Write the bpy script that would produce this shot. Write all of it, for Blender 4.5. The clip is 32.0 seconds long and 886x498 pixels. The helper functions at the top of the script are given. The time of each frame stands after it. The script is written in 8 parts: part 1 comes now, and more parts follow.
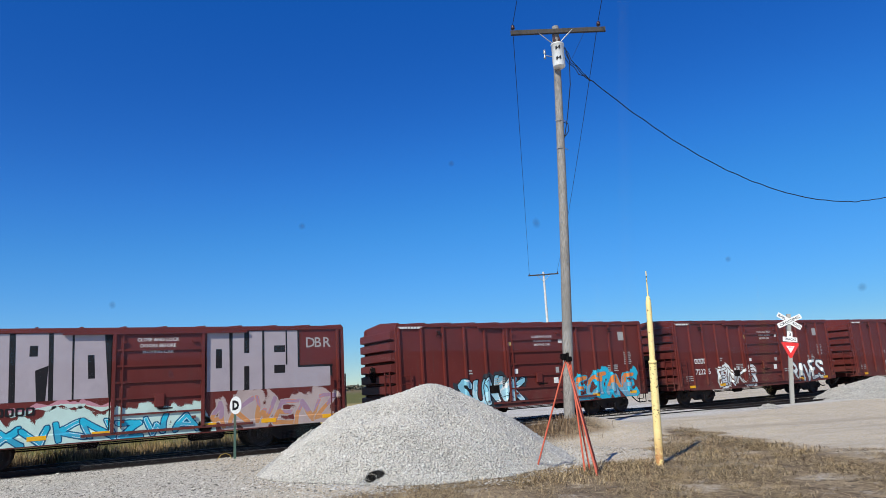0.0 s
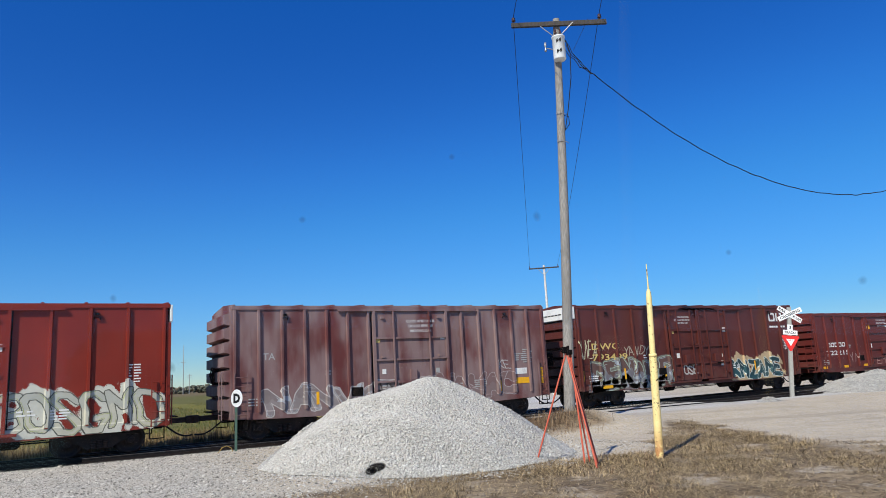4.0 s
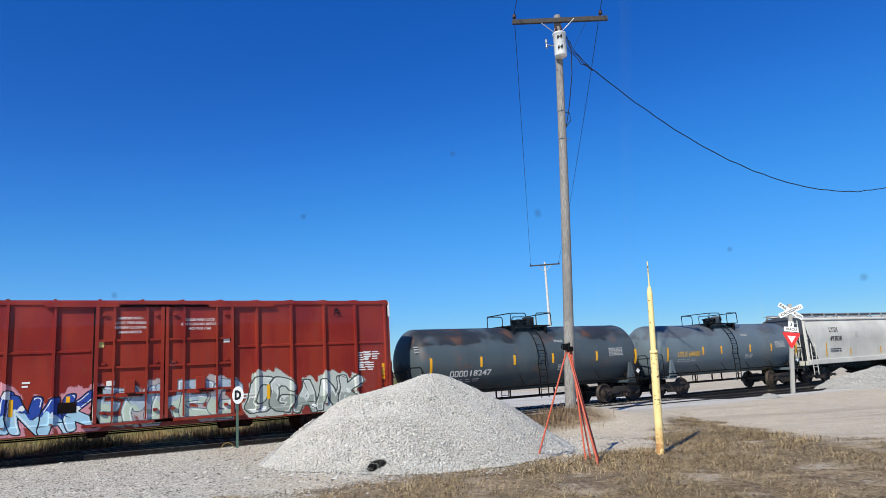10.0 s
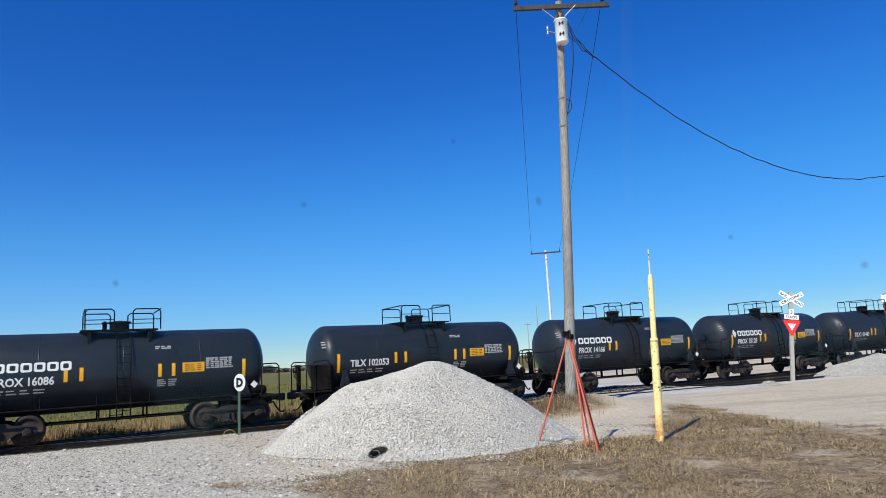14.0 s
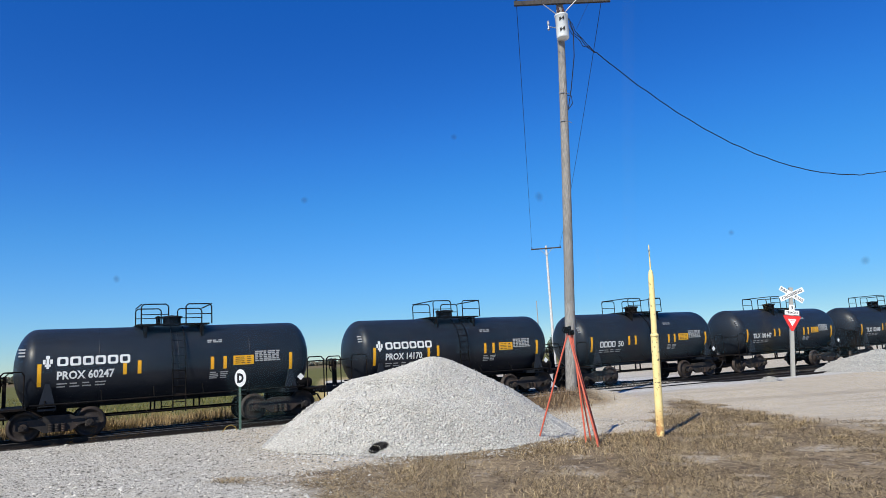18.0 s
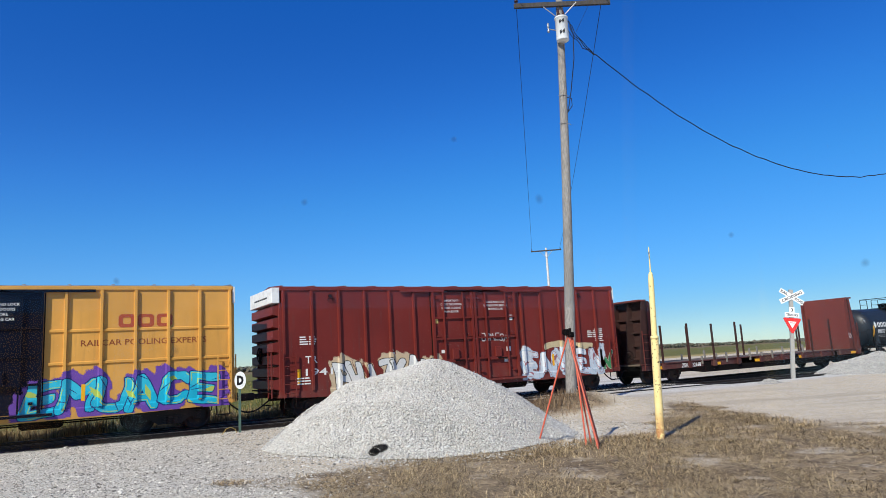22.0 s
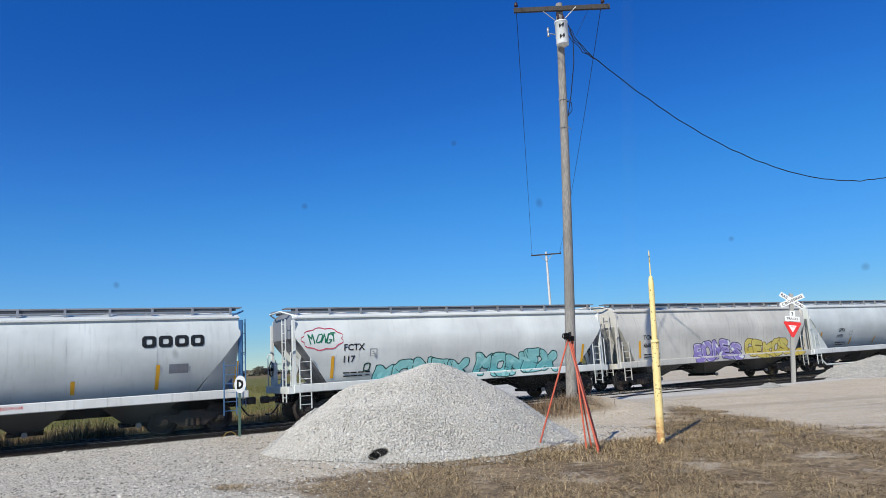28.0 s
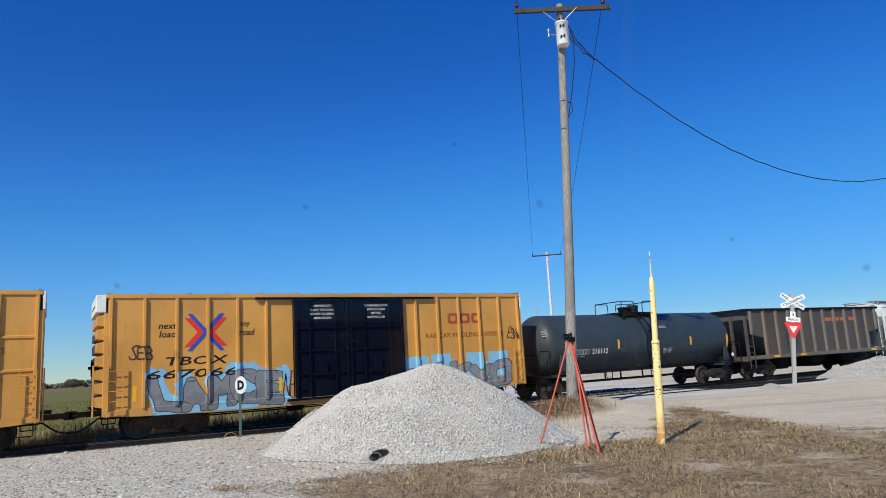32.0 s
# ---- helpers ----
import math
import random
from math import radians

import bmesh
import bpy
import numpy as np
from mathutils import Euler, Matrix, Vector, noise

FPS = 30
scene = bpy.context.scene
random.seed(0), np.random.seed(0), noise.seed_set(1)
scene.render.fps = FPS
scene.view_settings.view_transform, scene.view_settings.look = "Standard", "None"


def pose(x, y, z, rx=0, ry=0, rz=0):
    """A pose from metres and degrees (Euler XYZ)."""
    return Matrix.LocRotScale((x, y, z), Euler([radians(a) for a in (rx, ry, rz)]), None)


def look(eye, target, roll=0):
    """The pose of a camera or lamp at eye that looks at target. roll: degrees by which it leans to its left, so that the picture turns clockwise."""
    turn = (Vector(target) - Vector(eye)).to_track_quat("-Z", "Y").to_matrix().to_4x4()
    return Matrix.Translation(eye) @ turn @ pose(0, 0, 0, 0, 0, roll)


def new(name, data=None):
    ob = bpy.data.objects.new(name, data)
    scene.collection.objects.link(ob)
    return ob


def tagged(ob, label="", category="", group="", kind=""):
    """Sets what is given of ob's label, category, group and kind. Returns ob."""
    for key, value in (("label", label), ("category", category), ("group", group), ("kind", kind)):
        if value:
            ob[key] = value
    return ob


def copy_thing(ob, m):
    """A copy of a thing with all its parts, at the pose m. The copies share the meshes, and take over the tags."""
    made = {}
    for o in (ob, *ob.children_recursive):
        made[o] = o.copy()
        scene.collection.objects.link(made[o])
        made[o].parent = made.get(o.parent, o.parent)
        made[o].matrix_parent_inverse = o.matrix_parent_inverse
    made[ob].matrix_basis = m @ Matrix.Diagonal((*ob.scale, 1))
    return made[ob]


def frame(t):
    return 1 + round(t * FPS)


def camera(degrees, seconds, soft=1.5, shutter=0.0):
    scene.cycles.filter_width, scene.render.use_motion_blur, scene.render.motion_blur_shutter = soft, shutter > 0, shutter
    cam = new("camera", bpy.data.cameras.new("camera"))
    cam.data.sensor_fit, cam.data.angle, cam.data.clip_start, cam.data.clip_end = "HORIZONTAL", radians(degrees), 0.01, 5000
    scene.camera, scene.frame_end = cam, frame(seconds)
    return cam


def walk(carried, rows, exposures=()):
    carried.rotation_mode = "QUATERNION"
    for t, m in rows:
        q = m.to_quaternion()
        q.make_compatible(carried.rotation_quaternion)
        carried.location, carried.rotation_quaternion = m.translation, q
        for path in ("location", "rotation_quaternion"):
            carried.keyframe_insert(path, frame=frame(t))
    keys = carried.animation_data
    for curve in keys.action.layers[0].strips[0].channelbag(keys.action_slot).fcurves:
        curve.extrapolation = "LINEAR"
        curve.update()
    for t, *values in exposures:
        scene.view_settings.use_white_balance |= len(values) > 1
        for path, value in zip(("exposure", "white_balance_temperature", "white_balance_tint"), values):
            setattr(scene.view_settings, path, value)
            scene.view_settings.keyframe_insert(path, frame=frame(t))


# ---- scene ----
SLOPE = 0.0047        # the line climbs gently along +X
TRACK_Y = 25.55       # centre of the main track
EYE = (0.0, 0.0, 1.9)


# ---- camera: seconds and turn, held at one spot behind a windscreen ----
VIEW = [
    (0, 101.193, 3.007, -29.735), (0.5, 101.127, 3.008, -29.734), (1, 100.993, 3.009, -29.732), (1.5, 100.927, 3.010, -29.732),
    (2, 100.927, 3.010, -29.732), (2.5, 100.851, 3.010, -29.731), (3, 100.703, 3.012, -29.728), (3.5, 100.760, 3.011, -29.729),
    (5.5, 99.891, 3.020, -29.549), (6, 99.912, 3.019, -29.716), (6.5, 99.900, 3.020, -29.703), (7, 99.939, 3.019, -29.706),
    (7.5, 100.032, 3.018, -29.692), (8, 100.105, 3.018, -29.634), (8.5, 100.124, 3.017, -29.635), (9, 100.201, 3.017, -29.626),
    (9.5, 100.261, 3.016, -29.624), (10, 100.375, 3.015, -29.615), (10.5, 100.310, 3.016, -29.314), (11, 99.783, 3.021, -29.297),
    (11.5, 99.821, 3.020, -29.403), (12, 99.848, 3.020, -29.503), (12.5, 99.429, 3.024, -29.509), (13, 99.377, 3.024, -29.509),
    (13.5, 99.393, 3.024, -29.488), (14, 99.361, 3.024, -29.545), (14.5, 99.393, 3.024, -29.488), (16.5, 99.066, 3.027, -29.543),
    (17, 99.061, 3.027, -29.507), (17.5, 98.988, 3.028, -29.516), (18, 98.996, 3.027, -29.503), (18.5, 99.018, 3.027, -29.517),
    (19, 98.998, 3.027, -29.517), (19.5, 99.054, 3.027, -29.517), (20, 99.064, 3.027, -29.517), (20.5, 99.064, 3.027, -29.517),
    (21, 99.120, 3.026, -29.507), (21.5, 99.127, 3.026, -29.508), (22, 99.182, 3.026, -29.507), (22.5, 99.232, 3.025, -29.508),
    (23, 99.235, 3.025, -29.258), (23.5, 99.263, 3.025, -29.497), (24, 99.330, 3.025, -29.498), (24.5, 99.327, 3.025, -29.509),
    (25, 99.307, 3.025, -29.509), (25.5, 99.330, 3.025, -29.498), (27.5, 99.430, 3.024, -29.521), (28, 99.509, 3.023, -29.499),
    (28.5, 99.560, 3.023, -29.511), (29, 99.640, 3.022, -29.501), (29.5, 99.718, 3.021, -29.513), (30, 99.759, 3.021, -29.513),
    (30.5, 99.639, 3.022, -29.512), (31, 99.593, 3.022, -29.501), (31.5, 99.615, 3.022, -29.501), (32, 99.573, 3.022, -29.449),
]

cam = camera(66.32, 32.0, soft=0.6)
walk(cam, [(t, pose(*EYE, rx, ry, rz)) for t, rx, ry, rz in VIEW], exposures=[(0, 0.03), (3.5, 0.03), (6, 0.13), (25, 0.13), (28, 0.0), (32, 0.0)])

# ---- sky and sun ----
SUN_EL, SUN_DIR = radians(38.5), Vector((-0.855, -0.52))
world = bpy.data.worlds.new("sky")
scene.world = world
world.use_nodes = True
wn = world.node_tree.nodes
wn.clear()
sky = wn.new("ShaderNodeTexSky")
sky.sky_type, sky.sun_disc = "NISHITA", False
sky.sun_elevation = SUN_EL
sky.sun_rotation = math.atan2(SUN_DIR.x, SUN_DIR.y)
sky.altitude, sky.air_density, sky.dust_density, sky.ozone_density = 200, 0.75, 0.0, 5.0
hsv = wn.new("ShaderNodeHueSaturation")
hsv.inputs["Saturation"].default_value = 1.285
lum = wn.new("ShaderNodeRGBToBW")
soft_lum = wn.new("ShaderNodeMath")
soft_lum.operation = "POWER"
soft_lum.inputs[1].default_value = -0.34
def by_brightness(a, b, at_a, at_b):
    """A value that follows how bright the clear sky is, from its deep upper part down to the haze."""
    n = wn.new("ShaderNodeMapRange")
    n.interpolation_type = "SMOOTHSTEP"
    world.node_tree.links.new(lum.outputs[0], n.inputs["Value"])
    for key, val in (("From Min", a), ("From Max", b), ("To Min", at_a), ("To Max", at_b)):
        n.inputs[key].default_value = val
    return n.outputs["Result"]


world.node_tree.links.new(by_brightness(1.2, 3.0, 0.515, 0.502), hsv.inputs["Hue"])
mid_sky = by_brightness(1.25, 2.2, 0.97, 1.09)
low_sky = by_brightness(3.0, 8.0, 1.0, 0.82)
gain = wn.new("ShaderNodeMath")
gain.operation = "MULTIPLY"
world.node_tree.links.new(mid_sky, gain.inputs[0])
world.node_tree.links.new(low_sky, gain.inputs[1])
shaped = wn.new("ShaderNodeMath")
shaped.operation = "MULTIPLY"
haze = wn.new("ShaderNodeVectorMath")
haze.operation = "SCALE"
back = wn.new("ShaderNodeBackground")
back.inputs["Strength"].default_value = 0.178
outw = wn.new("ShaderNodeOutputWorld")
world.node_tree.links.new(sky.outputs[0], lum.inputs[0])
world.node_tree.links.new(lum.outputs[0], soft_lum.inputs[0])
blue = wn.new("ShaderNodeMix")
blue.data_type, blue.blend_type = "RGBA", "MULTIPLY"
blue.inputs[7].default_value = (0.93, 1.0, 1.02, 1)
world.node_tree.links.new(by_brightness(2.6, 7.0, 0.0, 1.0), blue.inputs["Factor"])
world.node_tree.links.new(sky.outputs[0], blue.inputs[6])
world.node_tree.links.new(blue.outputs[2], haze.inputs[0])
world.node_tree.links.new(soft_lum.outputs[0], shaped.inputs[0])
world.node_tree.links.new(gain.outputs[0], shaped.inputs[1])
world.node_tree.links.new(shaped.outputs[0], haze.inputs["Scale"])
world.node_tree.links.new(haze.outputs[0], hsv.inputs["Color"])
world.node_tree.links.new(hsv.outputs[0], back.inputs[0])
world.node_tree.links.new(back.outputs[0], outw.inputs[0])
sun = new("sun", bpy.data.lights.new("sun", "SUN"))
sun.data.energy, sun.data.angle, sun.data.color = 5.0, radians(0.53), (1.0, 0.965, 0.84)
sd = Vector((SUN_DIR.x * math.cos(SUN_EL), SUN_DIR.y * math.cos(SUN_EL), math.sin(SUN_EL)))
sun.matrix_world = look(sd * 60, (0, 0, 0))


# ---- materials ----
class Nodes:
    """A node material with short calls."""

    def __init__(self, name, rough=0.6, metal=0.0):
        self.m = bpy.data.materials.new(name)
        self.m.use_nodes = True
        self.t = self.m.node_tree
        self.p = self.t.nodes["Principled BSDF"]
        self.p.inputs["Roughness"].default_value = rough
        self.p.inputs["Metallic"].default_value = metal
        self.p.inputs["Specular IOR Level"].default_value = 0.22
        self.tc = self.t.nodes.new("ShaderNodeTexCoord")
        self.oi = None

    def put(self, sock, val):
        if isinstance(val, bpy.types.NodeSocket):
            self.t.links.new(val, sock)
        elif isinstance(val, tuple) and len(val) == 3 and sock.type == "RGBA":
            sock.default_value = (*val, 1)
        else:
            sock.default_value = val

    def co(self):
        return self.tc.outputs["Object"]

    def rnd(self):
        if not self.oi:
            self.oi = self.t.nodes.new("ShaderNodeObjectInfo")
        return self.oi.outputs["Random"]

    def noise(self, scale, detail=3, rough=0.55, vec=None, dist=0.0):
        n = self.t.nodes.new("ShaderNodeTexNoise")
        n.inputs["Scale"].default_value, n.inputs["Detail"].default_value = scale, detail
        n.inputs["Roughness"].default_value, n.inputs["Distortion"].default_value = rough, dist
        self.t.links.new(vec if vec else self.co(), n.inputs["Vector"])
        return n.outputs["Fac"]

    def voronoi(self, scale, vec=None, feature="F1", out="Distance"):
        n = self.t.nodes.new("ShaderNodeTexVoronoi")
        n.feature = feature
        n.inputs["Scale"].default_value = scale
        self.t.links.new(vec if vec else self.co(), n.inputs["Vector"])
        return n.outputs[out]

    def mapped(self, sx, sy, sz, ox=0.0, oy=0.0, oz=0.0, vec=None):
        n = self.t.nodes.new("ShaderNodeMapping")
        n.inputs["Scale"].default_value = (sx, sy, sz)
        n.inputs["Location"].default_value = (ox, oy, oz)
        self.t.links.new(vec if vec else self.co(), n.inputs["Vector"])
        return n.outputs[0]

    def turned(self, angle):
        n = self.t.nodes.new("ShaderNodeMapping")
        n.inputs["Rotation"].default_value = (0, 0, angle)
        self.t.links.new(self.co(), n.inputs["Vector"])
        return n.outputs[0]

    def math(self, op, a, b=0.0, clamp=False):
        n = self.t.nodes.new("ShaderNodeMath")
        n.operation, n.use_clamp = op, clamp
        self.put(n.inputs[0], a)
        self.put(n.inputs[1], b)
        return n.outputs[0]

    def ramp(self, v, lo, hi):
        n = self.t.nodes.new("ShaderNodeMapRange")
        n.interpolation_type = "SMOOTHSTEP"
        self.put(n.inputs["Value"], v)
        self.put(n.inputs["From Min"], lo)
        self.put(n.inputs["From Max"], hi)
        return n.outputs["Result"]

    def mix(self, f, a, b):
        n = self.t.nodes.new("ShaderNodeMix")
        n.data_type = "RGBA"
        self.put(n.inputs["Factor"], f)
        self.put(n.inputs[6], a)
        self.put(n.inputs[7], b)
        return n.outputs[2]

    def axis(self, i, vec=None):
        n = self.t.nodes.new("ShaderNodeSeparateXYZ")
        self.t.links.new(vec if vec else self.co(), n.inputs[0])
        return n.outputs[i]

    def bump(self, h, strength=0.3, dist=0.02):
        n = self.t.nodes.new("ShaderNodeBump")
        n.inputs["Strength"].default_value, n.inputs["Distance"].default_value = strength, dist
        self.t.links.new(h, n.inputs["Height"])
        self.t.links.new(n.outputs[0], self.p.inputs["Normal"])

    def done(self, col, rough=None):
        self.put(self.p.inputs["Base Color"], col)
        if rough is not None:
            self.put(self.p.inputs["Roughness"], rough)
        return self.m


def tint(c, k):
    return tuple(min(1.0, v * k) for v in c)


RUST = (0.16, 0.06, 0.03)
GRIME = (0.06, 0.05, 0.045)


def paint(name, col, wear=0.3, rough=0.5, fade=(0.35, 0.3, 0.28), faded=0.0, streak=0.35, rust=RUST, film=0.4):
    """Weathered railway paint: faded panels, grime runs, rust specks."""
    n = Nodes(name, rough)
    if max(col) < 0.03:
        n.p.inputs["Specular IOR Level"].default_value = 0.08
    big = n.noise(0.55, 4)
    fine = n.noise(7.0, 5, 0.65)
    c = n.mix(n.ramp(big, 0.3, 0.75), tint(col, 0.86), tint(col, 1.12))
    if faded:
        pan = n.noise(0.9, 3, 0.5, n.mapped(1.3, 1, 0.45))
        c = n.mix(n.math("MULTIPLY", n.ramp(pan, 0.32, 0.62), faded), c, fade)
    run = n.noise(3.2, 4, 0.6, n.mapped(2.6, 1, 0.16))
    c = n.mix(n.math("MULTIPLY", n.ramp(run, 0.52, 0.8), streak), c, tint(GRIME, 1.0))
    spots = n.math("MULTIPLY", n.ramp(fine, 0.6, 0.72), n.ramp(n.noise(0.9, 3), 0.45, 0.62))
    c = n.mix(n.math("MULTIPLY", spots, wear * 1.6, True), c, rust)
    z = n.axis(2)
    # road film thrown up on the lower part
    low = n.math("MULTIPLY", n.ramp(z, 1.9, 0.7), n.ramp(n.noise(2.2, 4), 0.3, 0.8))
    c = n.mix(n.math("MULTIPLY", low, film), c, (0.11, 0.09, 0.075))
    n.bump(fine, 0.05, 0.004)
    return n.done(c, n.math("ADD", n.math("MULTIPLY", big, 0.25), rough - 0.12))


def plain(name, col, rough=0.6, metal=0.0, scale=6.0, vary=0.25, bump=0.1, stain=None, amount=0.5):
    """A simple surface with two scales of variation."""
    n = Nodes(name, rough, metal)
    if max(col) < 0.03:
        n.p.inputs["Specular IOR Level"].default_value = 0.08
    f = n.noise(scale, 4, 0.6)
    c = n.mix(f, tint(col, 1 - vary), tint(col, 1 + vary))
    if stain:
        c = n.mix(n.math("MULTIPLY", n.ramp(n.noise(scale * 0.35, 3), 0.5, 0.68), amount), c, stain)
    c = n.mix(n.math("MULTIPLY", n.noise(scale * 7, 2), 0.18), c, tint(col, 0.5))
    n.bump(f, bump, 0.01)
    return n.done(c)


M_RAIL = plain("rail steel", (0.035, 0.028, 0.024), 0.45, 0.6, 5, 0.3, 0.1)
M_SHINE = plain("polished rail head", (0.10, 0.095, 0.09), 0.5, 0.4, 9, 0.1, 0.02)
M_TIE = plain("weathered tie wood", (0.045, 0.037, 0.03), 0.9, 0, 6, 0.35, 0.5)
M_STEEL = plain("grimy truck steel", (0.03, 0.026, 0.024), 0.75, 0.0, 5, 0.4, 0.3, (0.07, 0.045, 0.034), 0.6)
# near-black base keeps the shade under the cars deep; brown stains on top
M_FRAME = plain("near-black underframe", (0.006, 0.0055, 0.0055), 0.85, 0.0, 4, 0.4, 0.2, (0.035, 0.024, 0.018), 0.4)
M_WHEEL = plain("wheel steel", (0.04, 0.032, 0.029), 0.6, 0.1, 7, 0.4, 0.2, (0.10, 0.06, 0.042), 0.6)
M_YELLOW = plain("reflector yellow", (0.80, 0.40, 0.015), 0.4, 0, 12, 0.12, 0.02)
M_WHITE = plain("white lettering", (0.74, 0.74, 0.71), 0.55, 0, 9, 0.1, 0.02, (0.45, 0.42, 0.4), 0.4)
M_DIM = plain("worn grey lettering", (0.36, 0.36, 0.35), 0.6, 0, 15, 0.35, 0.02)
M_BLACK = plain("black lettering", (0.018, 0.018, 0.02), 0.55, 0, 9, 0.3, 0.02)
M_RED = plain("red lettering", (0.62, 0.045, 0.03), 0.5, 0, 9, 0.12, 0.02)
M_BLUE = plain("blue lettering", (0.03, 0.07, 0.42), 0.5, 0, 9, 0.12, 0.02)
M_GALV = plain("galvanised roof steel", (0.42, 0.41, 0.40), 0.45, 0.7, 3, 0.2, 0.05, (0.2, 0.12, 0.08), 0.5)


# ---- geometry helpers ----
class Geo:
    """Vertices and faces of one part."""

    def __init__(self):
        self.v, self.f, self.s = [], [], []

    def add(self, verts, faces, smooth=False):
        o = len(self.v)
        self.v += [tuple(p) for p in verts]
        self.f += [tuple(i + o for i in q) for q in faces]
        self.s += [smooth] * len(faces)
        return self

    def box(self, x0, x1, y0, y1, z0, z1, c=0.0):
        if c <= 0 or min(x1 - x0, y1 - y0, z1 - z0) <= 2.2 * c:
            v = [(x, y, z) for x in (x0, x1) for y in (y0, y1) for z in (z0, z1)]
            return self.add(v, [(0, 1, 3, 2), (4, 6, 7, 5), (0, 4, 5, 1), (2, 3, 7, 6), (0, 2, 6, 4), (1, 5, 7, 3)])
        bm = bmesh.new()
        bmesh.ops.create_cube(bm, size=1, matrix=Matrix.LocRotScale(((x0 + x1) / 2, (y0 + y1) / 2, (z0 + z1) / 2), None, (x1 - x0, y1 - y0, z1 - z0)))
        bmesh.ops.bevel(bm, geom=list(bm.edges), offset=c, segments=1, affect="EDGES")
        bm.verts.index_update()
        self.add([p.co for p in bm.verts], [[p.index for p in q.verts] for q in bm.faces])
        bm.free()
        return self

    def cyl(self, a, b, r, n=10, r2=None, caps=True):
        a, b = Vector(a), Vector(b)
        r2 = r if r2 is None else r2
        d = (b - a).normalized()
        u = d.orthogonal().normalized()
        w = d.cross(u)
        ring = [u * math.cos(2 * math.pi * i / n) + w * math.sin(2 * math.pi * i / n) for i in range(n)]
        v = [a + p * r for p in ring] + [b + p * r2 for p in ring]
        self.add(v, [(i, (i + 1) % n, n + (i + 1) % n, n + i) for i in range(n)], True)
        if caps:
            self.add(v[:n], [tuple(range(n - 1, -1, -1))])
            self.add(v[n:], [tuple(range(n))])
        return self

    def tube(self, pts, r, n=6):
        for a, b in zip(pts, pts[1:]):
            self.cyl(a, b, r, n)
        return self

    def prism(self, poly, axis, a, b):
        """poly: points in the two other axes; pushed out from a to b along axis 0, 1 or 2."""
        def at(p, k):
            q = list(p)
            q.insert(axis, k)
            return q
        n = len(poly)
        self.add([at(p, a) for p in poly] + [at(p, b) for p in poly],
                 [tuple(range(n)), tuple(range(2 * n - 1, n - 1, -1))] + [(i, n + i, n + (i + 1) % n, (i + 1) % n) for i in range(n)])
        return self

    def revolve(self, prof, n=32, centre=(0, 0, 0), axis=0):
        """prof: (along, radius) pairs turned round an axis."""
        v, f = [], []
        for s, r in prof:
            for i in range(n):
                a = 2 * math.pi * i / n
                p = [r * math.cos(a), r * math.sin(a)]
                p.insert(axis, s)
                v.append([p[k] + centre[k] for k in range(3)])
        for j in range(len(prof) - 1):
            for i in range(n):
                f.append((j * n + i, j * n + (i + 1) % n, (j + 1) * n + (i + 1) % n, (j + 1) * n + i))
        return self.add(v, f, True)

    def mesh(self, name):
        me = bpy.data.meshes.new(name)
        me.from_pydata(self.v, [], self.f)
        me.polygons.foreach_set("use_smooth", self.s)
        bm = bmesh.new()
        bm.from_mesh(me)
        bmesh.ops.recalc_face_normals(bm, faces=bm.faces)
        bm.to_mesh(me)
        bm.free()
        return me


def part(name, g, mat, parent=None, label=""):
    me = g.mesh(name) if isinstance(g, Geo) else g
    if mat and not me.materials:
        me.materials.append(mat)
    ob = new(name, me)
    if parent:
        ob.parent = parent
    if label:
        ob["label"] = label
    return ob


def thing(name, label, category, group="", kind=""):
    return tagged(new(name), label, category, group, kind)


TEXTS = {}


def letters(s, bold=0.0):
    """Flat outline mesh of a word in the built-in font, in a box 1 high from x = 0; gives verts, faces, width."""
    key = (s, bold)
    if key not in TEXTS:
        cu = bpy.data.curves.new("word", "FONT")
        cu.body, cu.size, cu.offset, cu.resolution_u = s, 1.0, bold, 2
        ob = bpy.data.objects.new("word", cu)
        me = bpy.data.meshes.new_from_object(ob)
        v = [tuple(p.co) for p in me.vertices]
        f = [tuple(p.vertices) for p in me.polygons]
        bpy.data.objects.remove(ob)
        bpy.data.curves.remove(cu)
        bpy.data.meshes.remove(me)
        x0, x1 = min(p[0] for p in v), max(p[0] for p in v)
        y0, y1 = min(p[1] for p in v), max(p[1] for p in v)
        v = [((p[0] - x0) / (y1 - y0), (p[1] - y0) / (y1 - y0)) for p in v]
        TEXTS[key] = v, f, (x1 - x0) / (y1 - y0)
    return TEXTS[key]


def word(s, x, z, h, mat, parent, y=-1.5, width=None, bold=0.012, wrap=None, lean=0.0, name="lettering", label="", drape=None):
    """Lettering on the near side from x, baseline z, height h; wrap=(radius, centre height) bends it on a tank."""
    v, f, w = letters(s, bold)
    k = (width / (w * h)) if width else 1.0
    out = []
    for p in v:
        px, pz = x + (p[0] + lean * p[1]) * h * k, z + p[1] * h
        if wrap:
            a = (pz - wrap[1]) / wrap[0]
            out.append((px, -(wrap[0] + 0.006) * math.cos(a), wrap[1] + (wrap[0] + 0.006) * math.sin(a)))
        else:
            out.append((px, y - 0.006 if drape is None else -float(drape(px, pz)) - 0.009, pz))
    g = Geo()
    g.add(out, f)
    return part(name, g, mat, parent, label)


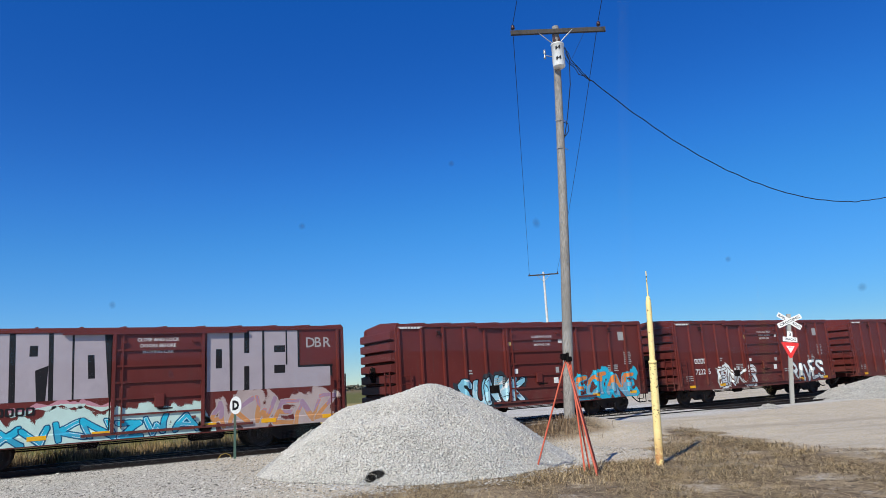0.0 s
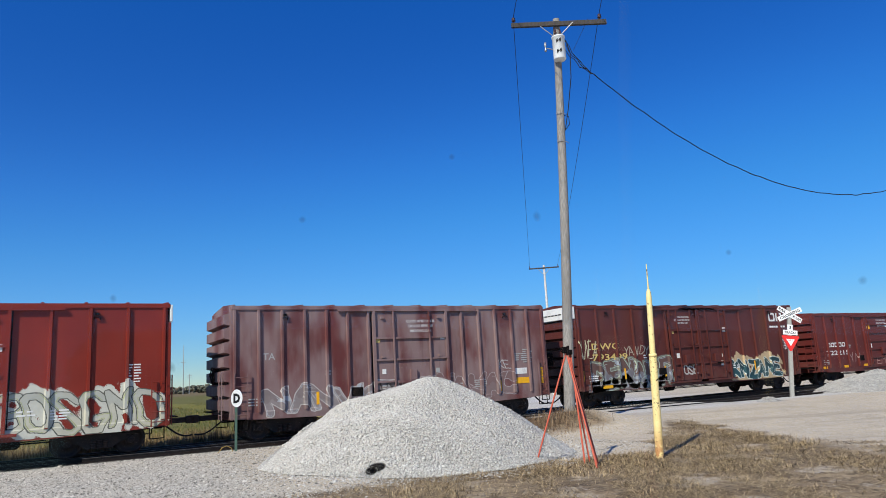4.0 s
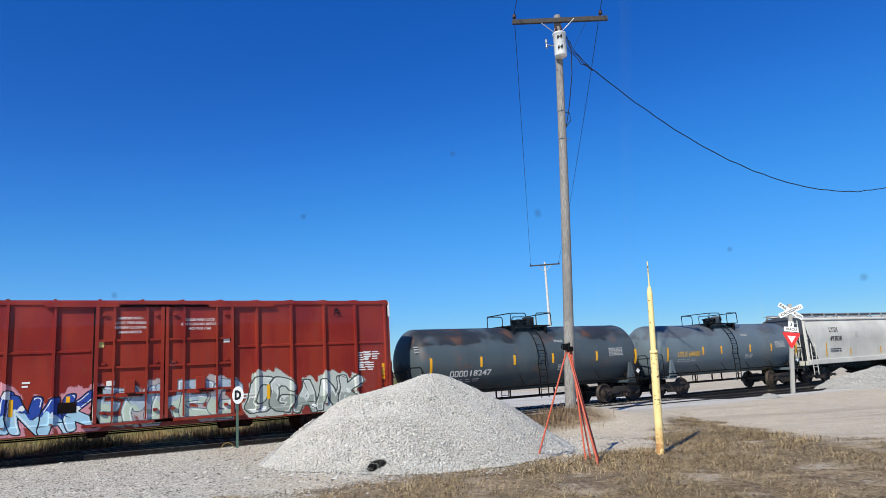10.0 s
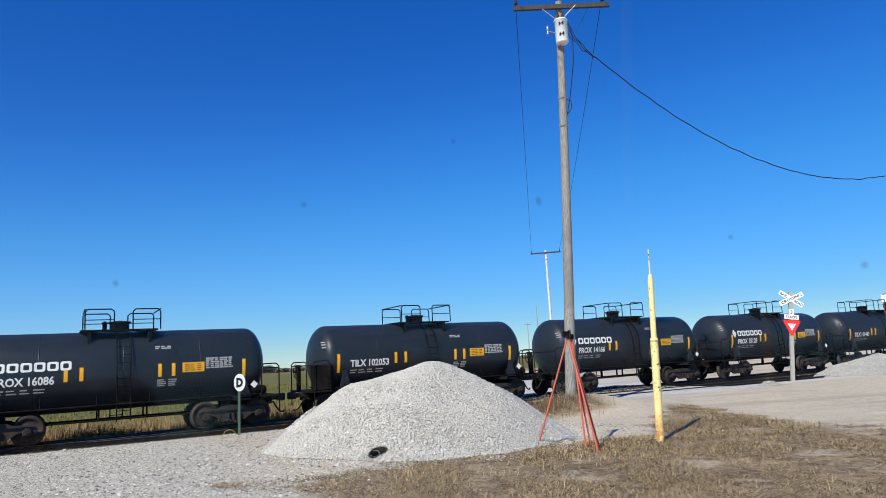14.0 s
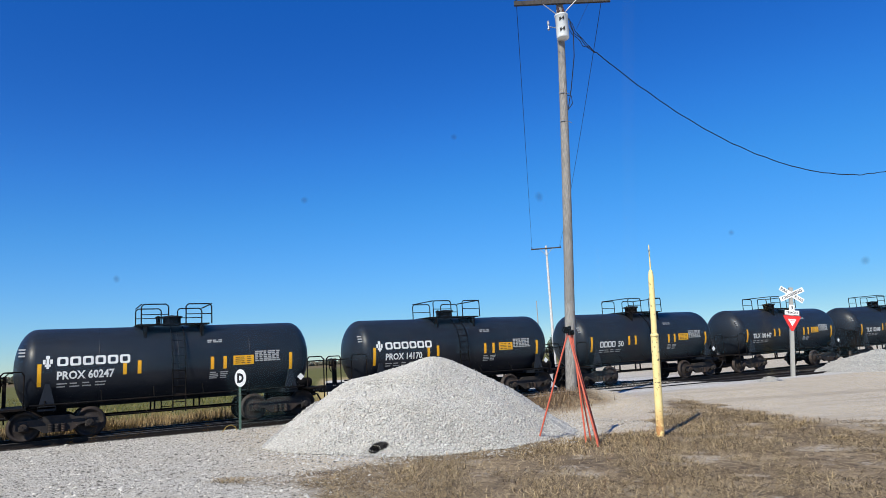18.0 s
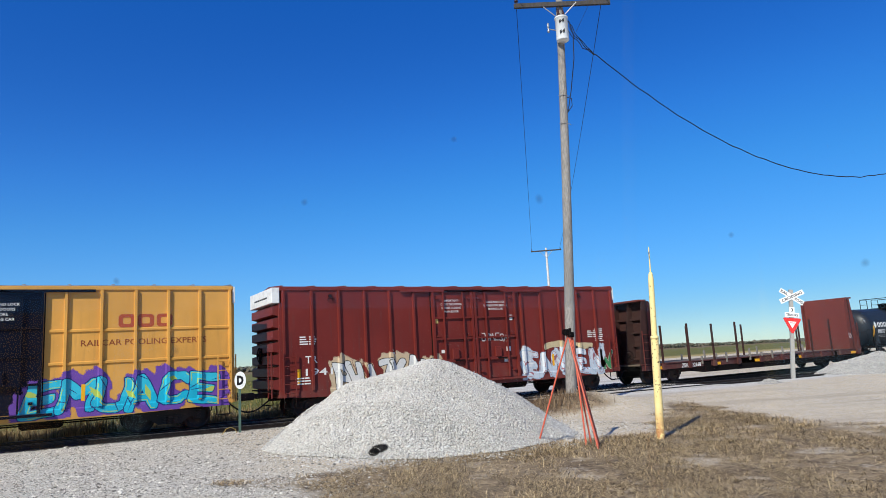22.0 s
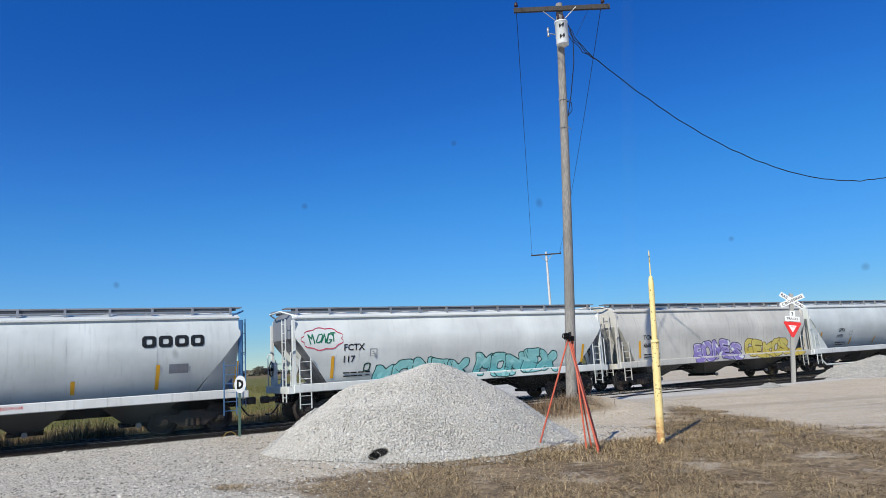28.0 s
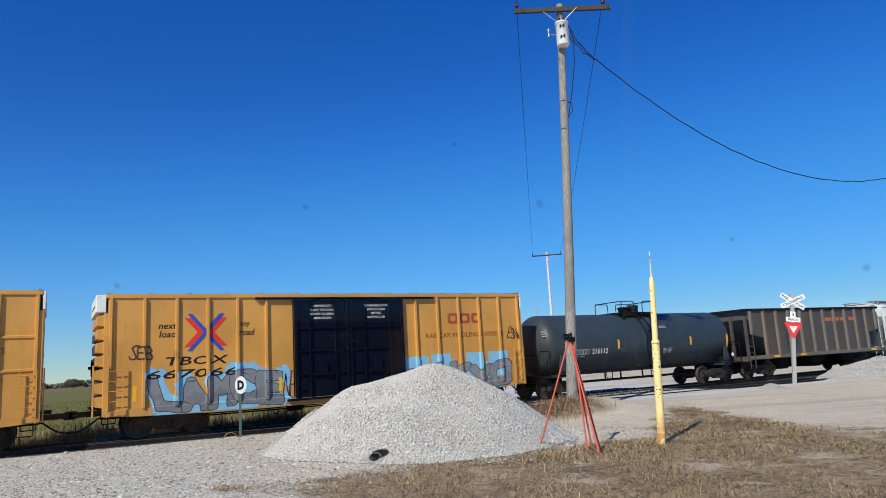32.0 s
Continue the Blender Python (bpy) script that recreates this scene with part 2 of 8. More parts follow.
def patch(x0, x1, z0, z1, mat, parent, y=-1.5, wrap=None, name="stencil", label="", rows=1, cols=1, fill=0.6, seed=0):
    """Plain bars for small print, or one panel: rows of bars of its size."""
    g = Geo()
    rs = random.Random(seed)
    dz = (z1 - z0) / rows
    for r in range(rows):
        za, zb = z0 + r * dz + dz * (1 - fill) / 2, z0 + (r + 1) * dz - dz * (1 - fill) / 2
        if rows == 1:
            za, zb = z0, z1
        dx = (x1 - x0) / cols
        for c in range(cols):
            xa = x0 + c * dx
            xb = xa + dx * (1 if cols == 1 and rows == 1 else rs.uniform(0.55, 0.95))
            k = max(1, int((zb - za) / 0.12)) if wrap else 1
            for j in range(k):
                a, b = za + (zb - za) * j / k, za + (zb - za) * (j + 1) / k
                if wrap:
                    R = wrap[0] + 0.008
                    t0, t1 = (a - wrap[1]) / wrap[0], (b - wrap[1]) / wrap[0]
                    q = [(-R * math.cos(t), wrap[1] + R * math.sin(t)) for t in (t0, t1)]
                    qi = [(-(R - 0.02) * math.cos(t), wrap[1] + (R - 0.02) * math.sin(t)) for t in (t0, t1)]
                    g.prism([q[0], q[1], qi[1], qi[0]], 0, xa, xb)
                else:
                    g.box(xa, xb, y - 0.008, y + 0.004, a, b)
    ob = part(name, g, mat, parent, label)
    if rows * cols > 1:
        ob["kind"] = "stuff"
    return ob


def mark_row(x0, x1, z0, z1, n, mat, parent, y=-1.5, wrap=None, stroke=0.26, name="company_block", label="", lean=0.0, drape=None):
    """A company name as n plain rounded hollow blocks of its size and colour."""
    dx = (x1 - x0) / n
    for c in range(n):
        a, b = x0 + c * dx, x0 + c * dx + dx * 0.86
        k = stroke * min(b - a, z1 - z0)
        m = k * 0.55
        outer = [(a + m, z0), (b - m, z0), (b, z0 + m), (b, z1 - m), (b - m, z1), (a + m, z1), (a, z1 - m), (a, z0 + m)]
        xm, zm = (a + b) / 2, (z0 + z1) / 2
        sx, sz = 1 - 2 * k / (b - a), 1 - 2 * k * 0.85 / (z1 - z0)
        inner = [(xm + (p - xm) * sx, zm + (q - zm) * sz) for p, q in outer]
        pts = []
        for p, q in outer + inner:
            p += lean * (q - z0)
            if wrap:
                t = (q - wrap[1]) / wrap[0]
                pts.append((p, -(wrap[0] + 0.012) * math.cos(t), wrap[1] + (wrap[0] + 0.012) * math.sin(t)))
            elif drape:
                pts.append((p, -float(drape(p, q)) - 0.012, q))
            else:
                pts.append((p, y - 0.008, q))
        g = Geo()
        g.add(pts, [(i, (i + 1) % 8, 8 + (i + 1) % 8, 8 + i) for i in range(8)])
        part(name, g, mat, parent, label)


# ---- ground ----
def smooth(a, b, x):
    t = np.clip((x - a) / (b - a), 0, 1)
    return t * t * (3 - 2 * t)


def siding_off(x):
    """How far the siding lies this side of the main track."""
    return np.clip(0.112 * (x + 3.5), 0, 4.3)


def height(x, y):
    """The lie of the land."""
    x, y = np.asarray(x, float), np.asarray(y, float)
    rise = SLOPE * np.clip(x, -200, 200)
    bed = TRACK_Y - siding_off(x)
    z = rise - 0.14
    # the dirt road climbs to the rails
    z = z + 0.11 * smooth(15, 18, y) * smooth(14.5, 17, x)
    # stone shoulder along the track west of the crossing, grassy hump at the pole
    z = z + 0.06 * np.exp(-((y - bed + 2.5) / 1.4) ** 2) * smooth(14.5, 10.5, x)
    z = z + 0.55 * np.exp(-(((x - 15.4) / 2.2) ** 2 + ((y - 18.3) / 1.4) ** 2))
    z = z + 0.025 * np.sin(x * 1.3 + 0.7 * y) * np.sin(y * 0.9 - 0.4 * x) * smooth(17, 14, y)
    # ballast bed, flush only at the crossing
    crossing = smooth(16.5, 18, x) * smooth(27.5, 26.3, x)
    inside = smooth(bed - 1.6, bed - 1.05, y) * (1 - crossing)
    z = z * (1 - inside) + (rise - 0.19) * inside
    return z - 0.5 * smooth(27.4, 30.5, y) * (1 - 0.6 * crossing)


def zg(x, y):
    return float(height(x, y))


def line(*spans):
    out = []
    for a, b, n in spans:
        out += list(np.linspace(a, b, n, endpoint=False))
    return np.array(out + [spans[-1][1]])


gx = line((-4000, -600, 8), (-600, -60, 12), (-60, -8, 30), (-8, 55, 320), (55, 120, 50), (120, 700, 14), (700, 4000, 8))
gy = line((-4000, -300, 8), (-300, -20, 10), (-20, 4, 24), (4, 33, 230), (33, 90, 30), (90, 600, 14), (600, 4000, 8))
GX, GY = np.meshgrid(gx, gy, indexing="ij")
GZ = height(GX, GY)
nx, ny = len(gx), len(gy)
gme = bpy.data.meshes.new("ground")
idx = np.arange(nx * ny).reshape(nx, ny)
quads = np.stack([idx[:-1, :-1], idx[1:, :-1], idx[1:, 1:], idx[:-1, 1:]], -1).reshape(-1, 4)
gme.from_pydata(np.stack([GX, GY, GZ], -1).reshape(-1, 3).tolist(), [], quads.tolist())
gme.polygons.foreach_set("use_smooth", [True] * len(gme.polygons))


def ground_material():
    n = Nodes("gravel, dirt and field", 0.95)
    x, y = n.axis(0), n.axis(1)
    wob = n.noise(0.45, 4, 0.6)
    wob2 = n.noise(2.6, 4, 0.65)
    yw = n.math("ADD", y, n.math("MULTIPLY", n.math("SUBTRACT", wob, 0.5), 3.0))
    xw = n.math("ADD", x, n.math("MULTIPLY", n.math("SUBTRACT", wob2, 0.5), 2.4))
    # crushed stone
    st = n.voronoi(44, None, "F1", "Color")
    sep = n.t.nodes.new("ShaderNodeSeparateColor")
    n.t.links.new(st, sep.inputs[0])
    stone = n.mix(sep.outputs[0], (0.30, 0.275, 0.225), (0.80, 0.75, 0.645))
    # wheel-packed fines run in streaks along the track, coarser grey stone between them
    along = n.noise(0.8, 5, 0.65, n.mapped(0.35, 1.0, 1.0))
    stone = n.mix(n.math("MULTIPLY", n.ramp(along, 0.46, 0.62), 0.7), stone, (0.55, 0.49, 0.39))
    stone = n.mix(n.math("MULTIPLY", n.ramp(wob2, 0.54, 0.68), 0.45), stone, (0.24, 0.21, 0.17))
    stone = n.mix(n.ramp(sep.outputs[1], 0.90, 0.94), stone, (0.10, 0.09, 0.08))
    # pale dirt road
    dirt = n.mix(n.noise(1.1, 5, 0.65), (0.44, 0.355, 0.238), (0.68, 0.575, 0.415))
    dirt = n.mix(n.math("MULTIPLY", n.ramp(n.noise(6.0, 6, 0.75), 0.5, 0.66), 0.4), dirt, (0.30, 0.25, 0.19))
    dirt = n.mix(n.ramp(sep.outputs[1], 0.84, 0.9), dirt, (0.62, 0.6, 0.57))
    dirt = n.mix(n.ramp(sep.outputs[2], 0.9, 0.94), dirt, (0.22, 0.19, 0.16))
    # trodden earth with straw
    soil = n.mix(n.ramp(n.noise(0.9, 5, 0.7), 0.3, 0.7), (0.12, 0.08, 0.046), (0.35, 0.262, 0.158))
    straw = n.noise(9, 5, 0.75, n.mapped(1.0, 0.4, 1.0))
    soil = n.mix(n.math("MULTIPLY", n.ramp(straw, 0.5, 0.66), 0.6), soil, (0.46, 0.36, 0.21))
    soil = n.mix(n.math("MULTIPLY", n.ramp(n.noise(5.5, 5, 0.75), 0.52, 0.62), 0.75), soil, (0.07, 0.052, 0.036))
    # field: green with golden bands
    grass = n.mix(n.noise(0.12, 5, 0.65), (0.075, 0.092, 0.016), (0.15, 0.135, 0.035))
    grass = n.mix(n.math("MULTIPLY", n.ramp(n.noise(1.3, 5, 0.7, n.mapped(0.15, 1, 1)), 0.42, 0.7), 0.6), grass, (0.25, 0.19, 0.06))
    grass = n.mix(n.ramp(yw, 230, 330), grass, (0.17, 0.125, 0.06))
    c = n.mix(n.ramp(xw, 2.6, 5.2), stone, dirt)
    pale = n.math("MULTIPLY", n.ramp(n.math("SUBTRACT", yw, n.math("MULTIPLY", x, -0.05)), 19.6, 21.2), n.math("MULTIPLY", n.ramp(xw, 15.5, 17.5), n.ramp(x, 48.0, 36.0)))
    c = n.mix(n.math("MULTIPLY", pale, 0.75), c, n.mix(sep.outputs[0], (0.34, 0.33, 0.31), (0.76, 0.745, 0.71)))
    # wheel ruts worn along the dirt road
    rut = n.noise(0.55, 4, 0.6, n.mapped(0.12, 1.0, 1.0, vec=n.turned(0.35)))
    c = n.mix(n.math("MULTIPLY", n.math("MULTIPLY", n.ramp(rut, 0.5, 0.62), n.ramp(x, 12.0, 15.0)), 0.45), c, (0.36, 0.295, 0.21))
    # straw patch before the pile and round the posts
    a = n.math("MULTIPLY", n.ramp(n.math("ADD", xw, n.math("MULTIPLY", y, 0.28)), 6.0, 7.4), n.ramp(n.math("SUBTRACT", yw, n.math("MAXIMUM", n.math("SUBTRACT", 12.9, n.math("MULTIPLY", n.math("MAXIMUM", n.math("SUBTRACT", x, 10.0), 0.0), 0.43)), n.math("ADD", n.math("MULTIPLY", x, 0.8), 2.06))), 0.5, -0.5))
    b = n.math("SUBTRACT", n.math("MULTIPLY", x, 1.0), n.math("MULTIPLY", yw, 0.42))
    a = n.math("MULTIPLY", a, n.ramp(b, 12.2, 10.8))
    a = n.math("MULTIPLY", a, n.math("SUBTRACT", 1.0, n.math("MULTIPLY", n.ramp(n.noise(0.75, 5, 0.7), 0.53, 0.62), 0.7)))
    c = n.mix(a, c, soil)
    hump = n.math("MULTIPLY", n.ramp(yw, 16.4, 17.4), n.math("MULTIPLY", n.ramp(x, 12.3, 13.3), n.ramp(x, 16.6, 15.4)))
    c = n.mix(n.math("MULTIPLY", hump, n.ramp(y, 20.8, 20)), c, soil)
    # oily ballast bed, coloured darker still for the shade under the train
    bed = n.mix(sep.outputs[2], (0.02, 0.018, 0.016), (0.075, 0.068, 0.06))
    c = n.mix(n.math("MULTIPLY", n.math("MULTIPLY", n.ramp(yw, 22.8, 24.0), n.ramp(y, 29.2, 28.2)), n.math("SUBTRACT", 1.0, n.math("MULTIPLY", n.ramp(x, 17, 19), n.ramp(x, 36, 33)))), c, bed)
    yf = n.math("SUBTRACT", yw, n.math("MULTIPLY", n.ramp(n.math("SUBTRACT", x, n.math("MULTIPLY", y, 0.3)), 1.0, 6.0), 60.0))
    grass = n.mix(n.math("MULTIPLY", n.ramp(yf, 50, 34), 0.8), grass, (0.42, 0.315, 0.14))
    c = n.mix(n.ramp(yf, 28.4, 29.6), c, grass)
    n.bump(n.math("ADD", n.voronoi(44), n.math("MULTIPLY", n.noise(14, 4), 0.7)), 0.5, 0.03)
    return n.done(c)


gme.materials.append(ground_material())
tagged(new("ground", gme), "flat ground of gravel, pale dirt and green field", "ground", kind="structure")

# ---- tracks ----
RAIL_PROFILE = [(-0.07, -0.17), (0.07, -0.17), (0.07, -0.155), (0.012, -0.135), (0.012, -0.04), (0.036, -0.03), (0.036, -0.006), (-0.036, -0.006), (-0.036, -0.03), (-0.012, -0.04), (-0.012, -0.135), (-0.07, -0.155)]


def rail(name, y_of, xs, label):
    g = Geo()
    n = len(RAIL_PROFILE)
    v = [(x, y_of(x) + p, SLOPE * x + q) for x in xs for p, q in RAIL_PROFILE]
    g.add(v, [(j * n + i, j * n + (i + 1) % n, (j + 1) * n + (i + 1) % n, (j + 1) * n + i) for j in range(len(xs) - 1) for i in range(n)])
    ob = part("rail", g, M_RAIL, name, label)
    h = Geo()
    v = [(x, y_of(x) + p, SLOPE * x + q) for x in xs for p, q in ((-0.03, -0.006), (0.03, -0.006), (0.026, 0.0), (-0.026, 0.0))]
    h.add(v, [(j * 4 + i, j * 4 + (i + 1) % 4, (j + 1) * 4 + (i + 1) % 4, (j + 1) * 4 + i) for j in range(len(xs) - 1) for i in range(4)])
    part("rail_head", h, M_SHINE, ob, "polished running surface")
    return ob


main = thing("main_track", "straight railway track, rusty rails on grimy ties", "railway track", kind="structure")
for side in (-0.755, 0.755):
    rail(main, lambda x, s=side: TRACK_Y + s, [-700, -60, 0, 30, 60, 200, 700], "rusty steel rail")
siding = thing("siding_track", "rusty siding track let into the gravel crossing", "railway track", kind="structure")
sx = [1, 8, 15, 22, 28, 34.9, 40, 60, 200, 500]
for side in (-0.755, 0.755):
    rail(siding, lambda x, s=side: TRACK_Y - float(siding_off(x)) + s, sx, "rusty steel rail")
# flangeways are no real grooves: dark strips on the ground paint their shade
for off, track in ((0.0, main), (1.0, siding)):
    for side in (-0.755, 0.755):
        for d in (-0.13, 0.13):
            g = Geo()
            xs = np.linspace(16.8, 27.2, 14)
            pts = [(x, TRACK_Y - off * float(siding_off(x)) + side + d) for x in xs]
            v = [(x, y + e, max(zg(x, y), SLOPE * x - 0.03) + 0.006) for x, y in pts for e in (-0.12, 0.12)]
            g.add(v, [(i * 2, i * 2 + 1, i * 2 + 3, i * 2 + 2) for i in range(len(xs) - 1)])
            part("flangeway", g, M_FRAME, track, "flat dark strip painted as the shaded groove beside the rail")
tie = Geo().box(-0.115, 0.115, -1.3, 1.3, -0.17, 0.0, 0.012).mesh("tie")
for i in range(150):
    x = -14 + i * 0.54
    ob = part("tie", tie, M_TIE, main)
    ob.location, ob.rotation_euler = (x, TRACK_Y + random.uniform(-0.04, 0.04), SLOPE * x - 0.168), (0, 0, random.uniform(-0.015, 0.015))
for i in range(60):
    x = 33.0 + i * 0.54
    ob = part("tie", tie, M_TIE, siding)
    ob.location = (x, TRACK_Y - float(siding_off(x)) + random.uniform(-0.04, 0.04), SLOPE * x - 0.168)
far_ties = Geo()
for x in list(np.arange(-120, -14.5, 0.54)) + list(np.arange(67.2, 180, 0.54)):
    far_ties.box(x - 0.115, x + 0.115, TRACK_Y - 1.3, TRACK_Y + 1.3, SLOPE * x - 0.33, SLOPE * x - 0.168)
tagged(part("tie_row", far_ties, M_TIE, main), kind="stuff")

# ---- loose stone ----
STONE_V = np.array([(1, 0, 0.1), (0.3, 0.95, -0.1), (-0.85, 0.5, 0.15), (-0.8, -0.6, -0.1), (0.35, -0.9, 0.12), (0.1, 0.05, 0.8), (-0.1, 0, -0.75)])
STONE_F = np.array([(0, 1, 5), (1, 2, 5), (2, 3, 5), (3, 4, 5), (4, 0, 5), (1, 0, 6), (2, 1, 6), (3, 2, 6), (4, 3, 6), (0, 4, 6)])


TOP_F = STONE_F[:5]     # stones half sunk in the ground show no underside


def scatter(name, base_v, base_f, pos, size, rng, flat=0.7, tilt=1.0):
    """Many small pieces joined in one mesh: pos (n, 3), size (n,)."""
    n, k = len(pos), len(base_v)
    v = np.repeat(base_v[None], n, 0) * (1 + rng.uniform(-0.3, 0.3, (n, k, 1)))
    v = v * rng.uniform(0.65, 1.15, (n, 1, 3)) * np.array([1, 1, flat])
    a, b = rng.uniform(0, 2 * np.pi, n), rng.uniform(-1, 1, n) * tilt
    ca, sa, cb, sb = np.cos(a), np.sin(a), np.cos(b), np.sin(b)
    x, y, z = v[..., 0], v[..., 1], v[..., 2]
    y, z = y * cb[:, None] - z * sb[:, None], y * sb[:, None] + z * cb[:, None]
    x, y = x * ca[:, None] - y * sa[:, None], x * sa[:, None] + y * ca[:, None]
    v = np.stack([x, y, z], -1) * size[:, None, None] + pos[:, None]
    f = (base_f[None] + (np.arange(n) * k)[:, None, None]).reshape(-1, base_f.shape[1])
    return fast_mesh(name, v.reshape(-1, 3), f)


def fast_mesh(name, v, f):
    me = bpy.data.meshes.new(name)
    me.vertices.add(len(v))
    me.vertices.foreach_set("co", np.ascontiguousarray(v, dtype=np.float32).ravel())
    k = f.shape[1]
    me.loops.add(f.size)
    me.loops.foreach_set("vertex_index", np.ascontiguousarray(f, dtype=np.int32).ravel())
    me.polygons.add(len(f))
    me.polygons.foreach_set("loop_start", np.arange(0, f.size, k, dtype=np.int32))
    me.update(calc_edges=True)
    me.validate()
    return me


def island_material(name, dark, light, rough=0.9, third=None):
    n = Nodes(name, rough)
    g = n.t.nodes.new("ShaderNodeNewGeometry")
    r = g.outputs["Random Per Island"]
    c = n.mix(r, dark, light)
    if third:
        c = n.mix(n.ramp(n.math("FRACT", n.math("MULTIPLY", r, 7.31)), 0.7, 0.8), c, third)
    c = n.mix(n.math("MULTIPLY", n.noise(40, 3), 0.3), c, dark)
    return n.done(c)


M_STONE = island_material("crushed limestone", (0.37, 0.357, 0.33), (0.69, 0.67, 0.625), 0.9, (0.52, 0.475, 0.42))
M_STONE2 = island_material("dusty crushed stone", (0.33, 0.305, 0.25), (0.82, 0.77, 0.67), 0.9, (0.11, 0.10, 0.085))


def pile_height(dx, dy, R, H):
    r = np.sqrt(dx * dx + dy * dy) / R
    return H * (1 - np.clip(np.sqrt(r * r + 0.035) - 0.08, 0, 1.2) ** 1.2)


def gravel_pile(cx, cy, R, H, count, size, label, squash=1.0, lobes=()):
    rng = np.random.default_rng(int(cx * 10))
    ob = thing("gravel_pile", label, "gravel pile")
    def top(x, y):
        hs = [pile_height((x - cx), (y - cy) * squash, R, H)] + [pile_height(x - lx, y - ly, lr, lh) for lx, ly, lr, lh in lobes]
        z = np.log(sum(np.exp(9.0 * np.maximum(q, -1.0)) for q in hs)) / 9.0
        z = z + 0.05 * np.sin(x * 2.3 + 1) * np.sin(y * 2.1) + 0.03 * np.sin(x * 5.1 + y * 3.3)
        return height(x, y) + np.where(z > 0.02, z, -0.3 + z)
    far = max([R] + [math.hypot(l[0] - cx, l[1] - cy) + l[2] for l in lobes]) + 0.3
    m = 90
    xs = np.linspace(-far, far, m)
    X, Y = np.meshgrid(xs + cx, xs + cy, indexing="ij")
    Z = top(X, Y) - 0.03
    ii = np.arange(m * m).reshape(m, m)
    q = np.stack([ii[:-1, :-1], ii[1:, :-1], ii[1:, 1:], ii[:-1, 1:]], -1).reshape(-1, 4)
    keep = (Z.ravel()[q] > height(X, Y).ravel()[q] - 0.25).any(1)
    core = fast_mesh("heap", np.stack([X, Y, Z], -1).reshape(-1, 3), q[keep])
    core.materials.append(M_STONE_BED)
    part("heap", core, None, ob)
    px, py = rng.uniform(-far, far, count * 3) + cx, rng.uniform(-far, far, count * 3) + cy
    ok = (top(px, py) > height(px, py) - 0.02) & (py < cy + 0.45 * R)
    px, py = px[ok][:count], py[ok][:count]
    s = size * np.exp(rng.normal(0, 0.3, len(px)))
    turn, out = rng.uniform(0, 2 * np.pi, count // 12), R * (0.96 + np.abs(rng.normal(0, 0.14, count // 12)))
    ex, ey = cx + out * np.cos(turn), cy + out * np.sin(turn)
    es = size * np.exp(rng.normal(0, 0.3, len(ex)))
    px, py, s = np.append(px, ex), np.append(py, ey), np.append(s, es)
    st = scatter("loose_stones", STONE_V, STONE_F, np.stack([px, py, np.maximum(top(px, py), height(px, py)) + s * 0.1], -1), s, rng)
    st.materials.append(M_STONE)
    tagged(part("loose_stones", st, None, ob), kind="stuff")
    return ob


def stone_bed():
    n = Nodes("packed limestone", 0.92)
    sep = n.t.nodes.new("ShaderNodeSeparateColor")
    n.t.links.new(n.voronoi(34, None, "F1", "Color"), sep.inputs[0])
    n.bump(n.voronoi(34), 0.8, 0.03)
    return n.done(n.mix(sep.outputs[0], (0.26, 0.25, 0.23), (0.58, 0.565, 0.53)))


M_STONE_BED = stone_bed()
gravel_pile(8.55, 15.7, 3.3, 2.05, 100000, 0.021, "tall heap of pale crushed limestone beside the dirt track", 1.0, [(7.75, 16.3, 2.75, 1.86), (7.0, 16.85, 2.25, 1.58), (6.35, 17.4, 1.6, 1.12)])
gravel_pile(36.9, 20.0, 3.7, 0.98, 26000, 0.03, "low heap of pale crushed stone by the crossing", 1.35, [(40.6, 20.0, 3.2, 1.05)])
gravel_pile(26.9, 19.1, 0.5, 0.22, 500, 0.022, "small mound of spilled crushed stone beside the siding")
rng = np.random.default_rng(5)
px, py = rng.uniform(-7, 14, 190000), rng.uniform(9.5, 23.3, 190000)
ok = (px < 3.8 + 0.35 * (py - 11) + rng.normal(0, 0.9, 190000)) | ((py > 12.6) & (px < 13.5) & (rng.uniform(0, 1, 190000) < 0.5))
px, py = px[ok], py[ok]
s = 0.0115 * np.exp(rng.normal(0, 0.5, len(px)))
ls = scatter("gravel", STONE_V, TOP_F, np.stack([px, py, height(px, py) + s * 0.15], -1), s, rng, 0.8, 0.3)
ls.materials.append(M_STONE2)
tagged(new("gravel", ls), "scattered pale crushed stone over the yard", "gravel", kind="stuff")
# ballast stones: grime and the train's shade both in the colour
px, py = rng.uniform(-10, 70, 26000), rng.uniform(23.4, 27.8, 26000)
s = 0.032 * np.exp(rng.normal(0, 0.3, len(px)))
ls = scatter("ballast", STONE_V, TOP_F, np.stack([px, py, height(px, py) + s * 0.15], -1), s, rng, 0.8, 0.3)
ls.materials.append(island_material("grimy shaded ballast", (0.02, 0.018, 0.017), (0.10, 0.092, 0.082), 0.9, (0.06, 0.045, 0.037)))
tagged(new("ballast", ls), "grimy stone ballast along the track, coloured darker as train shade", "ballast", kind="stuff")


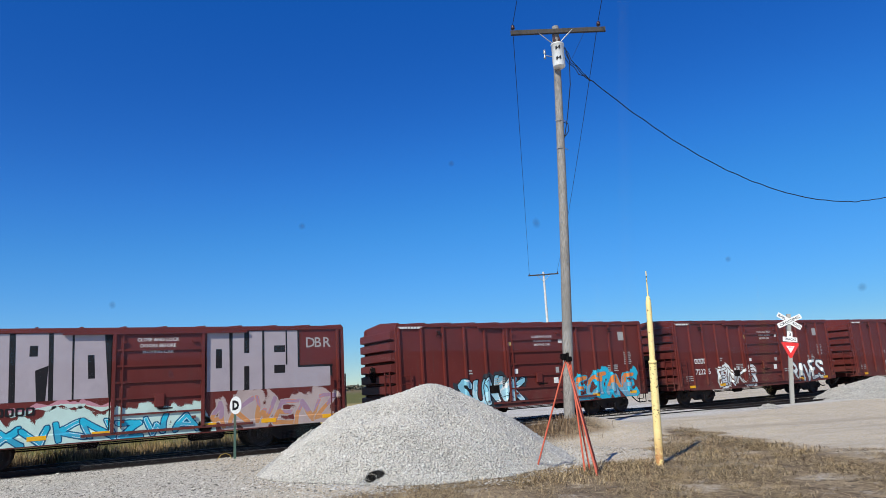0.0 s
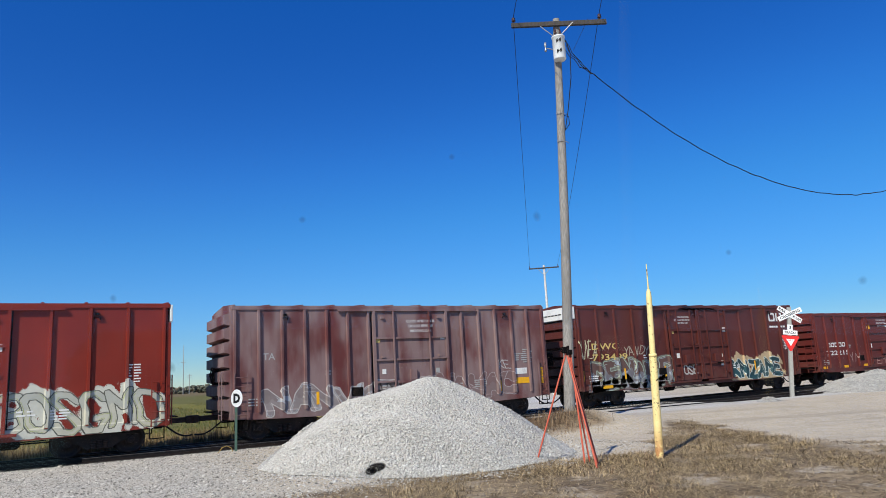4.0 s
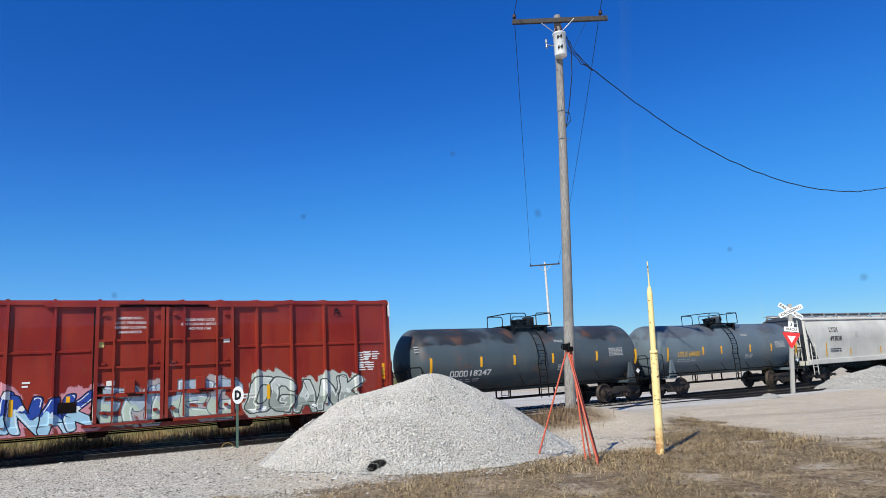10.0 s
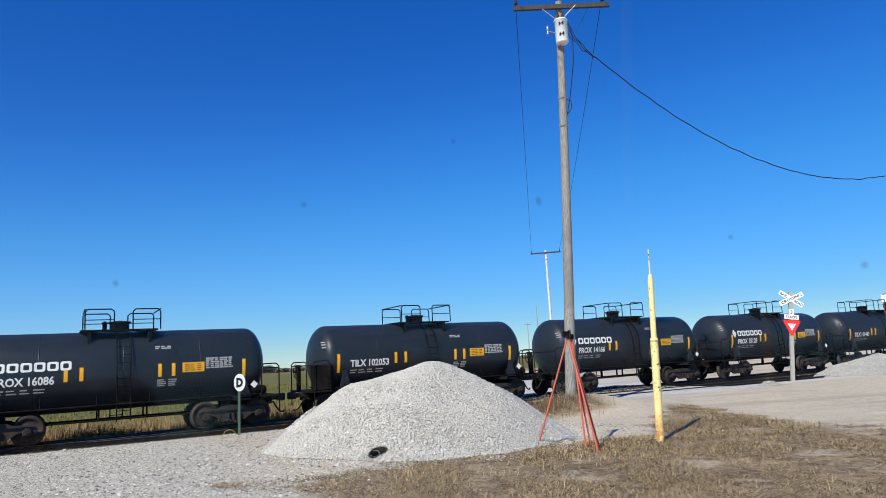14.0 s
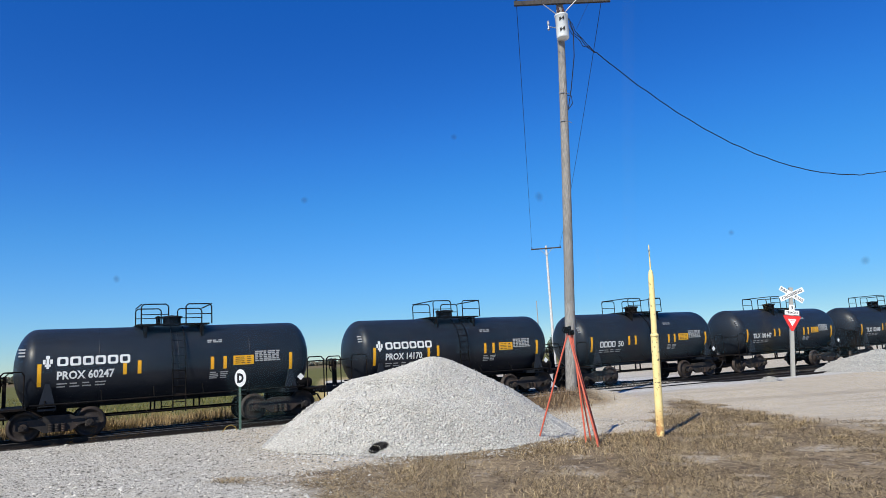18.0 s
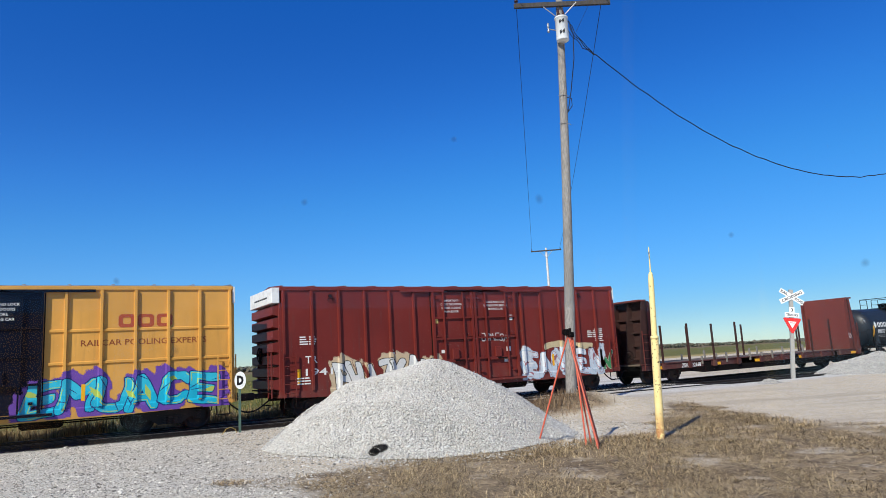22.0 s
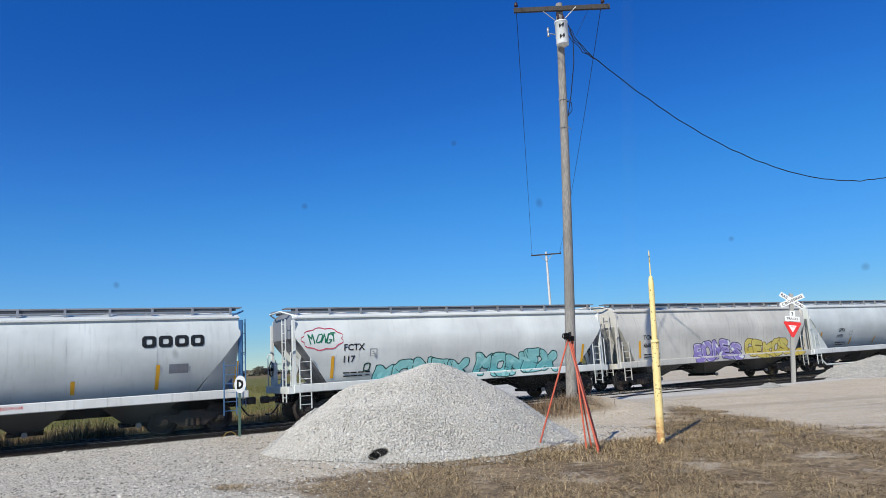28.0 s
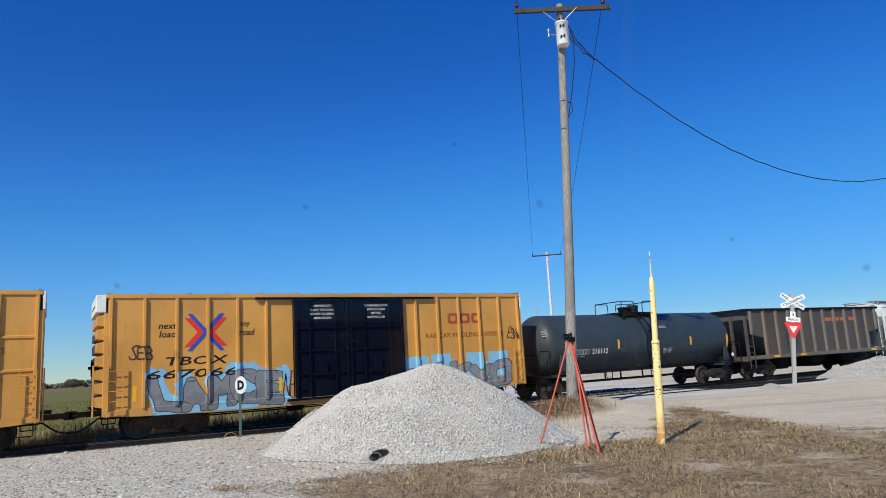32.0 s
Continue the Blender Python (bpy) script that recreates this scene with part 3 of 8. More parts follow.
# ---- dry grass ----
def blades(name, px, py, length, lean, width, rng, mat, label):
    """Thin bent blades, one quad and one tip each, joined."""
    n = len(px)
    a = rng.uniform(0, 2 * np.pi, n)
    d = np.stack([np.cos(a), np.sin(a)], -1)
    side = np.stack([-d[:, 1], d[:, 0]], -1) * (width * rng.uniform(0.6, 1.3, n))[:, None]
    base = np.stack([px, py], -1)
    z0 = height(px, py) - 0.01
    mid = base + d * (length * np.sin(lean) * 0.5)[:, None]
    tip = base + d * (length * np.sin(lean * 1.25))[:, None]
    zm, zt = z0 + length * np.cos(lean) * 0.55 + 0.012, z0 + length * np.cos(np.minimum(lean * 1.25, 1.5)) + 0.015
    def p3(xy, z):
        return np.concatenate([xy, z[:, None]], 1)
    v = np.stack([p3(base - side, z0), p3(base + side, z0), p3(mid + side * 0.8, zm), p3(mid - side * 0.8, zm), p3(tip, zt)], 1).reshape(-1, 3)
    o = (np.arange(n) * 5)[:, None]
    f = np.concatenate([o + np.array([[0, 1, 2]]), o + np.array([[0, 2, 3]]), o + np.array([[3, 2, 4]])])
    me = fast_mesh(name, v, f)
    me.materials.append(mat)
    return tagged(new(name, me), label, "grass", kind="stuff")


M_STRAW = island_material("dry straw", (0.17, 0.115, 0.058), (0.78, 0.59, 0.33), 0.85, (0.055, 0.038, 0.024))
M_WEED = island_material("brown weeds", (0.14, 0.09, 0.055), (0.42, 0.29, 0.17), 0.85, (0.09, 0.06, 0.04))
M_REED = island_material("golden weeds", (0.20, 0.135, 0.065), (0.50, 0.355, 0.17), 0.85, (0.11, 0.075, 0.04))
M_GREEN = island_material("field grass", (0.07, 0.085, 0.015), (0.17, 0.155, 0.04), 0.85, (0.30, 0.22, 0.07))
def straw_ground(x, y, wob):
    """Where straw and dry grass cover the earth: along the pile foot and out behind the posts."""
    far_edge = np.maximum(12.9 - 0.43 * np.maximum(x - 10.0, 0.0), 0.8 * x + 2.06)
    return (x + 0.28 * y + wob > 6.7) & (y < far_edge - 0.1 + 0.8 * wob) & (x - 0.42 * y + wob < 11.7) & (y > 4.5)


def clumps(x, y):
    """0 to 1: bare trodden earth to thick straw."""
    v = np.sin(x * 0.9 + 1.0) * np.sin(y * 1.1) + 0.6 * np.sin(x * 2.7 - y * 1.9) + 0.5 * np.sin(x * 5.3 + y * 4.1 + 2) * np.sin(y * 6.1 - x)
    return np.clip(0.5 + 0.55 * v, 0.06, 1)


px, py = rng.uniform(2, 21, 330000), rng.uniform(4.5, 17.5, 330000)
wob = 0.7 * np.sin(px * 1.7) * np.sin(py * 1.3 + 0.4) + 0.4 * np.sin(px * 4.1 + py * 3)
thick = clumps(px, py)
ok = straw_ground(px, py, wob) & (rng.uniform(0, 1, len(px)) < thick)
px, py, thick = px[ok], py[ok], thick[ok]
lie = rng.uniform(0, 1, len(px)) < 0.985 - 0.03 * thick
lean = np.where(lie, rng.uniform(1.25, 1.52, len(px)), rng.uniform(0.3, 1.1, len(px)))
ln = np.where(lie, rng.uniform(0.08, 0.36, len(px)), rng.uniform(0.06, 0.19, len(px)))
blades("dry_grass", px, py, ln, lean, 0.0042, rng, M_STRAW, "flattened dry straw and grass on bare earth")
# sparse tufts, thicker round the posts and along the road edge
cx, cy = [], []
for k in range(420):
    x, y = (rng.uniform(4.0, 18.0), rng.uniform(7.5, 16.0)) if k < 210 else (rng.normal(13.6, 1.5), rng.normal(11.2, 1.3)) if k < 330 else (rng.normal(10.0, 0.9), rng.normal(11.5, 0.6))
    if not straw_ground(x, y, 0.0):
        continue
    m = int(rng.integers(16, 60))
    cx += list(rng.normal(x, 0.12, m))
    cy += list(rng.normal(y, 0.12, m))
cx, cy = np.array(cx), np.array(cy)
blades("dry_grass", cx, cy, rng.uniform(0.05, 0.19, len(cx)), rng.uniform(0.55, 1.42, len(cx)), 0.0042, rng, M_STRAW, "tufts of dry bunch grass")
px, py = rng.normal(14.0, 0.7, 2000), rng.normal(18.0, 0.6, 2000)
blades("dry_grass", px, py, rng.uniform(0.08, 0.34, len(px)), rng.uniform(0.05, 1.1, len(px)), 0.006, rng, M_WEED, "dry weeds round the pole foot")
px, py = rng.uniform(-14, 22, 90000), 28.3 + np.abs(rng.normal(0, 3.0, 90000))
ok = px < 12 + rng.normal(0, 1.5, 90000)
px, py = px[ok], py[ok]
blades("tall_grass", px, py, rng.uniform(0.3, 1.1, len(px)) * (0.75 + 0.35 * np.sin(px * 1.3) * np.sin(py * 0.9 + px * 0.4)), rng.uniform(0.02, 1.0, len(px)), 0.011, rng, M_REED, "tall golden weeds behind the track")
px, py = rng.uniform(-25, 110, 60000), 38 + rng.uniform(0, 1, 60000) ** 1.6 * 70
ok = px - 0.3 * py < 2.5
px, py = px[ok], py[ok]
blades("field_grass", px, py, rng.uniform(0.1, 0.32, len(px)), rng.uniform(0.1, 0.9, len(px)), 0.02, rng, M_GREEN, "green and golden field grass")


# ---- roadside things ----
def wood(name, col, streak=0.5):
    n = Nodes(name, 0.85)
    grain = n.noise(9, 5, 0.7, n.mapped(6, 6, 0.35))
    c = n.mix(n.ramp(grain, 0.3, 0.7), tint(col, 0.5), tint(col, 1.35))
    c = n.mix(n.math("MULTIPLY", n.ramp(n.noise(0.8, 3), 0.45, 0.7), streak), c, tint(col, 0.6))
    n.bump(grain, 0.5, 0.01)
    return n.done(c)


M_POLE = wood("weathered pole wood", (0.27, 0.25, 0.225))
M_ARM = wood("dark crossarm wood", (0.062, 0.054, 0.047))
M_PALE = wood("pale far pole", (0.62, 0.60, 0.57), 0.2)
M_CAN = plain("white enamel", (0.78, 0.80, 0.80), 0.35, 0, 4, 0.06, 0.03, (0.6, 0.6, 0.58), 0.3)
M_WIRE = plain("black cable", (0.02, 0.02, 0.022), 0.5, 0, 4, 0.2, 0.02)
M_PORC = plain("brown porcelain", (0.06, 0.03, 0.025), 0.25, 0, 6, 0.2, 0.02)
M_CLAMP = plain("galvanised fittings", (0.45, 0.45, 0.45), 0.45, 0.7, 8, 0.2, 0.05)


def utility_pole():
    ob = thing("utility_pole", "tall weathered wooden utility pole with crossarm and transformer", "utility pole")
    bx, by, bz = 15.42, 18.5, 0.2
    tx, ty, tz = 16.41, 18.5, 15.25
    def at(z):
        k = (z - bz) / (tz - bz)
        return bx + (tx - bx) * k + 0.07 * math.sin(math.pi * min(1.0, max(0.0, k))), by
    g = Geo()
    rings = 26
    v, f = [], []
    for j in range(rings + 1):
        z = bz - 0.5 + (tz - bz + 0.5) * j / rings
        r = 0.195 - 0.065 * j / rings
        x, y = at(z)
        for i in range(16):
            a = 2 * math.pi * i / 16
            q = r * (1 + 0.03 * noise.noise(Vector((i * 0.9, z * 0.25, 3))))
            v.append((x + q * math.cos(a), y + q * math.sin(a), z))
    f = [(j * 16 + i, j * 16 + (i + 1) % 16, (j + 1) * 16 + (i + 1) % 16, (j + 1) * 16 + i) for j in range(rings) for i in range(16)]
    g.add(v, f, True)
    g.add([v[rings * 16 + i] for i in range(16)], [tuple(range(16))])
    part("shaft", g, M_POLE, ob, "grey weathered wooden shaft")
    # crossarm square to the line of sight
    ax = Vector((0.77, -0.638, -0.0))
    c = Vector((*at(14.95), 14.95)) + Vector((-0.13, -0.16, 0))
    side = Vector((0.638, 0.77, 0))
    arm = Geo()
    v = []
    for s in (-1.72, 1.86):
        for n_ in (-0.06, 0.06):
            for z in (-0.085, 0.085):
                v.append(c + ax * s + side * n_ + Vector((0, 0, z - 0.10 * s)))
    arm.add(v, [(0, 1, 3, 2), (4, 6, 7, 5), (0, 4, 5, 1), (2, 3, 7, 6), (0, 2, 6, 4), (1, 5, 7, 3)])
    arm_ob = part("crossarm", arm, M_ARM, ob, "dark weathered timber crossarm")
    for s in (-1, 1):
        b = Geo()
        p, q = c + ax * (0.62 * s) - side * 0.07 + Vector((0, 0, -0.05)), Vector((*at(14.35), 14.35)) - side * 0.15
        b.cyl(p, q, 0.02, 6)
        part("brace", b, M_CLAMP, ob)
    for s in (-1.62, 1.62):
        ins = Geo()
        p = c + ax * s + Vector((0, 0, 0.09 - 0.10 * s))
        ins.cyl(p, p + Vector((0, 0, 0.1)), 0.018, 6)
        ins.revolve([(0.08, 0.0), (0.08, 0.075), (0.12, 0.08), (0.14, 0.05), (0.18, 0.07), (0.22, 0.06), (0.24, 0.04), (0.27, 0.0)], 12, tuple(p), 2)
        part("insulator", ins, M_PORC, ob, "brown porcelain insulator")
    # transformer can
    tc = Vector((*at(13.85), 13.85)) + Vector((-0.15, -0.27, 0.02))
    can = Geo()
    can.revolve([(-0.48, 0.0), (-0.48, 0.21), (-0.44, 0.235), (0.40, 0.235), (0.41, 0.255), (0.45, 0.255), (0.47, 0.22), (0.52, 0.09), (0.53, 0.0)], 24, tuple(tc), 2)
    can_ob = part("transformer", can, M_CAN, ob, "white cylindrical transformer can")
    face = (-Vector((tc.x, tc.y, 0))).normalized()
    acr = Vector((face.y, -face.x, 0))
    for dz in (0.2, -0.22):
        mark = Geo()
        for k, (u0, u1, w0, w1) in enumerate(((-0.08, -0.02, -0.08, 0.1), (-0.02, 0.04, -0.02, 0.06), (0.04, 0.10, -0.06, 0.12))):
            v = [tc + face * 0.244 - acr * u + Vector((0, 0, dz + w)) for u, w in ((u0, w0), (u1, w0 + 0.05), (u1, w1), (u0, w1 - 0.04))]
            mark.add(v, [(0, 1, 2, 3)])
        part("marking", mark, M_BLACK, can_ob, "black stencilled marks")
    for dx in (-0.12, 0.12):
        bus = Geo()
        p = tc + Vector((dx, 0, 0.56))
        bus.revolve([(0, 0.0), (0, 0.05), (0.06, 0.06), (0.08, 0.035), (0.14, 0.05), (0.16, 0.03), (0.24, 0.025), (0.24, 0)], 10, tuple(p), 2)
        part("bushing", bus, M_PORC, can_ob)
    for dz in (-0.35, 0.35):
        br = Geo()
        x, y = at(13.85 + dz)
        br.box(x - 0.03, x + 0.12, y - 0.22, y - 0.05, 13.85 + dz - 0.04, 13.85 + dz + 0.04)
        part("bracket", br, M_CLAMP, can_ob)
    # cutout on a side arm, drop leads, conduit clips
    cut = Geo()
    q = Vector((*at(14.05), 14.05)) - ax * 0.45 - side * 0.1
    cut.cyl(Vector((*at(13.95), 13.95)), q, 0.02, 6)
    cut.revolve([(-0.14, 0), (-0.14, 0.04), (-0.08, 0.05), (-0.05, 0.03), (0.05, 0.03), (0.08, 0.05), (0.22, 0.04), (0.22, 0)], 10, tuple(q), 2)
    part("fuse_cutout", cut, M_CLAMP, ob)
    lead = Geo()
    p = tc + acr * -0.27 + Vector((0, 0, 0.3))
    path = [p, p + Vector((0.15, -0.02, -0.5)), p + Vector((0.1, 0, -1.5)), Vector((*at(11.5), 11.5)) + ax * 0.3, Vector((*at(10.7), 10.7)) + ax * 0.16]
    lead.tube(path, 0.018, 6)
    lead.tube([Vector((*at(11.3), 11.3)) + ax * 0.02, Vector((*at(11.2), 11.2)) + ax * 0.3, Vector((*at(10.9), 10.9)) + ax * 0.32, Vector((*at(10.6), 10.6)) + ax * 0.1], 0.014, 6)
    part("drop_lead", lead, M_WIRE, ob, "black drop leads")
    for z in (11.3, 10.2):
        cl = Geo()
        x, y = at(z)
        cl.tube([(x - 0.2, y + 0.02, z + 0.03), (x - 0.14, y - 0.13, z + 0.01), (x + 0.1, y - 0.16, z), (x + 0.24, y - 0.12, z - 0.02)], 0.012, 6)
        part("clip", cl, M_CLAMP, ob)
    return c, ax, tc, acr


c_arm, arm_ax, can_c, can_ac = utility_pole()


def cable(a, b, sag, r, n=40, wiggle=0.0):
    a, b = Vector(a), Vector(b)
    pts = []
    for i in range(n + 1):
        k = i / n
        p = a.lerp(b, k)
        p.z -= sag * 4 * k * (1 - k)
        if wiggle:
            p.z += wiggle * noise.noise(Vector((k * 25, 1, 1)))
        pts.append(p)
    return pts


def far_pole(x, y, h, label, base=None):
    z = zg(x, y) if base is None else base
    ob = thing("utility_pole", label, "utility pole")
    part("shaft", Geo().cyl((x, y, z - 0.5), (x, y, z + h), 0.16, 10, 0.11), M_PALE, ob)
    d = Vector((0.77, -0.638, 0))
    c = Vector((x, y, z + h - 0.3))
    g = Geo()
    g.cyl(c - d * 1.55 - Vector((0.1, 0.1, 0)), c + d * 1.55 - Vector((0.1, 0.1, 0)), 0.07, 6)
    part("crossarm", g, M_ARM, ob)
    for s in (-1, 1):
        part("brace", Geo().cyl(c + d * 0.7 * s - Vector((0.1, 0.1, 0)), c + Vector((-0.1, -0.1, -0.75)), 0.025, 5), M_CLAMP, ob)
        part("insulator", Geo().cyl(c + d * 1.45 * s + Vector((-0.1, -0.1, 0.05)), c + d * 1.45 * s + Vector((-0.1, -0.1, 0.3)), 0.05, 8, 0.03), M_PORC, ob)
    return c, d


FAR = 55.0
fc, fd = far_pole(44.1, 55.0, 12.98, "pale wooden utility pole beyond the track", -0.3)
for s in (-1.62, 1.62):
    w = Geo()
    a = c_arm + arm_ax * s + Vector((0, 0, 0.34 - 0.10 * s))
    b = fc + fd * (1.45 * s / 1.62) + Vector((-0.1, -0.1, 0.32))
    w.tube(cable(a, b, 0.5, 0.01, 24), 0.012, 5)
    w.tube(cable(a, Vector((a.x * -0.6, a.y * -1.1, a.z + 2)), 0.8, 0.01, 24), 0.012, 5)
    tagged(part("power_line", w, M_WIRE), "thin bare overhead wire between poles", "wire")
w = Geo()
a = can_c + can_ac * -0.22 + Vector((0, 0, 0.3))
knot, far_end = Vector((17.341, 17.7, 12.79)), Vector((34.001, 16.334, 9.431))
w.tube(cable(knot, far_end, 1.724, 0.02, 90, 0.05), 0.02, 6)
for k, dz in enumerate((0.0, -0.2, -0.42)):
    start = a + Vector((0.02 * k, 0, dz))
    w.tube([start.lerp(knot, i / 8) + Vector((0.05 * math.sin(i * 1.7 + k * 2), 0, -0.16 * math.sin(math.pi * i / 8) + 0.04 * math.sin(i * 2.3 + k))) for i in range(9)], 0.015, 6)
w.tube([a.lerp(knot, 0.3), c_arm + arm_ax * 1.2 + Vector((0, 0, 0.05))], 0.006, 5)
tagged(part("service_cable", w, M_WIRE), "heavy black twisted service cable sagging from the transformer", "cable")


def yellow_post():
    M = Nodes("chipped yellow paint", 0.5)
    c = M.mix(M.noise(3, 4), (0.74, 0.56, 0.20), (0.88, 0.72, 0.36))
    chips = M.math("MULTIPLY", M.ramp(M.noise(16, 3, 0.6), 0.60, 0.64), M.ramp(M.noise(2.0, 2), 0.35, 0.6))
    c = M.mix(chips, c, (0.06, 0.035, 0.025))
    z = M.axis(2)
    low = M.math("MULTIPLY", M.ramp(z, 0.8, 0.1), M.ramp(M.noise(9, 4), 0.35, 0.5))
    c = M.mix(M.math("MULTIPLY", low, 0.8), c, (0.42, 0.15, 0.05))
    M.bump(chips, 0.3, 0.01)
    mat = M.done(c)
    ob = thing("yellow_post", "rusty chipped yellow steel pipe post in dry grass", "post")
    ob.matrix_world = pose(11.52, 10.95, zg(11.52, 10.95) - 0.05, 0, 3.2, 0)
    part("lower_pipe", Geo().revolve([(-0.1, 0), (-0.1, 0.088), (-0.09, 0.088), (2.24, 0.085), (2.26, 0.085), (2.28, 0.07), (2.28, 0)], 20, (0, 0, 0), 2), mat, ob)
    part("upper_pipe", Geo().revolve([(2.2, 0), (2.2, 0.064), (2.22, 0.064), (3.5, 0.062), (3.55, 0.062), (3.66, 0.05), (3.72, 0.03), (3.72, 0)], 18, (0, 0, 0), 2), mat, ob)
    part("tip_rod", Geo().cyl((0, 0, 3.7), (-0.01, 0, 4.3), 0.017, 8, 0.012), mat, ob)
    part("collar", Geo().revolve([(2.2, 0.085), (2.2, 0.089), (2.27, 0.089), (2.27, 0.06)], 20, (0, 0, 0), 2), mat, ob)


yellow_post()


def survey_tripod():
    M = plain("faded orange paint", (0.62, 0.13, 0.075), 0.5, 0, 9, 0.2, 0.05, (0.40, 0.10, 0.07), 0.4)
    ob = thing("tripod", "tall faded orange tripod of thin poles with black head", "tripod")
    top = Vector((9.95, 11.8, 2.28))
    feet = [(9.36, 12.49), (9.78, 11.0), (10.06, 11.27), (10.25, 11.75), (9.98, 11.6)]
    for i, (x, y) in enumerate(feet):
        t = top + Vector((0.03 * (i - 2), 0.02 * (i % 2), 0.0 - 0.05 * (i % 3)))
        foot = Vector((x, y, zg(x, y) - 0.03))
        leg = part("leg", Geo().cyl(foot, t, 0.019, 8), M, ob)
        k = foot.lerp(t, 0.06)
        part("foot_spike", Geo().cyl(foot - Vector((0, 0, 0.04)), k, 0.012, 6, 0.026), M, leg)
    head = Geo()
    head.box(top.x - 0.07, top.x + 0.07, top.y - 0.07, top.y + 0.07, top.z - 0.06, top.z + 0.05, 0.015)
    head.cyl(top, top + Vector((0, 0, 0.14)), 0.03, 8)
    part("head", head, M_FRAME, ob, "black tripod head")
    cl = Geo().box(top.x - 0.16, top.x - 0.05, top.y - 0.03, top.y + 0.04, top.z - 0.02, top.z + 0.12, 0.01)
    cl.tube([(top.x - 0.16, top.y, top.z), (top.x - 0.22, top.y, top.z + 0.03), (top.x - 0.2, top.y, top.z + 0.1), (top.x - 0.1, top.y, top.z + 0.1)], 0.012, 6)
    part("clamp", cl, M_FRAME, ob, "black clamp")


survey_tripod()


def flat_text(s, centre, right, up, h, mat, parent, out, width=None, bold=0.01, name="lettering"):
    v, f, w = letters(s, bold)
    k = (width / (w * h)) if width else 1
    n = Vector(right).cross(Vector(up))
    q = [Vector(centre) + Vector(right) * ((p[0] - w / 2) * h * k) + Vector(up) * ((p[1] - 0.5) * h) + n * out for p in v]
    g = Geo()
    g.add(q, f)
    return part(name, g, mat, parent)


M_SIGN = plain("white sign sheeting", (0.80, 0.80, 0.78), 0.4, 0, 5, 0.05, 0.02, (0.62, 0.6, 0.57), 0.3)


def plate(centre, right, up, poly, thick=0.012):
    n = Vector(right).cross(Vector(up))
    c = Vector(centre)
    pts = [c + Vector(right) * a + Vector(up) * b for a, b in poly]
    g = Geo()
    k = len(pts)
    g.add(pts + [p - n * thick for p in pts], [tuple(range(k)), tuple(range(2 * k - 1, k - 1, -1))] + [(i, k + i, k + (i + 1) % k, (i + 1) % k) for i in range(k)])
    return g


def crossing_sign():
    ob = thing("crossing_sign", "white railroad crossbuck with yield sign on a leaning steel post", "railroad sign")
    b = Vector((30.03, 20.0, 0.0))
    up = Vector((0.68, 0, 4.0)).normalized()
    right = Vector((0.83, -0.555, 0)).normalized()
    face = right.cross(up).normalized()
    right = up.cross(face).normalized()
    m = plain("weathered post wood", (0.34, 0.33, 0.30), 0.8, 0, 8, 0.2, 0.3)
    p = Geo()
    q = [b - up * 0.4 + right * a + face * c for a, c in ((-0.085, 0), (0.085, 0), (0.085, -0.12), (-0.085, -0.12))]
    p.add(q + [v + up * 4.75 for v in q], [(0, 1, 2, 3), (7, 6, 5, 4), (0, 4, 5, 1), (1, 5, 6, 2), (2, 6, 7, 3), (3, 7, 4, 0)])
    part("post", p, m, ob, "grey square post")
    c = b + up * 4.0 + face * 0.03
    for s, txt, off in ((-1, ("RAIL", "ROAD"), 0.0), (1, ("CROSSING",), 0.022)):
        r = (right * math.cos(0.5) + up * math.sin(0.5) * s).normalized()
        u = face.cross(r).normalized()
        cc = c + face * off
        blade = part("blade", plate(cc, r, u, [(-0.61, -0.115), (0.61, -0.115), (0.61, 0.115), (-0.61, 0.115)]), M_SIGN, ob, "white crossbuck blade")
        if len(txt) == 1:
            flat_text(txt[0], cc, r, u, 0.135, M_BLACK, blade, 0.006, 1.05, 0.02)
        else:
            flat_text(txt[0], cc - r * 0.37, r, u, 0.135, M_BLACK, blade, 0.006, 0.37, 0.02)
            flat_text(txt[1], cc + r * 0.38, r, u, 0.135, M_BLACK, blade, 0.006, 0.4, 0.02)
    def rect(w, h):
        return [(-w, -h), (w, -h), (w, h), (-w, h)]
    c3 = b + up * 3.36 + face * 0.02
    pl = part("number_plate_panel", plate(c3, right, up, rect(0.12, 0.14)), M_SIGN, ob, "small white plate reading 3")
    flat_text("3", c3, right, up, 0.17, M_BLACK, pl, 0.006, None, 0.02)
    c2 = b + up * 3.12 + face * 0.02
    pl = part("tracks_panel", plate(c2, right, up, rect(0.33, 0.11)), M_SIGN, ob, "white plate reading tracks")
    flat_text("TRACKS", c2, right, up, 0.12, M_BLACK, pl, 0.006, 0.54, 0.02)
    cy = b + up * 2.64 + face * 0.02
    tri = [(-0.41, 0.29), (-0.37, 0.33), (0.37, 0.33), (0.41, 0.29), (0.05, -0.4), (-0.05, -0.4)]
    M_SR = plain("red sign sheeting", (0.66, 0.035, 0.03), 0.4, 0, 5, 0.08, 0.02)
    yl = part("yield_panel", plate(cy, right, up, tri), M_SR, ob, "red and white yield triangle")
    part("white_field", plate(cy + face * 0.005, right, up, [(-0.19, 0.16), (0.19, 0.16), (0.0, -0.17)], 0.004), M_SIGN, yl)
    flat_text("YIELD", cy + up * 0.1, right, up, 0.065, M_SR, yl, 0.011, 0.24, 0.01)


crossing_sign()


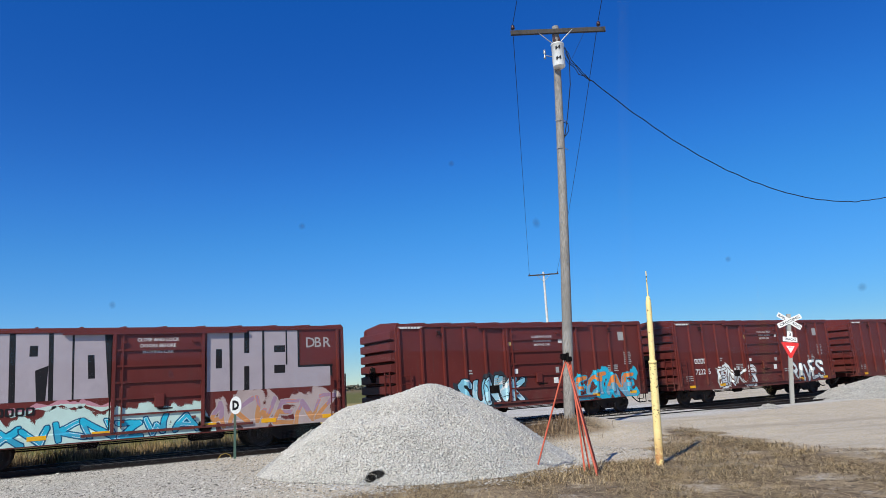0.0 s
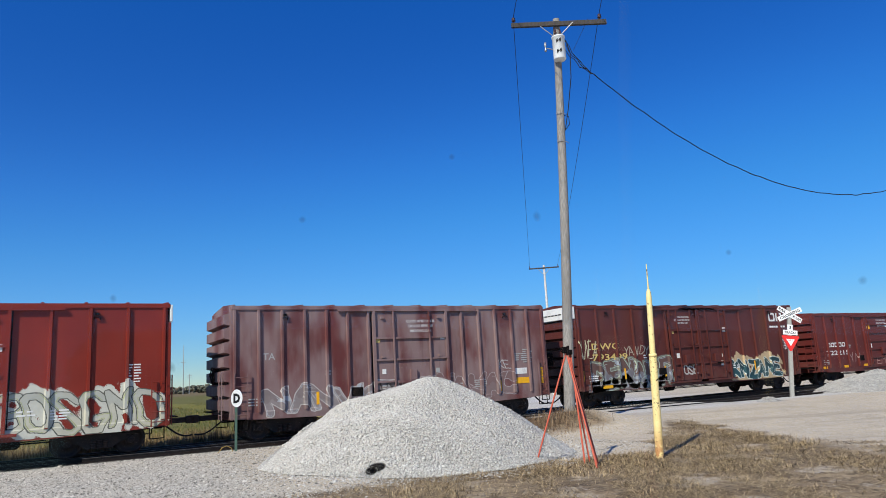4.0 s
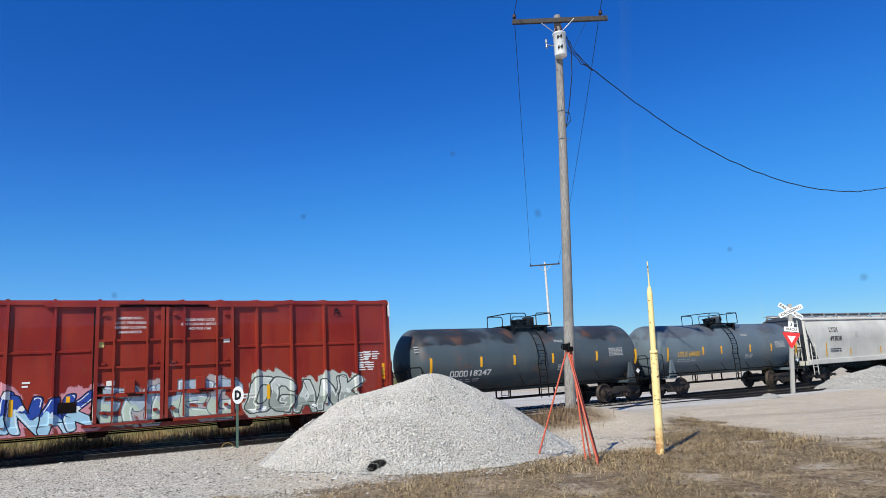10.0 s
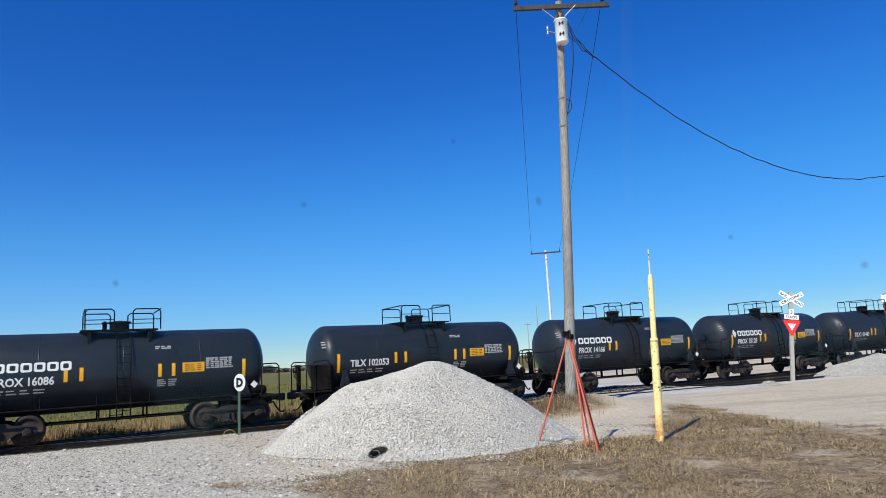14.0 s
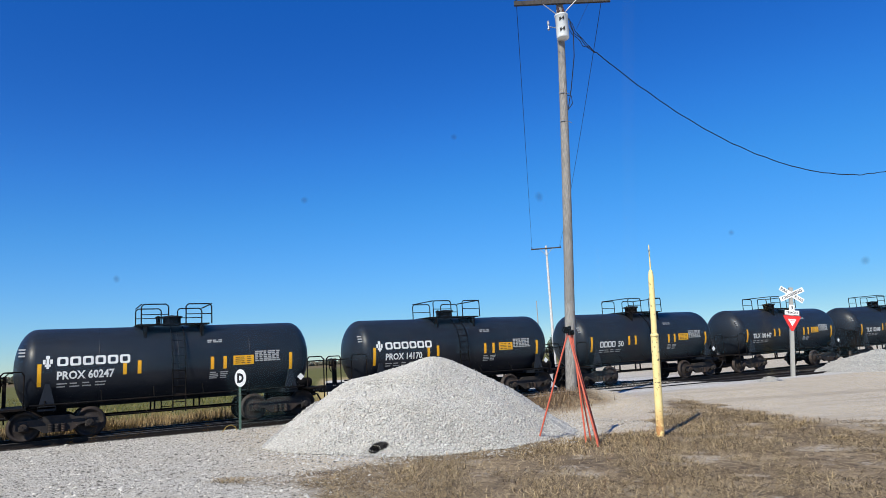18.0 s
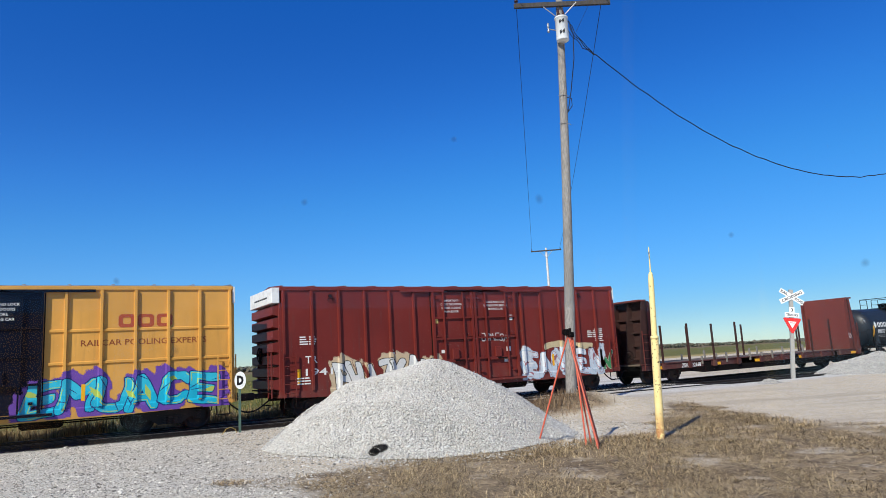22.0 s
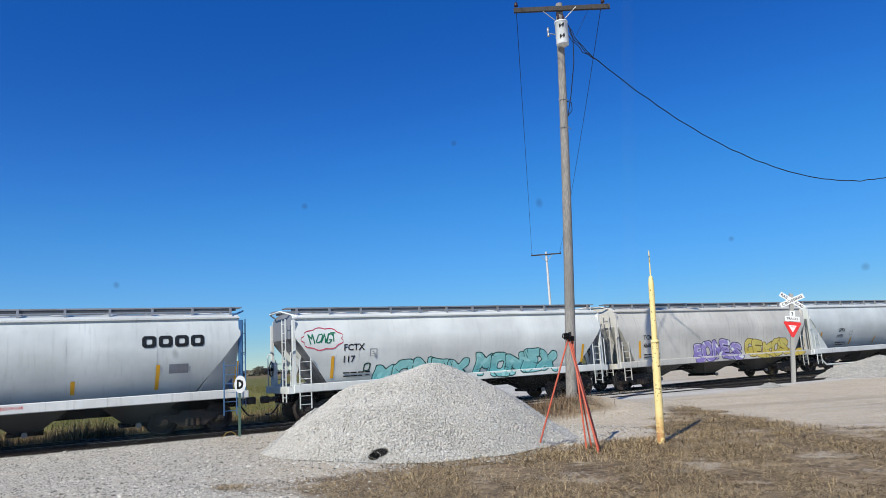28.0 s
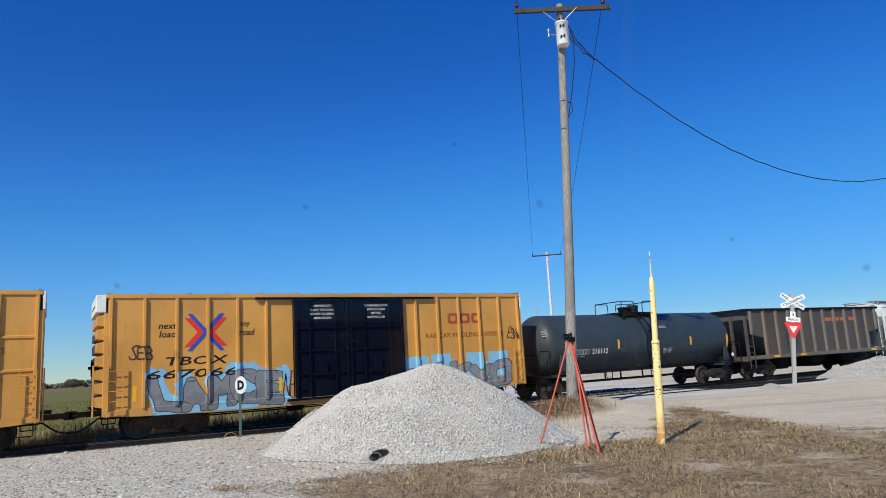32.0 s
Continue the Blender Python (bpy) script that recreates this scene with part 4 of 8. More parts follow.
def d_sign():
    ob = thing("marker_sign", "white oval sign with a black D on a green post", "sign")
    m = plain("green post steel", (0.10, 0.17, 0.13), 0.6, 0.2, 9, 0.3, 0.1, (0.2, 0.12, 0.07), 0.4)
    x, y = 5.16, 22.3
    z = zg(x, y)
    part("post", Geo().box(x - 0.035, x + 0.035, y - 0.02, y + 0.02, z - 0.3, 1.75), m, ob, "green steel post")
    r, u = Vector((0.97, -0.24, 0)), Vector((0, 0, 1))
    c = Vector((x + 0.01, y - 0.035, 1.56))
    ov = [(0.175 * math.cos(a), 0.275 * math.sin(a)) for a in np.linspace(0, 2 * math.pi, 28, endpoint=False)]
    pl = part("panel", plate(c, r, u, ov), M_SIGN, ob, "white oval panel")
    flat_text("D", c, r, u, 0.30, M_BLACK, pl, 0.006, 0.2, 0.06)


d_sign()
stake = Geo().tube([(4.55, 22.2, zg(4.55, 22.2) - 0.05), (4.72, 22.2, zg(4.7, 22.2) + 0.16), (4.86, 22.2, zg(4.9, 22.2) + 0.2), (5.0, 22.2, zg(5.0, 22.2) + 0.12), (5.06, 22.2, zg(5.1, 22.2) - 0.05)], 0.011, 6)
tagged(part("wire_stake", stake, plain("rusty yellow wire", (0.42, 0.29, 0.08), 0.6, 0.2)), "bent yellowed wire loop stuck in the gravel", "stake")


# ---- distance ----
def tree(x, y, h, w, seed, label, leaf=None):
    rs = random.Random(seed)
    ob = thing("tree", label, "tree")
    z = zg(x, y) - 0.2
    g = Geo().cyl((x, y, z), (x + 0.2, y, z + h * 0.5), h * 0.03, 8, h * 0.015)
    for k in range(5):
        a = rs.uniform(0, 6.28)
        g.cyl((x + 0.1, y, z + h * rs.uniform(0.25, 0.45)), (x + math.cos(a) * w * 0.3, y + math.sin(a) * w * 0.3, z + h * rs.uniform(0.55, 0.8)), h * 0.012, 5, h * 0.005)
    part("trunk", g, M_TRUNK, ob)
    r = np.random.default_rng(seed)
    n = 900
    th, ph, rr = r.uniform(0, 6.28, n), np.arccos(r.uniform(-0.8, 1, n)), r.uniform(0.35, 1.0, n) ** 0.5
    lump = 1 + 0.25 * np.sin(th * 3 + seed) * np.sin(ph * 4)
    pos = np.stack([x + w * 0.5 * rr * lump * np.sin(ph) * np.cos(th), y + w * 0.5 * rr * np.sin(ph) * np.sin(th), z + h * 0.58 + h * 0.42 * rr * lump * np.cos(ph)], -1)
    me = scatter("crown", STONE_V, STONE_F, pos, np.full(n, w * 0.045), r, 0.6)
    me.materials.append(leaf or M_LEAF)
    part("crown", me, None, ob)


M_TRUNK = plain("bark", (0.09, 0.07, 0.055), 0.9, 0, 3, 0.3, 0.3)
# leaf colour lightened and greyed to carry the distance haze
M_LEAF = island_material("hazy grey-green leaves", (0.075, 0.085, 0.065), (0.16, 0.155, 0.11), 0.9, (0.17, 0.14, 0.10))
for i, (x, y, h, w) in enumerate(((104, 400, 5.6, 8), (111, 405, 5.0, 7), (8, 380, 4.6, 8), (-14, 370, 4.4, 7), (146, 400, 4.2, 8), (230, 420, 5, 9), (300, 390, 4.5, 9), (440, 420, 5, 10))):
    tree(x, y, h, w, i + 3, "distant rounded tree at the edge of the field")
M_BUSH = island_material("green hedge leaves", (0.035, 0.045, 0.022), (0.085, 0.095, 0.045), 0.9, (0.10, 0.085, 0.05))
tree(97.57, 120, 5.5, 5.2, 31, "rounded dark green tree in the field past the track", M_BUSH)
tree(105.73, 116, 6.6, 7.4, 32, "broad green tree with thin branches past the track", M_BUSH)
tree(102.28, 114, 8.0, 1.5, 33, "slim leggy tree rising over the bushes")
r = np.random.default_rng(9)
n = 15000
wx = r.uniform(-160, 1500, n)
wh = 3.4 * (0.36 + 0.55 * np.abs(np.sin(wx * 0.021) * np.sin(wx * 0.0073 + 1)) + 0.35 * np.abs(np.sin(wx * 0.09)))
pos = np.stack([wx, 430 + 40 * np.sin(wx * 0.004) + r.uniform(0, 25, n), r.uniform(0, 1, n) ** 0.8 * wh], -1)
me = scatter("tree_line", STONE_V, STONE_F, pos, r.uniform(0.8, 1.8, n), r, 0.8)
me.materials.append(M_LEAF)
tagged(new("tree_line", me), "low distant line of trees on the horizon", "trees", kind="stuff")


def mast(x, y, h, arms, label, name="radio_mast"):
    ob = thing(name, label, "mast")
    z = zg(x, y) - 0.5
    part("shaft", Geo().cyl((x, y, z), (x, y, z + h), 0.22, 6, 0.12), M_DIM, ob)
    for k in arms:
        part("crossarm", Geo().cyl((x - 1.3, y, z + h * k), (x + 1.3, y, z + h * k), 0.13, 5), M_DIM, ob)


mast(64.0, 400, 27.5, (0.65,), "thin grey radio mast far across the field")
mast(67.2, 400, 11.3, (0.92, 0.82), "far wooden power pole at the field edge", "power_pole")
mast(-6.5, 330, 12, (), "far bare power pole at the field edge", "power_pole")
mast(84, 400, 19, (0.9,), "thin grey radio mast far across the field")
mast(149.4, 200, 14.3, (0.96,), "thin wooden power pole beyond the track", "power_pole")
mast(115.41, 150, 16.3, (), "slim bare pole beyond the track", "power_pole")
mast(190, 400, 13, (0.9,), "far power pole at the field edge", "power_pole")


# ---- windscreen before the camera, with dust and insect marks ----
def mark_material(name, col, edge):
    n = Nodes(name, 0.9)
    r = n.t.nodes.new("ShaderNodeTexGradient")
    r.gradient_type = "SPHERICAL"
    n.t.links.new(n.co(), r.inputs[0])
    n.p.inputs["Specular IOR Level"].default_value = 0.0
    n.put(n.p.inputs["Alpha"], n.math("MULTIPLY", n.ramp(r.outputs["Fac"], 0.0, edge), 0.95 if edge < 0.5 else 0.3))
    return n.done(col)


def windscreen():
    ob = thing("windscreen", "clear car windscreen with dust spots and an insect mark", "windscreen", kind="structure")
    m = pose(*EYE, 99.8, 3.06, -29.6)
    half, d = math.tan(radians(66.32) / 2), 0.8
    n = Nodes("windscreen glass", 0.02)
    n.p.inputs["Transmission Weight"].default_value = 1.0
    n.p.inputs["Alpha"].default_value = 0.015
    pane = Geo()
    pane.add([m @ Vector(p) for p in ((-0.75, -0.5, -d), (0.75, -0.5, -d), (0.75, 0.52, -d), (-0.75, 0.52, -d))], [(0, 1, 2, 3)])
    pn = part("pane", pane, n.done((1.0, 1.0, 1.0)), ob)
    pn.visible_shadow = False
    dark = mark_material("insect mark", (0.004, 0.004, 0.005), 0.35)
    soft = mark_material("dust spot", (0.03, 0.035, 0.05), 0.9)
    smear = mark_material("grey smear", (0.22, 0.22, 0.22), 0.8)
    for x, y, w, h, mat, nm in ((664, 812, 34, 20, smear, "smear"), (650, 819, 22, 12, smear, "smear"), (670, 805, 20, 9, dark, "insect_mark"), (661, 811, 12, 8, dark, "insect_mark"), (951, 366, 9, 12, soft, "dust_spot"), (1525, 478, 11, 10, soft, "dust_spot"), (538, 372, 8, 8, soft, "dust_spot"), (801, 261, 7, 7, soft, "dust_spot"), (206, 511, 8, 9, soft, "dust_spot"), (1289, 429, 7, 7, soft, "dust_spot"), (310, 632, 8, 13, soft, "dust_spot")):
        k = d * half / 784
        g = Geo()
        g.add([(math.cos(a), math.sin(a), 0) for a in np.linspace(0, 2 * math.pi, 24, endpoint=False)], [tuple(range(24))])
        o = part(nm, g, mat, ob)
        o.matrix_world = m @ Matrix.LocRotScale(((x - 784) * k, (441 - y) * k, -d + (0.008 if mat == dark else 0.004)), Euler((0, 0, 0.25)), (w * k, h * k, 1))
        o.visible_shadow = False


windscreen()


# ---- the train ----
def travel(t):
    """How far the train has rolled since the start, slowing a little."""
    return 14.83 * t - 0.0235 * t * t + 0.000267 * t ** 3


WHEEL_R = 0.45
TRUCKS = {}
CARS = []      # (thing, place along the train at the start)


def make_truck():
    """Three-piece truck: bolster, two side frames, two wheelsets that roll."""
    g = Geo().box(-0.2, 0.2, -1.0, 1.0, 0.42, 0.72, 0.03)
    g.cyl((0, 0, 0.7), (0, 0, 0.84), 0.2, 14)
    truck = part("truck", g, M_STEEL)
    sf = Geo()
    top = [(-1.12, 0.36), (-1.12, 0.58), (-0.95, 0.64), (-0.5, 0.66), (-0.34, 0.74), (0.34, 0.74), (0.5, 0.66), (0.95, 0.64), (1.12, 0.58), (1.12, 0.36), (0.96, 0.34), (0.8, 0.44), (0.62, 0.42), (0.36, 0.24), (-0.36, 0.24), (-0.62, 0.42), (-0.8, 0.44), (-0.96, 0.34)]
    n = len(top)
    ring = [(x * 0.82, 0.5 + (z - 0.5) * 0.35) for x, z in top]
    for side in (-1, 1):
        y0, y1 = side * 0.93, side * 1.07
        sf = Geo().prism(top, 1, y0, y1)
        for k in (-1, 1):
            sf.box(k * 0.89 - 0.14, k * 0.89 + 0.14, min(y0, y1) - 0.02, max(y0, y1) + 0.02, 0.32, 0.6, 0.02)
            sf.cyl((k * 0.89, side * 1.06, 0.45), (k * 0.89, side * 1.17, 0.45), 0.12, 12, 0.1)
            sf.cyl((k * 0.89, side * 1.17, 0.45), (k * 0.89, side * 1.19, 0.45), 0.05, 8)
        frame_ob = part("side_frame", sf, M_STEEL, truck, "cast steel side frame")
        for k in (-0.17, 0.0, 0.17):
            sp = Geo()
            for j in range(5):
                sp.cyl((k, side * 1.09, 0.26 + j * 0.05), (k, side * 1.09, 0.29 + j * 0.05), 0.075, 8)
            part("spring", sp, M_WHEEL, truck)
        part("brake_beam", Geo().box(-0.55 * 1, 0.55, side * 0.6 - 0.03, side * 0.6 + 0.03, 0.3, 0.36), M_FRAME, truck)
    for k in (-0.89, 0.89):
        w = Geo().cyl((0, -1.1, 0), (0, 1.1, 0), 0.075, 10)
        for s in (-1, 1):
            w.revolve([(s * 0.70, 0.0), (s * 0.70, 0.16), (s * 0.735, 0.2), (s * 0.735, 0.37), (s * 0.68, 0.39), (s * 0.68, 0.478), (s * 0.715, 0.478), (s * 0.73, 0.452), (s * 0.82, 0.445), (s * 0.82, 0.37), (s * 0.775, 0.36), (s * 0.775, 0.2), (s * 0.84, 0.16), (s * 0.84, 0.0)], 20, (0, 0, 0), 1)
            for j in range(3):
                a = 2 * math.pi * j / 3
                w.cyl((0.05 * math.cos(a), s * 1.1, 0.05 * math.sin(a)), (0.05 * math.cos(a), s * 1.205, 0.05 * math.sin(a)), 0.018, 5)
        wheel = part("wheelset", w, M_WHEEL, truck, "rolling pair of steel wheels on an axle")
        wheel.location = (k, 0, WHEEL_R)
        TRUCKS.setdefault("wheels", []).append((wheel, k))
    TRUCKS["master"] = truck
    return truck


def trucks(car, half):
    for x in (-half, half):
        if "used" not in TRUCKS:
            TRUCKS["used"] = []
        TRUCKS["used"].append((car, x))


def place_trucks():
    """Copies of the one truck under every car, wheels and their rolling with it."""
    master = TRUCKS["master"]
    first = True
    for car, x in TRUCKS["used"]:
        ob = master if first else copy_thing(master, pose(x, 0, 0))
        first = False
        ob.parent = car
        ob.location = (x, 0, 0)


def couplers(car, L, ext):
    """Draft gear, coupler and air hose at both ends."""
    for s in (-1, 1):
        x = s * L / 2
        g = Geo()
        a, b = sorted((x - s * 0.5, x + s * (ext - 0.16)))
        g.box(a, b, -0.09, 0.09, 0.78, 0.96, 0.02)
        a, b = sorted((x + s * (ext - 0.2), x + s * (ext + 0.1)))
        g.box(a, b, -0.17, 0.15, 0.74, 1.0, 0.04)
        c = part("coupler", g, M_STEEL, car, "cast knuckle coupler")
        h = Geo()
        pts = [(x - s * 0.1, -0.35, 0.72)]
        for k in range(9):
            u = k / 8
            pts.append((x + s * (0.1 + (ext - 0.1) * u), -0.35 + 0.1 * u, 0.72 - 0.38 * math.sin(math.pi * min(1, u * 0.62))))
        h.tube(pts, 0.03, 6)
        part("air_hose", h, M_WIRE, c, "black rubber air hose")


def ladder(car, x, y, z0, z1, mat, rungs, w=0.42, along="x"):
    g = Geo()
    for k in (-w / 2, w / 2):
        p = (x + k, y) if along == "x" else (x, y + k)
        g.box(p[0] - 0.018, p[0] + 0.018, p[1] - 0.018, p[1] + 0.018, z0, z1)
    lad = part("ladder", g, mat, car)
    for i in range(rungs):
        z = z0 + (z1 - z0) * (i + 0.5) / rungs
        r = Geo()
        if along == "x":
            r.cyl((x - w / 2, y, z), (x + w / 2, y, z), 0.014, 5)
        else:
            r.cyl((x, y - w / 2, z), (x, y + w / 2, z), 0.014, 5)
        part("rung", r, mat, lad)
    return lad


def reflectors(car, xs, z, h=0.45, y=-1.5, wrap=None, w=0.11):
    for x in xs:
        patch(x - w / 2, x + w / 2, z, z + h, M_YELLOW, car, y=y, wrap=wrap, name="reflector", label="yellow reflective strip")


def start_car(name, label, category, s0, group="cars of the freight train"):
    car = thing(name, label, category, group)
    CARS.append((car, s0))
    return car


def brake_wheel(car, x, y, z, r=0.27):
    g = Geo()
    n = 18
    for i in range(n):
        a, b = 2 * math.pi * i / n, 2 * math.pi * (i + 1) / n
        g.cyl((x, y + r * math.cos(a), z + r * math.sin(a)), (x, y + r * math.cos(b), z + r * math.sin(b)), 0.018, 5, None, False)
    for i in range(5):
        a = 2 * math.pi * i / 5
        g.cyl((x, y, z), (x, y + r * math.cos(a), z + r * math.sin(a)), 0.013, 5)
    g.cyl((x - 0.1, y, z), (x + 0.06, y, z), 0.05, 8)
    part("brake_wheel", g, M_FRAME, car, "black hand-brake wheel")


def boxcar(label, rear, front, top, mat, ribs, doors, door_mat=None, white_end=False, roof_mat=None, waffle=(), rib_mat=None, catwalk=True, sill_mat=None, fade_top=None):
    """Box car between its rear and front ends along the train; doors: list of (x0, x1, style)."""
    L = front - rear
    car = start_car("boxcar", label, "boxcar", (rear + front) / 2)
    h, w = L / 2, 1.5
    rib_mat = rib_mat or mat
    door_mat = door_mat or mat
    z0 = 0.98
    for s in (-1, 1):
        ya, yb = sorted((s * w, s * (w - 0.05)))
        part("side_wall", Geo().box(-h, h, ya, yb, z0, top - 0.1), mat, car)
        ya, yb = sorted((s * (w + 0.035), s * (w - 0.08)))
        g = Geo()
        cut = [(-h, 0.98), (-h, 0.80), (-h + 1.0, 0.74), (-h + 3.4, 0.68), (h - 3.4, 0.68), (h - 1.0, 0.74), (h, 0.80), (h, 0.98)]
        g.prism(cut, 1, ya, yb)
        part("side_sill", g, sill_mat or mat, car)
        part("top_chord", Geo().box(-h - 0.01, h + 0.01, min(s * (w + 0.05), s * (w - 0.06)), max(s * (w + 0.05), s * (w - 0.06)), top - 0.13, top, 0.012), mat, car)
        spans = [(d[0] - 0.04, d[1] + 0.04) for d in doors]
        for x in ribs:
            if any(a < x < b for a, b in spans):
                continue
            yo = s * (w + 0.09)
            g = Geo().prism([(x - 0.055, s * (w - 0.004)), (x - 0.035, yo), (x + 0.035, yo), (x + 0.055, s * (w - 0.004))], 2, z0, top - 0.13)
            part("side_post", g, rib_mat, car)
        for z in waffle:
            edges = [-h] + [e for sp in spans for e in sp] + [h]
            for a, b in zip(edges[::2], edges[1::2]):
                part("side_stiffener", Geo().prism([(s * (w - 0.004), z - 0.06), (s * (w + 0.04), z - 0.03), (s * (w + 0.04), z + 0.03), (s * (w - 0.004), z + 0.06)], 0, a + 0.12, b - 0.1), rib_mat, car)
        for a, b, style in doors:
            door(car, a, b, z0 - 0.05, top - 0.2, s, w, door_mat, style)
        for k, x in ((-1, -h + 0.3), (1, h - 0.3)):
            ladder(car, x, s * (w + 0.13), 0.78, 2.35, mat, 5, 0.44)
        for k in (-1, 1):
            st = Geo().tube([(k * (h - 0.12), s * (w + 0.02), 0.8), (k * (h - 0.12), s * (w + 0.02), 0.42), (k * (h - 0.55), s * (w + 0.02), 0.42), (k * (h - 0.55), s * (w + 0.02), 0.8)], 0.02, 5)
            part("sill_step", st, M_FRAME, car)
    # low-pitched ribbed roof
    g = Geo().prism([(-w - 0.04, top - 0.02), (-w - 0.04, top + 0.02), (0, top + 0.14), (w + 0.04, top + 0.02), (w + 0.04, top - 0.02)], 0, -h, h)
    roof = part("roof", g, roof_mat or M_GALV, car)
    k = max(6, int(L / 1.2))
    for i in range(k + 1):
        x = -h + 0.08 + (L - 0.16) * i / k
        part("roof_seam", Geo().prism([(-w - 0.05, top - 0.01), (-w - 0.05, top + 0.055), (0, top + 0.175), (w + 0.05, top + 0.055), (w + 0.05, top - 0.01), (0, top + 0.1)], 0, x - 0.04, x + 0.04), roof_mat or M_GALV, roof)
    # corrugated ends
    for s in (-1, 1):
        x = s * h
        g = Geo().box(min(x, x - s * 0.06), max(x, x - s * 0.06), -w, w, z0 - 0.2, top - 0.02)
        end = part("end_wall", g, mat, car)
        nb = 7
        dp = 0.25 if s < 0 else 0.05
        zz = np.linspace(1.05, top - (0.62 if white_end else 0.2), nb + 1)
        for i in range(nb):
            a, b = zz[i] + 0.01, zz[i + 1] - 0.02
            part("end_corrugation", Geo().prism([(x - s * 0.005, a), (x + s * dp, a + (b - a) * 0.14), (x + s * dp, a + (b - a) * 0.86), (x - s * 0.005, b)], 1, -w + 0.02, w - 0.02), mat, end)
        if white_end:
            part("end_panel", Geo().box(min(x, x + s * (dp + 0.04)), max(x, x + s * (dp + 0.04)), -w - 0.03, w + 0.03, top - 0.58, top - 0.02, 0.015), M_WHITE, end, "white-painted upper end panel")
            patch_end(car, x + s * (dp + 0.042), -0.9, 0.9, top - 0.36, top - 0.3)
        for yy in (-1, 1):
            part("corner_post", Geo().box(min(x - s * 0.1, x + s * 0.05), max(x - s * 0.1, x + s * 0.05), min(yy * (w + 0.03), yy * (w - 0.12)), max(yy * (w + 0.03), yy * (w - 0.12)), 0.8, top - (0.6 if white_end else 0.03), 0.012), mat, end)
        ladder(car, x + s * (dp + 0.06), -w + 0.28, 0.8, 2.4, mat, 5, 0.44, "y")
        if catwalk:
            g = Geo().box(min(x + s * 0.05, x + s * 0.35), max(x + s * 0.05, x + s * 0.35), -1.2, 1.2, 1.02, 1.06)
            part("crossover_step", g, M_FRAME, car)
    brake_wheel(car, -h - 0.3, 0.2, 2.35)
    part("brake_housing", Geo().box(-h - 0.28, -h - 0.06, 0.0, 0.42, 2.0, 2.6, 0.03), M_FRAME, car)
    free = [x for x in ribs if not any(d[0] - 0.04 < x < d[1] + 0.04 for d in doors)]
    def drape(x, z):
        out = np.where(z < 0.985, w + 0.037, w + 0.0)
        for r in free:
            out = np.maximum(out, w + np.where(z < 0.97, 0.0, 0.092 * np.clip(1.0 - (np.abs(x - r) - 0.055) / 0.03, 0, 1)))
        for k in waffle:
            out = np.maximum(out, w + 0.042 * np.clip(1.0 - (np.abs(z - k) - 0.04) / 0.03, 0, 1))
        for a, b, _ in doors:
            out = np.maximum(out, np.where((x > a) & (x < b) & (z > z0 - 0.05), w + 0.052, 0))
        return out
    DRAPE[car.name] = drape
    underframe(car, h)
    couplers(car, L, 0.97)
    trucks(car, h - 1.95)
    return car


def patch_end(car, x, y0, y1, z0, z1):
    g = Geo()
    for k in range(7):
        a = y0 + (y1 - y0) * k / 7
        g.box(x - 0.004, x + 0.004, a, a + (y1 - y0) / 7 * 0.75, z0, z1)
    part("stencil", g, M_BLACK, car)


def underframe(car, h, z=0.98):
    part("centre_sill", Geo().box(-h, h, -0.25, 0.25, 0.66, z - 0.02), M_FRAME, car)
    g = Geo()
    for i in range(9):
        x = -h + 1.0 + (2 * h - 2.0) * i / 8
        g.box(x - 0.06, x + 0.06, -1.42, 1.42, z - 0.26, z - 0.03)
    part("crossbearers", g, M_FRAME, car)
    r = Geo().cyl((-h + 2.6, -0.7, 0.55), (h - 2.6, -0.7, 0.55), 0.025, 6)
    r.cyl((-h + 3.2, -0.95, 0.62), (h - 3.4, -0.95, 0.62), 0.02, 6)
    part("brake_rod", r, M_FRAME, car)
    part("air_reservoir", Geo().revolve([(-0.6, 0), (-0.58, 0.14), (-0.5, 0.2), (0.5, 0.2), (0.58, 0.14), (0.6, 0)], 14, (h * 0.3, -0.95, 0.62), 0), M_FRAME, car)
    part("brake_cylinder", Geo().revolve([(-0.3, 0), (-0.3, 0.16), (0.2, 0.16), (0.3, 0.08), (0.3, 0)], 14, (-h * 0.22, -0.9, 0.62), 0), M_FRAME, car)


